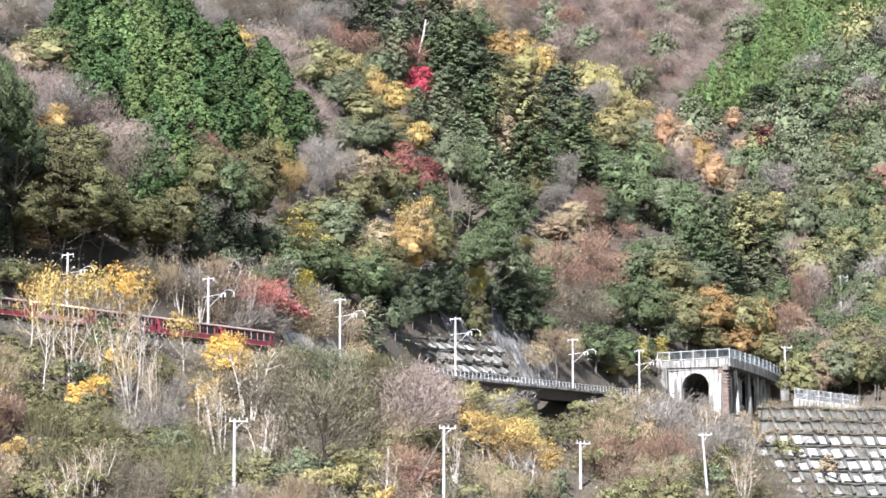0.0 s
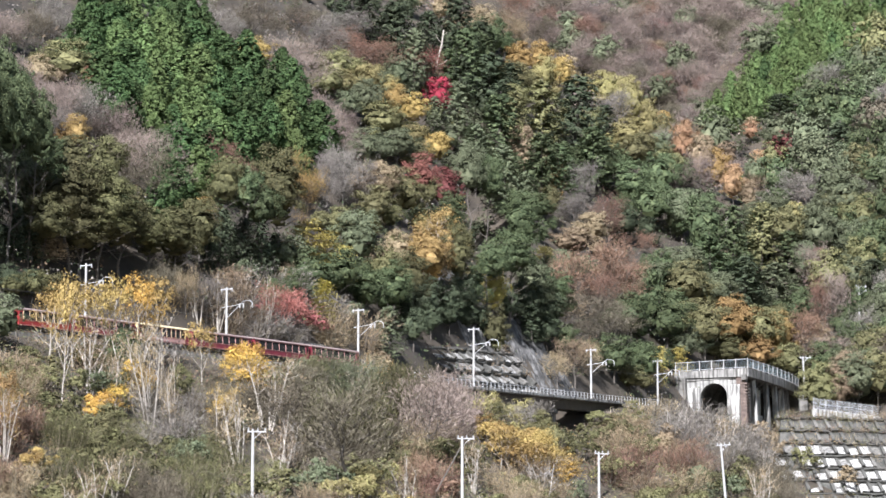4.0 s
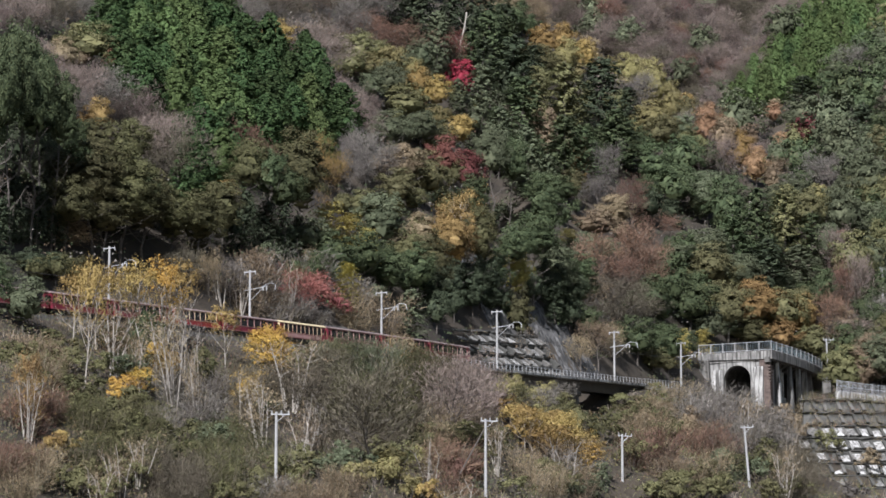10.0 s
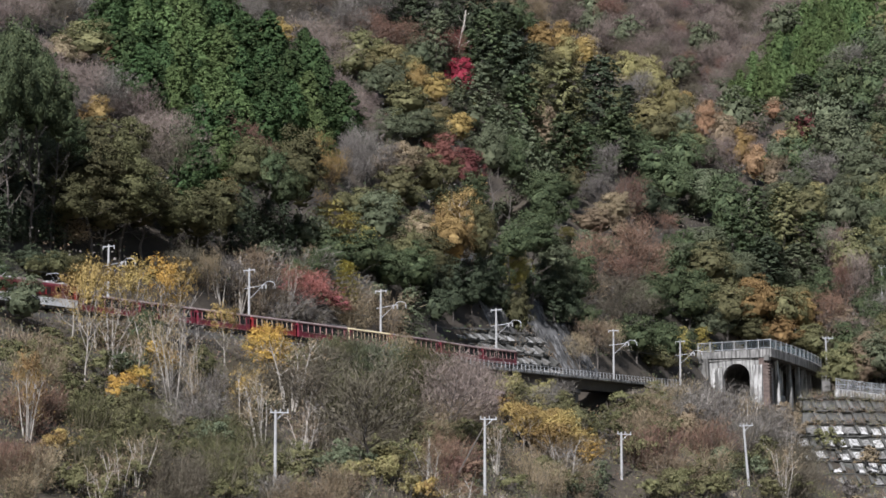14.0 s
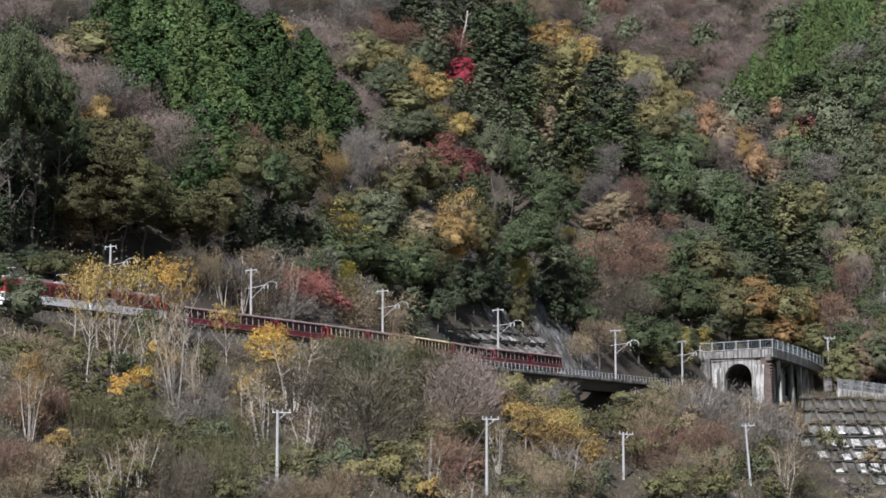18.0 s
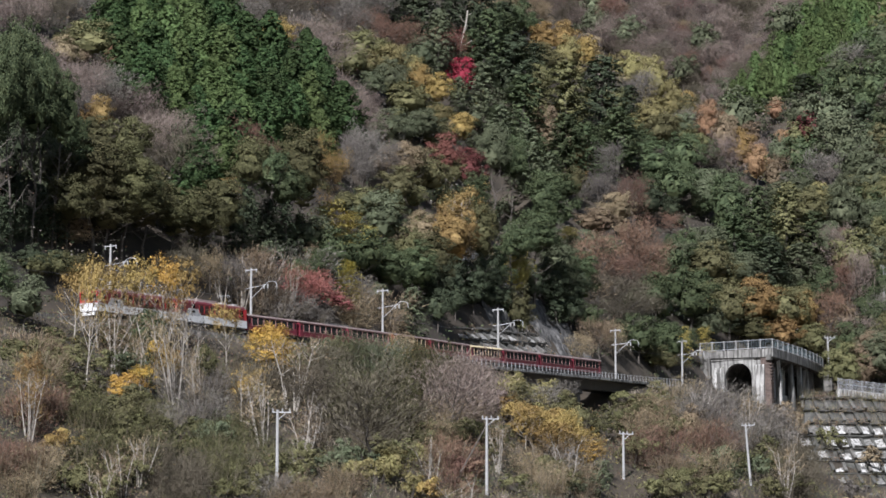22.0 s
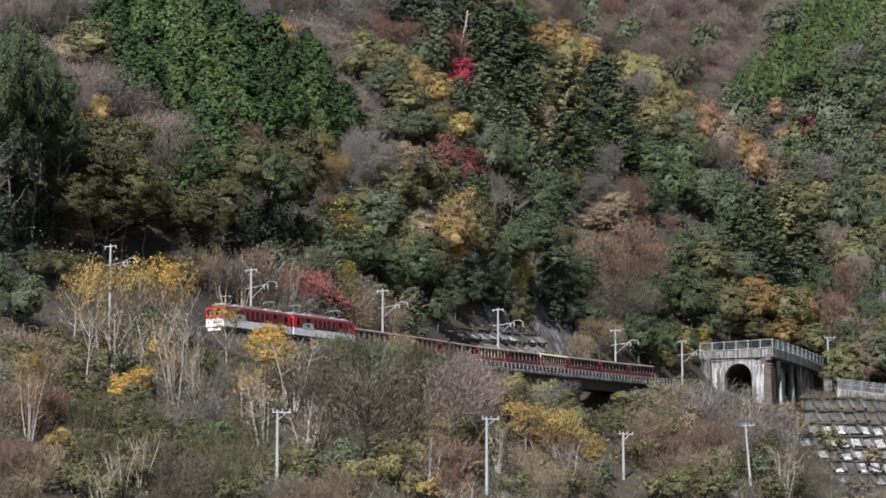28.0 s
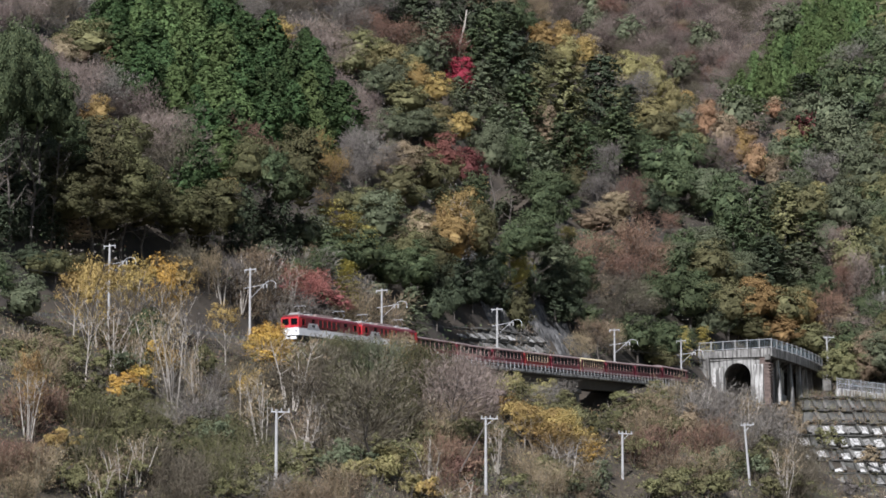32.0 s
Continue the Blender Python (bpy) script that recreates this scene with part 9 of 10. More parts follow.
plant("bare", 74.2, 980.0, 9.7, 8.1, "pink")
plant("bare", 80.2, 988.0, 6.5, 6.5, "brown")
plant("bare", 60.1, 969.0, 8.9, 7.4, "pink")
plant("bare", 45.7, 978.0, 10.0, 10.0, "pink")
plant("bare", 62.6, 996.0, 6.0, 6.0, "pink")
plant("bare", 77.4, 994.0, 9.6, 9.6, "pink")
plant("bare", 69.7, 880.0, 8.7, 8.7, "pink")
plant("bare", 68.5, 967.0, 11.3, 11.3, "pink")
plant("bare", 78.6, 898.0, 8.7, 8.7, "brown")
plant("bare", 68.6, 976.0, 6.9, 6.9, "brown")
plant("bare", 38.8, 995.0, 6.5, 6.0, "pink")
plant("bare", 64.7, 884.0, 6.2, 6.2, "pink")
plant("bare", 28.3, 993.0, 8.4, 8.4, "pink")
plant("bare", 43.8, 973.0, 9.3, 7.8, "pink")
plant("bare", 49.6, 996.0, 6.5, 6.1, "pink")
plant("bare", 63.2, 974.0, 9.7, 8.1, "pink")
plant("bare", 73.0, 991.0, 13.6, 11.3, "pink")
plant("bare", 72.6, 988.0, 8.1, 8.1, "pink")
plant("bare", 42.1, 978.0, 10.5, 8.8, "pink")
plant("bare", 58.7, 989.0, 7.5, 6.2, "pink")
plant("bare", 59.2, 875.0, 7.0, 7.0, "brown")
plant("bare", 56.0, 964.0, 7.7, 6.4, "pink")
plant("bare", 76.9, 984.0, 7.5, 7.5, "brown")
plant("bare", 50.3, 974.0, 8.5, 8.5, "pink")
plant("bare", 23.4, 998.0, 9.8, 9.8, "brown")
plant("bare", 82.6, 944.0, 8.8, 8.8, "brown")
plant("bare", 36.2, 990.0, 8.2, 8.2, "pink")
plant("bare", 44.6, 989.0, 8.0, 6.7, "pink")
plant("bare", 67.8, 981.0, 8.3, 8.3, "pink")
plant("bare", 92.5, 948.0, 8.0, 8.0, "pink")
plant("bare", 52.6, 983.0, 10.0, 8.3, "pink")
plant("bare", 46.6, 971.0, 8.6, 8.6, "brown")
plant("broadleaf", 80.3, 895.0, 12.1, 10.1, "sage")
plant("bare", 65.2, 964.0, 6.7, 6.4, "pink")
plant("bare", 41.7, 988.0, 5.8, 5.3, "pink")
plant("bare", 66.3, 870.0, 5.8, 5.6, "pink")
plant("bare", 74.6, 985.0, 9.8, 8.2, "pink")
plant("bare", 71.7, 877.0, 8.2, 8.2, "pink")
plant("bare", 80.9, 991.0, 9.1, 9.1, "brown")
plant("broadleaf", 81.6, 1001.0, 8.0, 6.7, "sage")
plant("bare", 57.4, 971.0, 6.2, 6.2, "pink")
plant("bare", 60.9, 986.0, 10.8, 9.0, "pink")
plant("bare", 71.2, 978.0, 8.0, 6.7, "pink")
plant("bare", 68.0, 868.0, 7.2, 7.2, "brown")
plant("bare", 29.6, 1000.0, 6.5, 6.5, "pink")
plant("bare", 75.0, 888.0, 8.2, 8.2, "pink")
plant("bare", 49.0, 970.0, 7.8, 6.5, "pink")
plant("bare", 74.9, 991.0, 10.3, 10.3, "pink")
plant("broadleaf", 87.7, 1002.0, 9.1, 7.6, "sage")
plant("bare", 68.0, 994.0, 7.6, 7.6, "pink")
plant("bare", 48.6, 982.0, 8.4, 7.0, "pink")
plant("bare", 55.5, 989.0, 11.3, 9.5, "pink")
plant("bare", 37.2, 984.0, 8.5, 8.2, "pink")
plant("bare", 33.3, 995.0, 10.5, 10.5, "brown")
plant("bare", 32.4, 986.0, 9.5, 9.5, "brown")
plant("bare", 78.6, 1000.0, 8.7, 8.7, "pink")
plant("bare", 40.7, 997.0, 8.1, 8.1, "brown")
plant("bare", 59.7, 975.0, 7.3, 6.1, "pink")
plant("bare", 58.4, 965.0, 8.0, 6.7, "pink")
plant("bare", 84.2, 936.0, 9.4, 9.4, "pink")
plant("bare", 60.8, 841.0, 6.9, 5.8, "pink")
plant("bare", 61.1, 999.0, 6.5, 6.5, "pink")
# gallery right
plant("broadleaf", 84.8, 652.0, 8.3, 7.0, "olive")
plant("broadleaf", 82.6, 641.0, 8.2, 6.8, "olive")
plant("bare", 78.0, 646.0, 6.3, 6.1, "brown")
plant("broadleaf", 72.9, 643.0, 10.6, 8.8, "tan")
plant("bare", 71.5, 655.0, 9.2, 9.2, "pink")
plant("broadleaf", 75.3, 657.0, 9.5, 7.9, "deep")
plant("broadleaf", 77.6, 650.0, 10.7, 9.0, "olive")
plant("broadleaf", 80.9, 647.0, 9.5, 7.9, "olive")
plant("broadleaf", 68.9, 652.0, 9.7, 8.1, "deep")
plant("broadleaf", 68.9, 659.0, 8.9, 7.4, "tan")
plant("broadleaf", 80.2, 654.0, 10.1, 8.4, "deep")
plant("broadleaf", 84.0, 642.0, 9.7, 8.1, "olive")
plant("bare", 79.8, 641.0, 9.8, 9.8, "brown")
# line side bushes
plant("bush", -18.2, 493.0, 3.9, 3.3, "tan")
plant("shrub", -8.8, 504.0, 2.9, 4.2, "sage")
plant("bush", -16.8, 490.0, 5.3, 5.3, "grey")
plant("shrub", -20.0, 491.0, 3.3, 4.5, "sage")
plant("bush", -7.1, 501.0, 5.9, 6.3, "tan")
plant("shrub", -15.2, 497.0, 3.7, 5.4, "sage")
plant("bush", -13.7, 496.0, 4.0, 4.5, "grey")
plant("shrub", -22.7, 483.0, 3.0, 5.5, "sage")
plant("bush", -20.6, 470.0, 5.5, 5.6, "grey")
# under bridge
plant("shrub", 52.8, 521.0, 4.7, 6.0, "olive")
plant("shrub", 59.6, 535.0, 3.8, 5.1, "tan")
plant("shrub", 57.1, 532.0, 4.8, 7.1, "tan")
# lower slope
plant("sapling", -34.8, 409.0, 7.4, 5.0, "tan")
plant("sapling", -1.6, 410.0, 6.8, 3.8, "tan")
plant("sapling", -30.0, 361.0, 5.5, 3.0, "tan")
plant("sapling", -14.8, 405.0, 6.5, 4.2, "tan")
plant("sapling", -31.6, 358.0, 5.2, 3.1, "tan")
plant("sapling", -17.0, 429.0, 8.9, 6.3, "tan")
plant("sapling", -31.1, 414.0, 8.4, 4.6, "tan")
plant("sapling", -18.7, 407.0, 8.2, 5.0, "tan")
plant("sapling", 1.5, 398.0, 7.8, 5.4, "tan")
plant("sapling", -28.6, 365.0, 5.3, 2.8, "tan")
# tall firs out of view on the left, added to shade the ravine
plant("fir", -66.2, 408.9, 16.6, 7.2, "dark")
plant("fir", -56.0, 424.0, 15.0, 7.0, "dark")
plant("fir", -55.0, 430.5, 15.5, 7.0, "dark")
plant("fir", -57.5, 437.0, 16.0, 7.5, "dark")
plant("fir", -59.0, 443.0, 16.5, 7.2, "dark")
plant("fir", -55.5, 417.5, 14.5, 6.6, "dark")
plant("fir", -60.5, 430.0, 16.0, 7.0, "dark")
plant("fir", -61.5, 449.0, 15.0, 7.0, "dark")
plant("fir", -67.8, 411.3, 17.2, 6.6, "dark")
plant("fir", -72.3, 412.0, 16.2, 6.4, "dark")
plant("fir", -75.5, 414.1, 19.1, 6.6, "dark")
plant("fir", -80.6, 417.2, 18.0, 7.0, "dark")
plant("fir", -83.2, 420.5, 16.9, 6.4, "dark")
plant("fir", -62.7, 411.1, 17.0, 6.6, "dark")
plant("fir", -66.0, 414.7, 18.0, 6.3, "dark")
plant("fir", -69.8, 415.6, 15.5, 6.5, "dark")
plant("fir", -74.1, 419.0, 19.3, 6.1, "dark")
plant("fir", -77.8, 422.5, 19.9, 6.2, "dark")
plant("fir", -82.4, 423.6, 18.7, 6.5, "dark")
plant("fir", -60.1, 416.0, 17.2, 6.8, "dark")
plant("fir", -64.4, 418.8, 16.2, 6.9, "dark")
plant("fir", -68.2, 419.7, 17.3, 6.2, "dark")
plant("fir", -70.8, 421.6, 16.9, 6.6, "dark")
plant("fir", -74.8, 424.6, 18.6, 6.5, "dark")
plant("fir", -81.1, 427.7, 18.0, 7.0, "dark")
plant("fir", -57.9, 419.5, 15.8, 6.3, "dark")
plant("fir", -61.5, 421.1, 17.4, 7.5, "dark")
plant("fir", -64.8, 424.1, 16.5, 7.2, "dark")
plant("fir", -69.1, 427.2, 16.3, 6.7, "dark")
plant("fir", -74.0, 427.8, 19.5, 6.3, "dark")
plant("fir", -78.4, 431.1, 19.7, 6.9, "dark")


# ---- undergrowth: uncountable brush, leaf and grass between the trees ----
def sprinkle(name, material, count, seed, keep, per, spread, lift, size, label, category, blades=False, wide=0.13, y0=340.0, y1=1050.0):
    """Leaf plates or blades in small clumps on the ground, wherever keep() says so; joined as one."""
    g = np.random.default_rng(seed)
    y = y0 + (y1 - y0) * g.uniform(0, 1, count) ** 1.15
    x = g.uniform(-wide, wide, count) * y
    n, zt, s = from_track(x, y)
    ok = keep(x, y, n, s) & ~((np.abs(n) < 2.9) & (s > -190) & (s < 222))
    x, y = x[ok], y[ok]
    z = land(x, y)
    c = np.repeat(np.stack([x, y, z], 1), per, 0)
    off = g.normal(size=c.shape) * np.array([spread, spread, 0])
    c = c + off
    c[:, 2] = c[:, 2] + np.abs(g.normal(size=len(c))) * lift
    if blades:
        d = unit(g.normal(size=c.shape) * 0.38 + np.array([0, 0, 1.0]))
        q = needles(c - np.array([0, 0, lift]), d, size, size * 0.05, g)
    else:
        q = leaves_at(c, unit(g.normal(size=c.shape) * 0.7 + np.array([0.2, -0.5, 0.7])), size, g)
    me = mesh_from(name, q, plate_faces(len(q) // 3), [material])
    return tagged(new(name, me), label, category, kind="stuff")


patch = lambda x, y, k: value_noise(x / 14 + k, y / 14 + 2 * k)
above = lambda n, y: (n > np.where(y < 495, 7.0, 3.5)) | (y > 640)
for tone, count, k in (("deep", 2600, 3), ("olive", 2200, 7), ("tan", 2000, 11), ("grey", 2400, 15), ("sage", 1600, 19), ("rust", 700, 23)):
    sprinkle("undergrowth_" + tone, LEAF[tone], count, 21 + k, lambda x, y, n, s: above(n, y) & (patch(x, y, k) > -0.15) & ~((s > 40) & (s < 135) & (n < 24)), 26, 1.2, 0.8, 0.25, WORDS[tone] + " undergrowth between the hillside trees", "undergrowth")
sprinkle("undergrowth", LEAF["deep"], 3600, 26, lambda x, y, n, s: above(n, y), 22, 1.5, 0.6, 0.27, "deep green ground cover under the trees", "undergrowth")
sprinkle("leaf_brush", LEAF["grey"], 2600, 28, lambda x, y, n, s: above(n, y) & ~((s > 40) & (s < 135) & (n < 24)), 22, 1.5, 0.5, 0.27, "greyish brown brush under the trees", "undergrowth")
sprinkle("far_undergrowth", LEAF["pink"], 2200, 25, lambda x, y, n, s: y > 700, 16, 1.4, 1.2, 0.5, "pinkish brown brush on the far slope", "undergrowth", y0=680)
sprinkle("young_plantation", LEAF["grass_green"], 6000, 27, lambda x, y, n, s: (y > 780) & (x > y * (0.0718 + 0.882 * ((land(x, y) - 2) / y - 0.2058))) & ((land(x, y) - 2) / y > 0.2050 + 0.49 * (x / y - 0.0718)), 9, 0.5, 1.6, 0.6, "bright green young conifers covering the far hill", "plantation", y0=770, y1=1000)
sprinkle("creeper", LEAF["tan"], 1500, 51, lambda x, y, n, s: (n > 3.5) & (n < 24) & (s > 88) & (s < 128) & (patch(x, y, 8) > -0.5), 9, 0.5, 0.25, 0.22, "dry brown creeper on the rock slope", "creeper", y0=530, y1=600)
low = lambda n, y: (n < -2.9) & (y < 660)
for name, mat, count, k, edge, long, words in (("dry_grass", STRAW, 3800, 4, -0.1, 0.7, "dry straw-coloured grass on the slope"), ("dry_brush", TWIG, 5500, 5, -0.9, 1.1, "dry brown brush on the slope"),
                                               ("pale_brush", PALE_TWIG, 2600, 9, 0.0, 1.2, "pale dry stalks on the slope")):
    sprinkle(name, mat, count, 30 + k, lambda x, y, n, s: low(n, y) & (patch(x, y, k) > edge), 12, 0.55, 0.12, long, words, "brush", True, y1=660)
for tone, count, k, edge in (("olive", 12000, 12, -0.7), ("sage", 6500, 20, -0.5), ("lime", 2600, 33, 0.1), ("rust", 1500, 26, 0.2), ("gold", 1400, 31, 0.35), ("tan", 5600, 37, -0.5), ("deep", 1600, 41, 0.2)):
    sprinkle("low_weeds_" + tone, LEAF[tone], count, 40 + k, lambda x, y, n, s: low(n, y) & (patch(x, y, k) > edge), 16, 0.6, 0.65, 0.17, WORDS[tone] + " weeds and bramble on the slope", "weeds", y1=660)


def filling_wood(tone, count, seed, keep, tall=(4.5, 7.5)):
    """Crowded lesser trees between the others, joined."""
    g = np.random.default_rng(seed)
    shapes = [np.array([v.co for v in SPECIES["far_broadleaf"][k][1].vertices]) for k in range(VARIANTS)]
    y = 430 + 560 * g.uniform(0, 1, count * 6) ** 1.1
    x = g.uniform(-0.128, 0.128, len(y)) * y
    n, zt, s = from_track(x, y)
    ok = keep(x, y, n, s) & ((n > np.where(y < 495, 22.0, 7.0)) | (y > 665)) & (patch(x, y, seed) > -0.1)
    # leave the grid walls and the portal clear
    ok &= ~((np.abs(s - 85) < 40) & (n < 24) & (y < 600)) & ~((np.hypot(x - 60, y - 635) < 26))
    x, y = x[ok][:count], y[ok][:count]
    z = land(x, y)
    out, turned = [], []
    for k in range(len(x)):
        h = g.uniform(*tall) * (1.0 if y[k] < 720 else 0.75)
        w = h / 10 * g.uniform(0.85, 1.25)
        a = g.uniform(0, math.tau)
        p = shapes[k % VARIANTS]
        out.append(np.stack([w * (p[:, 0] * math.cos(a) - p[:, 1] * math.sin(a)) + x[k], w * (p[:, 0] * math.sin(a) + p[:, 1] * math.cos(a)) + y[k], p[:, 2] * h / 10 + z[k] - 0.3], 1))
        turned.append(soft_normals(out[-1], (x[k], y[k], z[k] + 0.4 * h)))
    q = np.concatenate(out)
    me = mesh_from("filling_wood", q, plate_faces(len(q) // 3), [LEAF[tone]], smooth=True)
    me.normals_split_custom_set_from_vertices(np.concatenate(turned).tolist())
    return tagged(new("filling_wood_" + tone, me), WORDS[tone] + " crowded young trees filling the hillside", "woodland", kind="stuff")




def under_wood(seed, spacing, low, high):
    """Lesser trees that crowd between the others and take after the nearest one, save under tall trees, joined tone by
    tone.
    """
    g = np.random.default_rng(seed)
    shapes = {}
    for k in range(3):
        q = broad_crown(g, 10, 3.6, 34, 22, 0.42, low=0.02)
        shapes[False, k] = (q, soft_normals(q, (0, 0, 4.0)))
        ends = g.normal(size=(60, 3)) * np.array([1.5, 1.5, 2.0]) + np.array([0, 0, 5.5])
        q = twig_haze(g, ends, 9, 3.0, 700, 0.8, 0.11, 0.7)
        shapes[True, k] = (q, np.repeat(unit(g.normal(size=(len(q) // 3, 3)) + np.array([0, -0.3, 0.8])), 3, 0))
    gx, gy = np.meshgrid(np.arange(-0.128, 0.129, spacing / 560), np.arange(425, 745, spacing))
    y = (gy + g.uniform(-0.45, 0.45, gy.shape) * spacing).ravel()
    x = gx.ravel() * y + g.uniform(-0.45, 0.45, len(y)) * spacing
    n, zt, s = from_track(x, y)
    ok = (n > np.where(y < 495, 10.0, 8.0)) & ~((s > 40) & (s < 132) & (n < 17)) & (np.hypot(x - 60, y - 635) > 26) & (x < 0.112 * y)
    x, y = x[ok], y[ok]
    z = land(x, y)
    trees = np.array([(p[0], p[1]) for p in wood])
    bins = {}
    for k in range(len(x)):
        near = wood[int(np.argmin((trees[:, 0] - x[k]) ** 2 + 0.4 * (trees[:, 1] - y[k]) ** 2))]
        if near[5] and g.uniform() < 0.35:
            continue
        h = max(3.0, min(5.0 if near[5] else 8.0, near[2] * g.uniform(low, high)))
        # dark green below tall trees stands in for the shade of their crowns
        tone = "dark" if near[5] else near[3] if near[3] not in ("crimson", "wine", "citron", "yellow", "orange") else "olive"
        q, nn = shapes[near[4], k % 3]
        a, w = g.uniform(0, math.tau), h / 10 * g.uniform(0.9, 1.3)
        c, sn = math.cos(a), math.sin(a)
        turn = lambda p, u, v: np.stack([u * (p[:, 0] * c - p[:, 1] * sn), u * (p[:, 0] * sn + p[:, 1] * c), v * p[:, 2]], 1)
        bins.setdefault(tone, []).append((turn(q, w, h / 10) + np.array([x[k], y[k], z[k] - 0.3]), turn(nn, 1, 1)))
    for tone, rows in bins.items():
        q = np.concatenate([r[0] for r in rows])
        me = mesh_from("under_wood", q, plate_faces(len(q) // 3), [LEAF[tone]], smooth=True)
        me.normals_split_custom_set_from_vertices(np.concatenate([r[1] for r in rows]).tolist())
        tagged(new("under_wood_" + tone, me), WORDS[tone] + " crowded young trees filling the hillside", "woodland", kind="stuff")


under_wood(71, 5.4, 0.4, 0.65)
beyond = lambda x, y, n, s: (y > 690) | (x > 0.11 * y)
filling_wood("sage", 40, 61, beyond)
filling_wood("olive", 30, 62, beyond)
filling_wood("grey", 40, 64, beyond)
filling_wood("tan", 30, 65, beyond)
filling_wood("pink", 60, 66, lambda x, y, n, s: y > 690)
for x, y, size, seed in ((13.5, 528.0, 1.2, 4), (16.0, 531.5, 1.5, 5)):
    rock(x, y, size, seed)
snag(2.2, 666.7, 12.1, 9, "dead bleached tree trunk standing among firs")
snag(53.7, 675.2, 8.5, 3, "dead pale trunk standing in the wood")


# ---- the train ----
def bogie(parent, x, name="bogie"):
    bm = bmesh.new()
    box(bm, x - 1.05, x + 1.05, -0.72, -0.62, 0.28, 0.52, 0.02)
    box(bm, x - 1.05, x + 1.05, 0.62, 0.72, 0.28, 0.52, 0.02)
    box(bm, x - 0.2, x + 0.2, -0.7, 0.7, 0.30, 0.56, 0.02)
    b = part(name, bm, UNDER, parent)
    for dx in (-0.72, 0.72):
        for y in (-0.6, 0.52):
            w = part("wheel", tube(bmesh.new(), (x + dx, y, 0.31), (x + dx, y + 0.08, 0.31), 0.31, 0.31, 14), UNDER, b)
    return b


def window_row(parent, x0, x1, count, y, z0, z1, frame_mat, gap=0.16, pane_mat=GLASS, t=0.05):
    """Glass panes, or black sheets painted as shaded openings, with raised frames along one side."""
    w = (x1 - x0) / count
    out = 1 if y > 0 else -1
    for k in range(count):
        a, b = x0 + k * w + gap / 2, x0 + (k + 1) * w - gap / 2
        bm = bmesh.new()
        for lim in ((a - t, b + t, z1, z1 + t), (a - t, b + t, z0 - t, z0), (a - t, a, z0, z1), (b, b + t, z0, z1)):
            box(bm, lim[0], lim[1], y, y + out * 0.03, lim[2], lim[3])
        f = part("window_frame", bm, frame_mat, parent)
        bm = bmesh.new()
        box(bm, a, b, y - 0.005, y + out * 0.008, z0, z1)
        part("pane", bm, pane_mat, f)


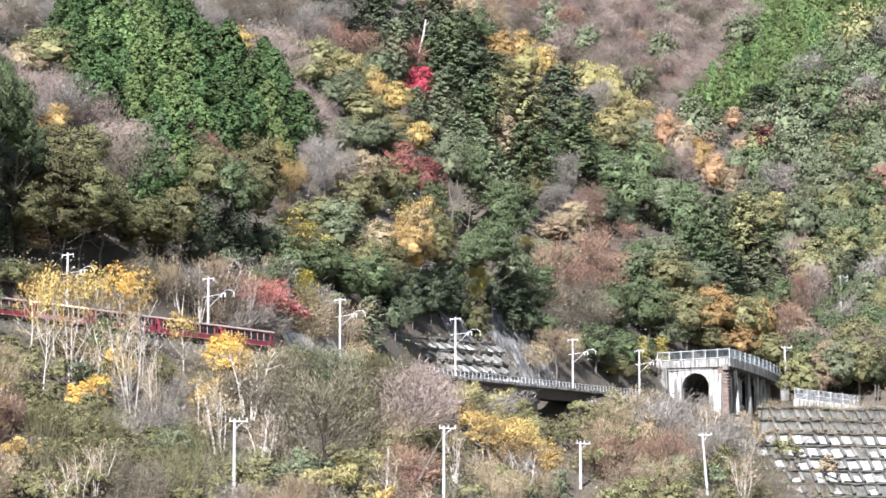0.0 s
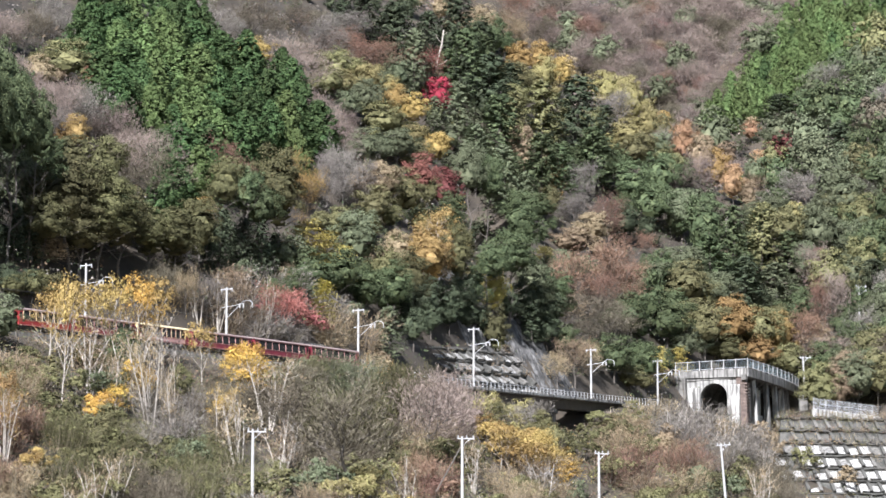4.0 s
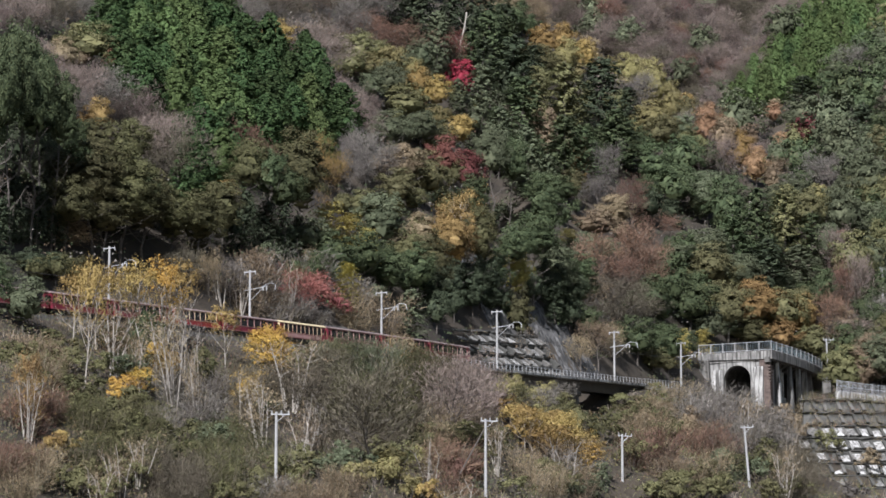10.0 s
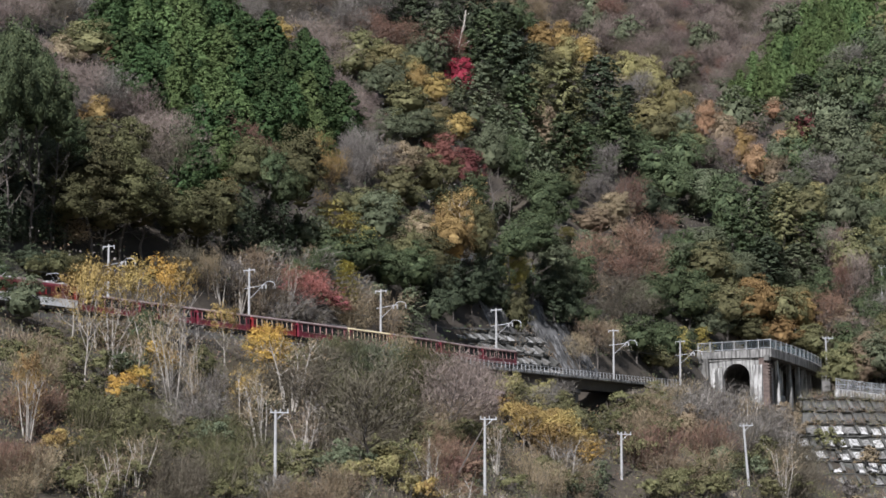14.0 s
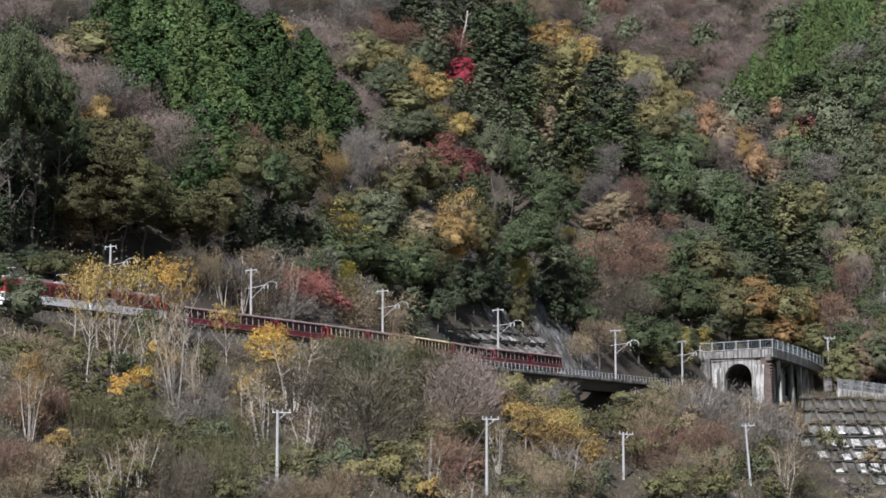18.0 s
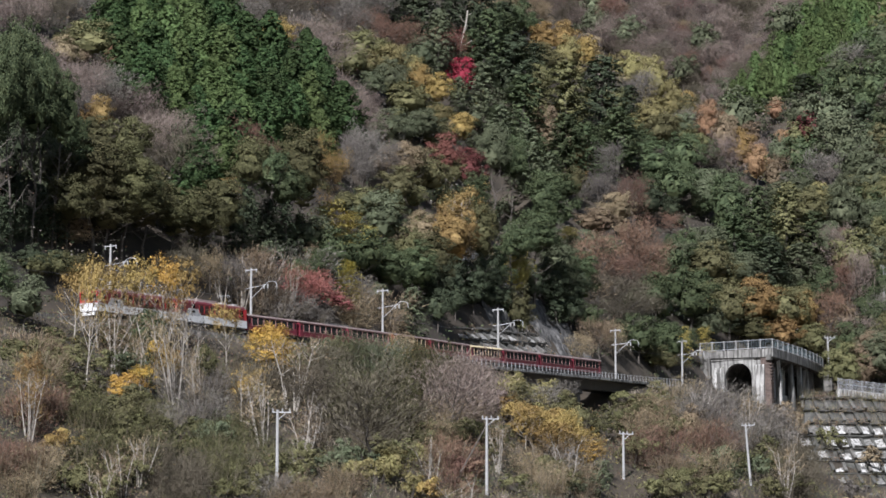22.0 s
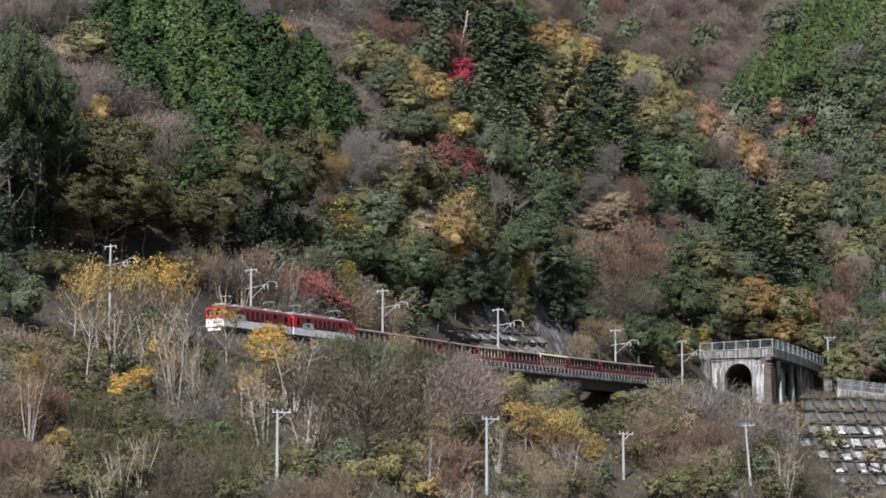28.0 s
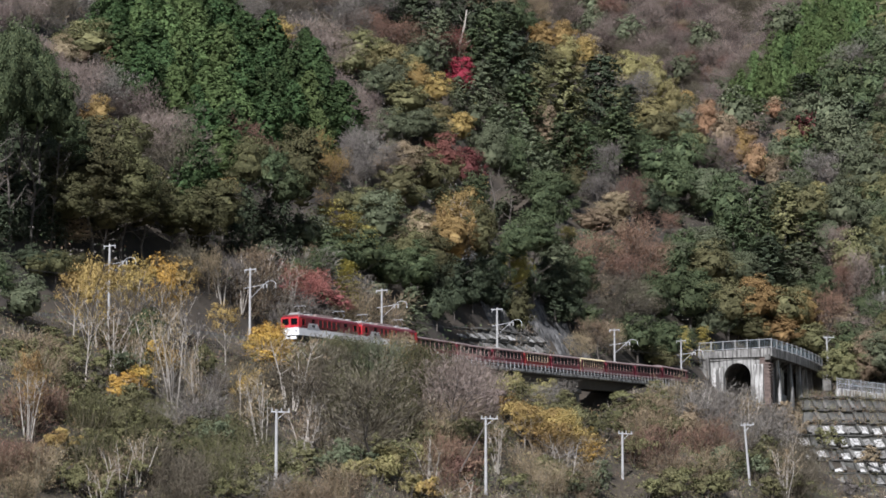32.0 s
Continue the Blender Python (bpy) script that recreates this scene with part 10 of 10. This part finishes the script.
def locomotive(name="electric_locomotive"):
    """A 15.9 m rack locomotive: red above, white below, cab at each end; runs along +x."""
    top = thing(name, Matrix.Identity(4), "red and white electric locomotive pushing the train", "locomotive", "locomotives")
    L, H = 7.65, 1.22
    part("lower_body", profile_along(bmesh.new(), [(-H, 0.75), (H, 0.75), (H, 1.62), (-H, 1.62)], -L, L), LOCO_WHITE, top, "white lower body side")
    bm = profile_along(bmesh.new(), [(-H, 1.624), (H, 1.624), (H, 2.95), (H - 0.16, 3.22), (-H + 0.16, 3.22), (-H, 2.95)], -L, L)
    for v in bm.verts:
        if abs(v.co.x) > L - 0.1 and v.co.z > 2.5:
            v.co.x *= 0.965
    # the darker red puts the side's shade into the paint
    part("upper_body", bm, LOCO_SIDE, top, "red upper body in a shaded tone")
    for a in (-1, 1):
        bm = bmesh.new()
        box(bm, min(a * L * 0.992, a * (L + 0.02)), max(a * L * 0.992, a * (L + 0.02)), -H + 0.04, H - 0.04, 1.66, 2.96, 0.02)
        box(bm, min(a * (L - 0.62), a * (L - 0.04)), max(a * (L - 0.62), a * (L - 0.04)), -H - 0.012, H + 0.012, 1.63, 2.9, 0.01)
        part("cab_front", bm, LOCO_RED, top, "bright red cab end")
    part("roof", profile_along(bmesh.new(), [(-1.0, 3.224), (1.0, 3.224), (0.8, 3.36), (-0.8, 3.36)], -L + 0.9, L - 0.9), ROOF, top)
    bm = bmesh.new()
    box(bm, -L + 0.1, L - 0.1, -1.05, 1.05, 0.42, 0.75, 0.03)
    part("underframe", bm, UNDER, top)
    for side in (-1, 1):
        y = side * H
        for a in (-1, 1):
            cx = a * (L - 3.6)
            if a < 0:
                bm = bmesh.new()
                v = [bm.verts.new((cx + dx, y + side * 0.02, z)) for dx, z in ((-1.6, 1.60), (1.6, 1.60), (1.1, 2.3), (-1.1, 2.3))]
                bm.faces.new(v if side < 0 else v[::-1])
                bmesh.ops.solidify(bm, geom=bm.faces[:], thickness=0.01)
                part("white_flash", bm, LOCO_WHITE, top, "white stepped panel below the cab window")
                bm = bmesh.new()
                box(bm, cx - 0.35, cx + 0.35, y, y + side * 0.03, 1.84, 2.1)
                part("number_panel", bm, UNDER, top, "small dark plate with unreadable marks")
            window_row(top, a * (L - 1.15) - 0.5, a * (L - 1.15) + 0.5, 1, y, 2.0, 2.75, LOCO_RED)
            window_row(top, cx - 0.5, cx + 0.5, 1, y, 2.36, 2.82, LOCO_SIDE)
        for k in range(5):
            bm = bmesh.new()
            x = -2.75 + k * 1.12
            for j in range(7):
                box(bm, x, x + 0.9, y, y + side * 0.035, 1.95 + j * 0.12, 2.01 + j * 0.12)
            part("louvre", bm, UNDER, top, "dark ventilation louvre")
            bm = bmesh.new()
            for lim in ((x - 0.03, x + 0.93, 2.78, 2.81), (x - 0.03, x + 0.93, 1.89, 1.92), (x - 0.03, x, 1.92, 2.78), (x + 0.9, x + 0.93, 1.92, 2.78)):
                box(bm, lim[0], lim[1], y, y + side * 0.05, lim[2], lim[3])
            part("louvre_frame", bm, CAR_BRIGHT, top)
        for k in range(4):
            bm = bmesh.new()
            box(bm, -3.0 + k * 1.7, -1.9 + k * 1.7, y * 0.97, y * 0.97 - side * 0.2, 0.45, 0.9, 0.02)
            part("equipment_box", bm, UNDER, top)
    for a in (-1, 1):
        x = a * (L + 0.02)
        for y in (-0.6, 0.6):
            bm = bmesh.new()
            box(bm, min(x, x + a * 0.03), max(x, x + a * 0.03), y - 0.45, y + 0.45, 2.0, 2.78, 0.01)
            part("windscreen", bm, GLASS, top)
        bm = bmesh.new()
        box(bm, min(a * L, a * (L + 0.05)), max(a * L, a * (L + 0.05)), -H + 0.02, H - 0.02, 1.5, 1.66, 0.01)
        part("front_band", bm, LOCO_WHITE, top)
        for y in (-0.85, 0.85):
            part("headlight", tube(bmesh.new(), (a * L, y, 1.25), (a * (L + 0.07), y, 1.25), 0.14, 0.13, 12), POLE, top, "round headlight")
        bm = bmesh.new()
        box(bm, min(a * L, a * (L + 0.2)), max(a * L, a * (L + 0.2)), -0.9, 0.9, 0.25, 0.62, 0.03)
        part("snow_plough", bm, LOCO_WHITE, top, "white pilot plate")
        part("coupler", tube(bmesh.new(), (a * L, 0, 0.6), (a * (L + 0.32), 0, 0.6), 0.1, 0.13, 8), UNDER, top)
        px = a * 4.9
        pan = part("pantograph", bent(bmesh.new(), [(px - 0.7, -0.5, 3.4), (px + 0.55, -0.35, 3.95), (px - 0.25, -0.3, 4.5)], 0.03), GALVANISED, top)
        part("pantograph_arm", bent(bmesh.new(), [(px - 0.7, 0.5, 3.4), (px + 0.55, 0.35, 3.95), (px - 0.25, 0.3, 4.5)], 0.03), GALVANISED, pan)
        part("contact_bow", bent(bmesh.new(), [(px - 0.25, -0.85, 4.35), (px - 0.25, -0.6, 4.5), (px - 0.25, 0.6, 4.5), (px - 0.25, 0.85, 4.35)], 0.035), GALVANISED, pan)
        for y in (-0.5, 0.5):
            part("roof_insulator", tube(bmesh.new(), (px - 0.7, y, 3.34), (px - 0.7, y, 3.5), 0.09, 0.07, 8), POLE, top)
    bm = bmesh.new()
    box(bm, -2.2, 2.2, -0.6, 0.6, 3.36, 3.62, 0.05)
    part("roof_equipment", bm, ROOF, top)
    for x in (-6.2, -3.5, 3.5, 6.2):
        bm = bmesh.new()
        box(bm, x - 0.45, x + 0.45, -0.62, 0.62, 3.34, 3.56, 0.05)
        part("roof_box", bm, POLE, top, "pale grey roof box")
    for x in (-4.9, 4.9):
        bogie(top, x)
    return top


def coach(length, paint, windows, label, band=None, end_paint=None):
    """A small narrow-bodied coach, roof arched, running along +x."""
    top = thing("coach", Matrix.Identity(4), label, "railway coach", "coaches of the train")
    L, H = length / 2 - 0.28, 0.95
    bm = profile_along(bmesh.new(), [(-H, 0.62), (H, 0.62), (H, 2.36), (-H, 2.36)], -L, L)
    part("body", bm, paint, top)
    arch = [(1.03 * math.cos(math.pi * k / 8), 2.364 + 0.30 * math.sin(math.pi * k / 8)) for k in range(9)]
    part("roof", profile_along(bmesh.new(), arch, -L - 0.12, L + 0.12), end_paint or ROOF, top, "arched cream roof" if end_paint else "arched grey-brown roof")
    bm = bmesh.new()
    box(bm, -L + 0.2, L - 0.2, -0.8, 0.8, 0.34, 0.62, 0.02)
    part("underframe", bm, UNDER, top)
    for side in (-1, 1):
        y = side * H
        window_row(top, -L + 0.95, L - 0.95, windows, y, 1.31, 2.24, paint if end_paint else SASH, 0.15, OPENING, 0.022)
        bm = bmesh.new()
        box(bm, -L, L, y, y + side * 0.015, 1.22, 1.25)
        part("waist_strip", bm, band or SASH, top)
        bm = bmesh.new()
        box(bm, -L, L, y, y + side * 0.02, 2.31, 2.36)
        part("eave_strip", bm, band or SASH, top)
        if band:
            bm = bmesh.new()
            for k in range(windows + 1):
                x = -L + 0.95 + k * (2 * L - 1.9) / windows
                box(bm, x - 0.05, x + 0.05, y, y + side * 0.045, 1.25, 2.28)
            part("cream_trim", bm, CREAM, top)
        bm = bmesh.new()
        box(bm, -L, L, y, y + side * 0.018, 0.66, 0.70)
        part("skirt_strip", bm, SASH, top)
        if end_paint:
            bm = bmesh.new()
            box(bm, -L + 0.9, L - 0.9, y, y + side * 0.012, 0.74, 1.16)
            part("side_panel", bm, SASH, top, "faded pinkish lower panel")
        for x in (-L + 0.45, L - 0.45):
            bm = bmesh.new()
            box(bm, x - 0.33, x + 0.33, y, y + side * 0.02, 0.7, 2.2, 0.008)
            d = part("door", bm, paint, top)
            bm = bmesh.new()
            box(bm, x - 0.2, x + 0.2, y + side * 0.018, y + side * 0.028, 1.45, 2.05)
            part("door_pane", bm, OPENING, d)
    for a in (-1, 1):
        bm = bmesh.new()
        box(bm, min(a * L, a * (L + 0.03)), max(a * L, a * (L + 0.03)), -H + 0.03, H - 0.03, 0.66, 2.34, 0.01)
        e = part("end_wall", bm, end_paint or paint, top)
        for y in (-0.55, 0.0, 0.55):
            bm = bmesh.new()
            box(bm, min(a * (L + 0.03), a * (L + 0.045)), max(a * (L + 0.03), a * (L + 0.045)), y - 0.2, y + 0.2, 1.45, 2.1)
            part("end_pane", bm, GLASS, e)
        part("coupler", tube(bmesh.new(), (a * L, 0, 0.55), (a * (L + 0.27), 0, 0.55), 0.09, 0.09, 8), UNDER, top)
    for x in (-L + 2.0, L - 2.0):
        bogie(top, x)
    return top


MAROON = "maroon narrow-gauge coach with a row of large windows"
SPEED, HEAD = 4.335, 13.9     # metres a second; where the leading end stands at the start
train = []
along = 0.0
for length, paint, windows, words, band, end in (
        (13.1, CAR_RED, 7, MAROON, None, None),
        (13.8, CAR_RED, 7, MAROON, None, None),
        (14.1, CAR_RED, 8, MAROON, None, None),
        (11.4, CAR_RED, 9, "maroon coach with cream window pillars, cream roof and cream end", CREAM, CREAM),
        (12.9, CAR_RED, 7, MAROON, None, None),
        (10.6, CAR_BRIGHT, 7, "bright red coach with cream window pillars", CREAM, None),
        (12.1, CAR_RED, 7, MAROON, None, None),
        (12.1, CAR_RED, 7, MAROON, None, None),
        (12.05, CAR_RED, 7, MAROON, None, None)):
    train.append((coach(length, paint, windows, words, band, end), along + length / 2))
    along += length
first = locomotive()
train.append((first, along + 7.95))
second = locomotive()
train.append((second, along + 23.85))


def motions():
    """The train climbs the line at an even pace."""
    for ob, back in train:
        walk(ob, [(t, track_pose(HEAD + SPEED * t - back)) for t in np.arange(0.0, 32.01, 2.0)])


motions()
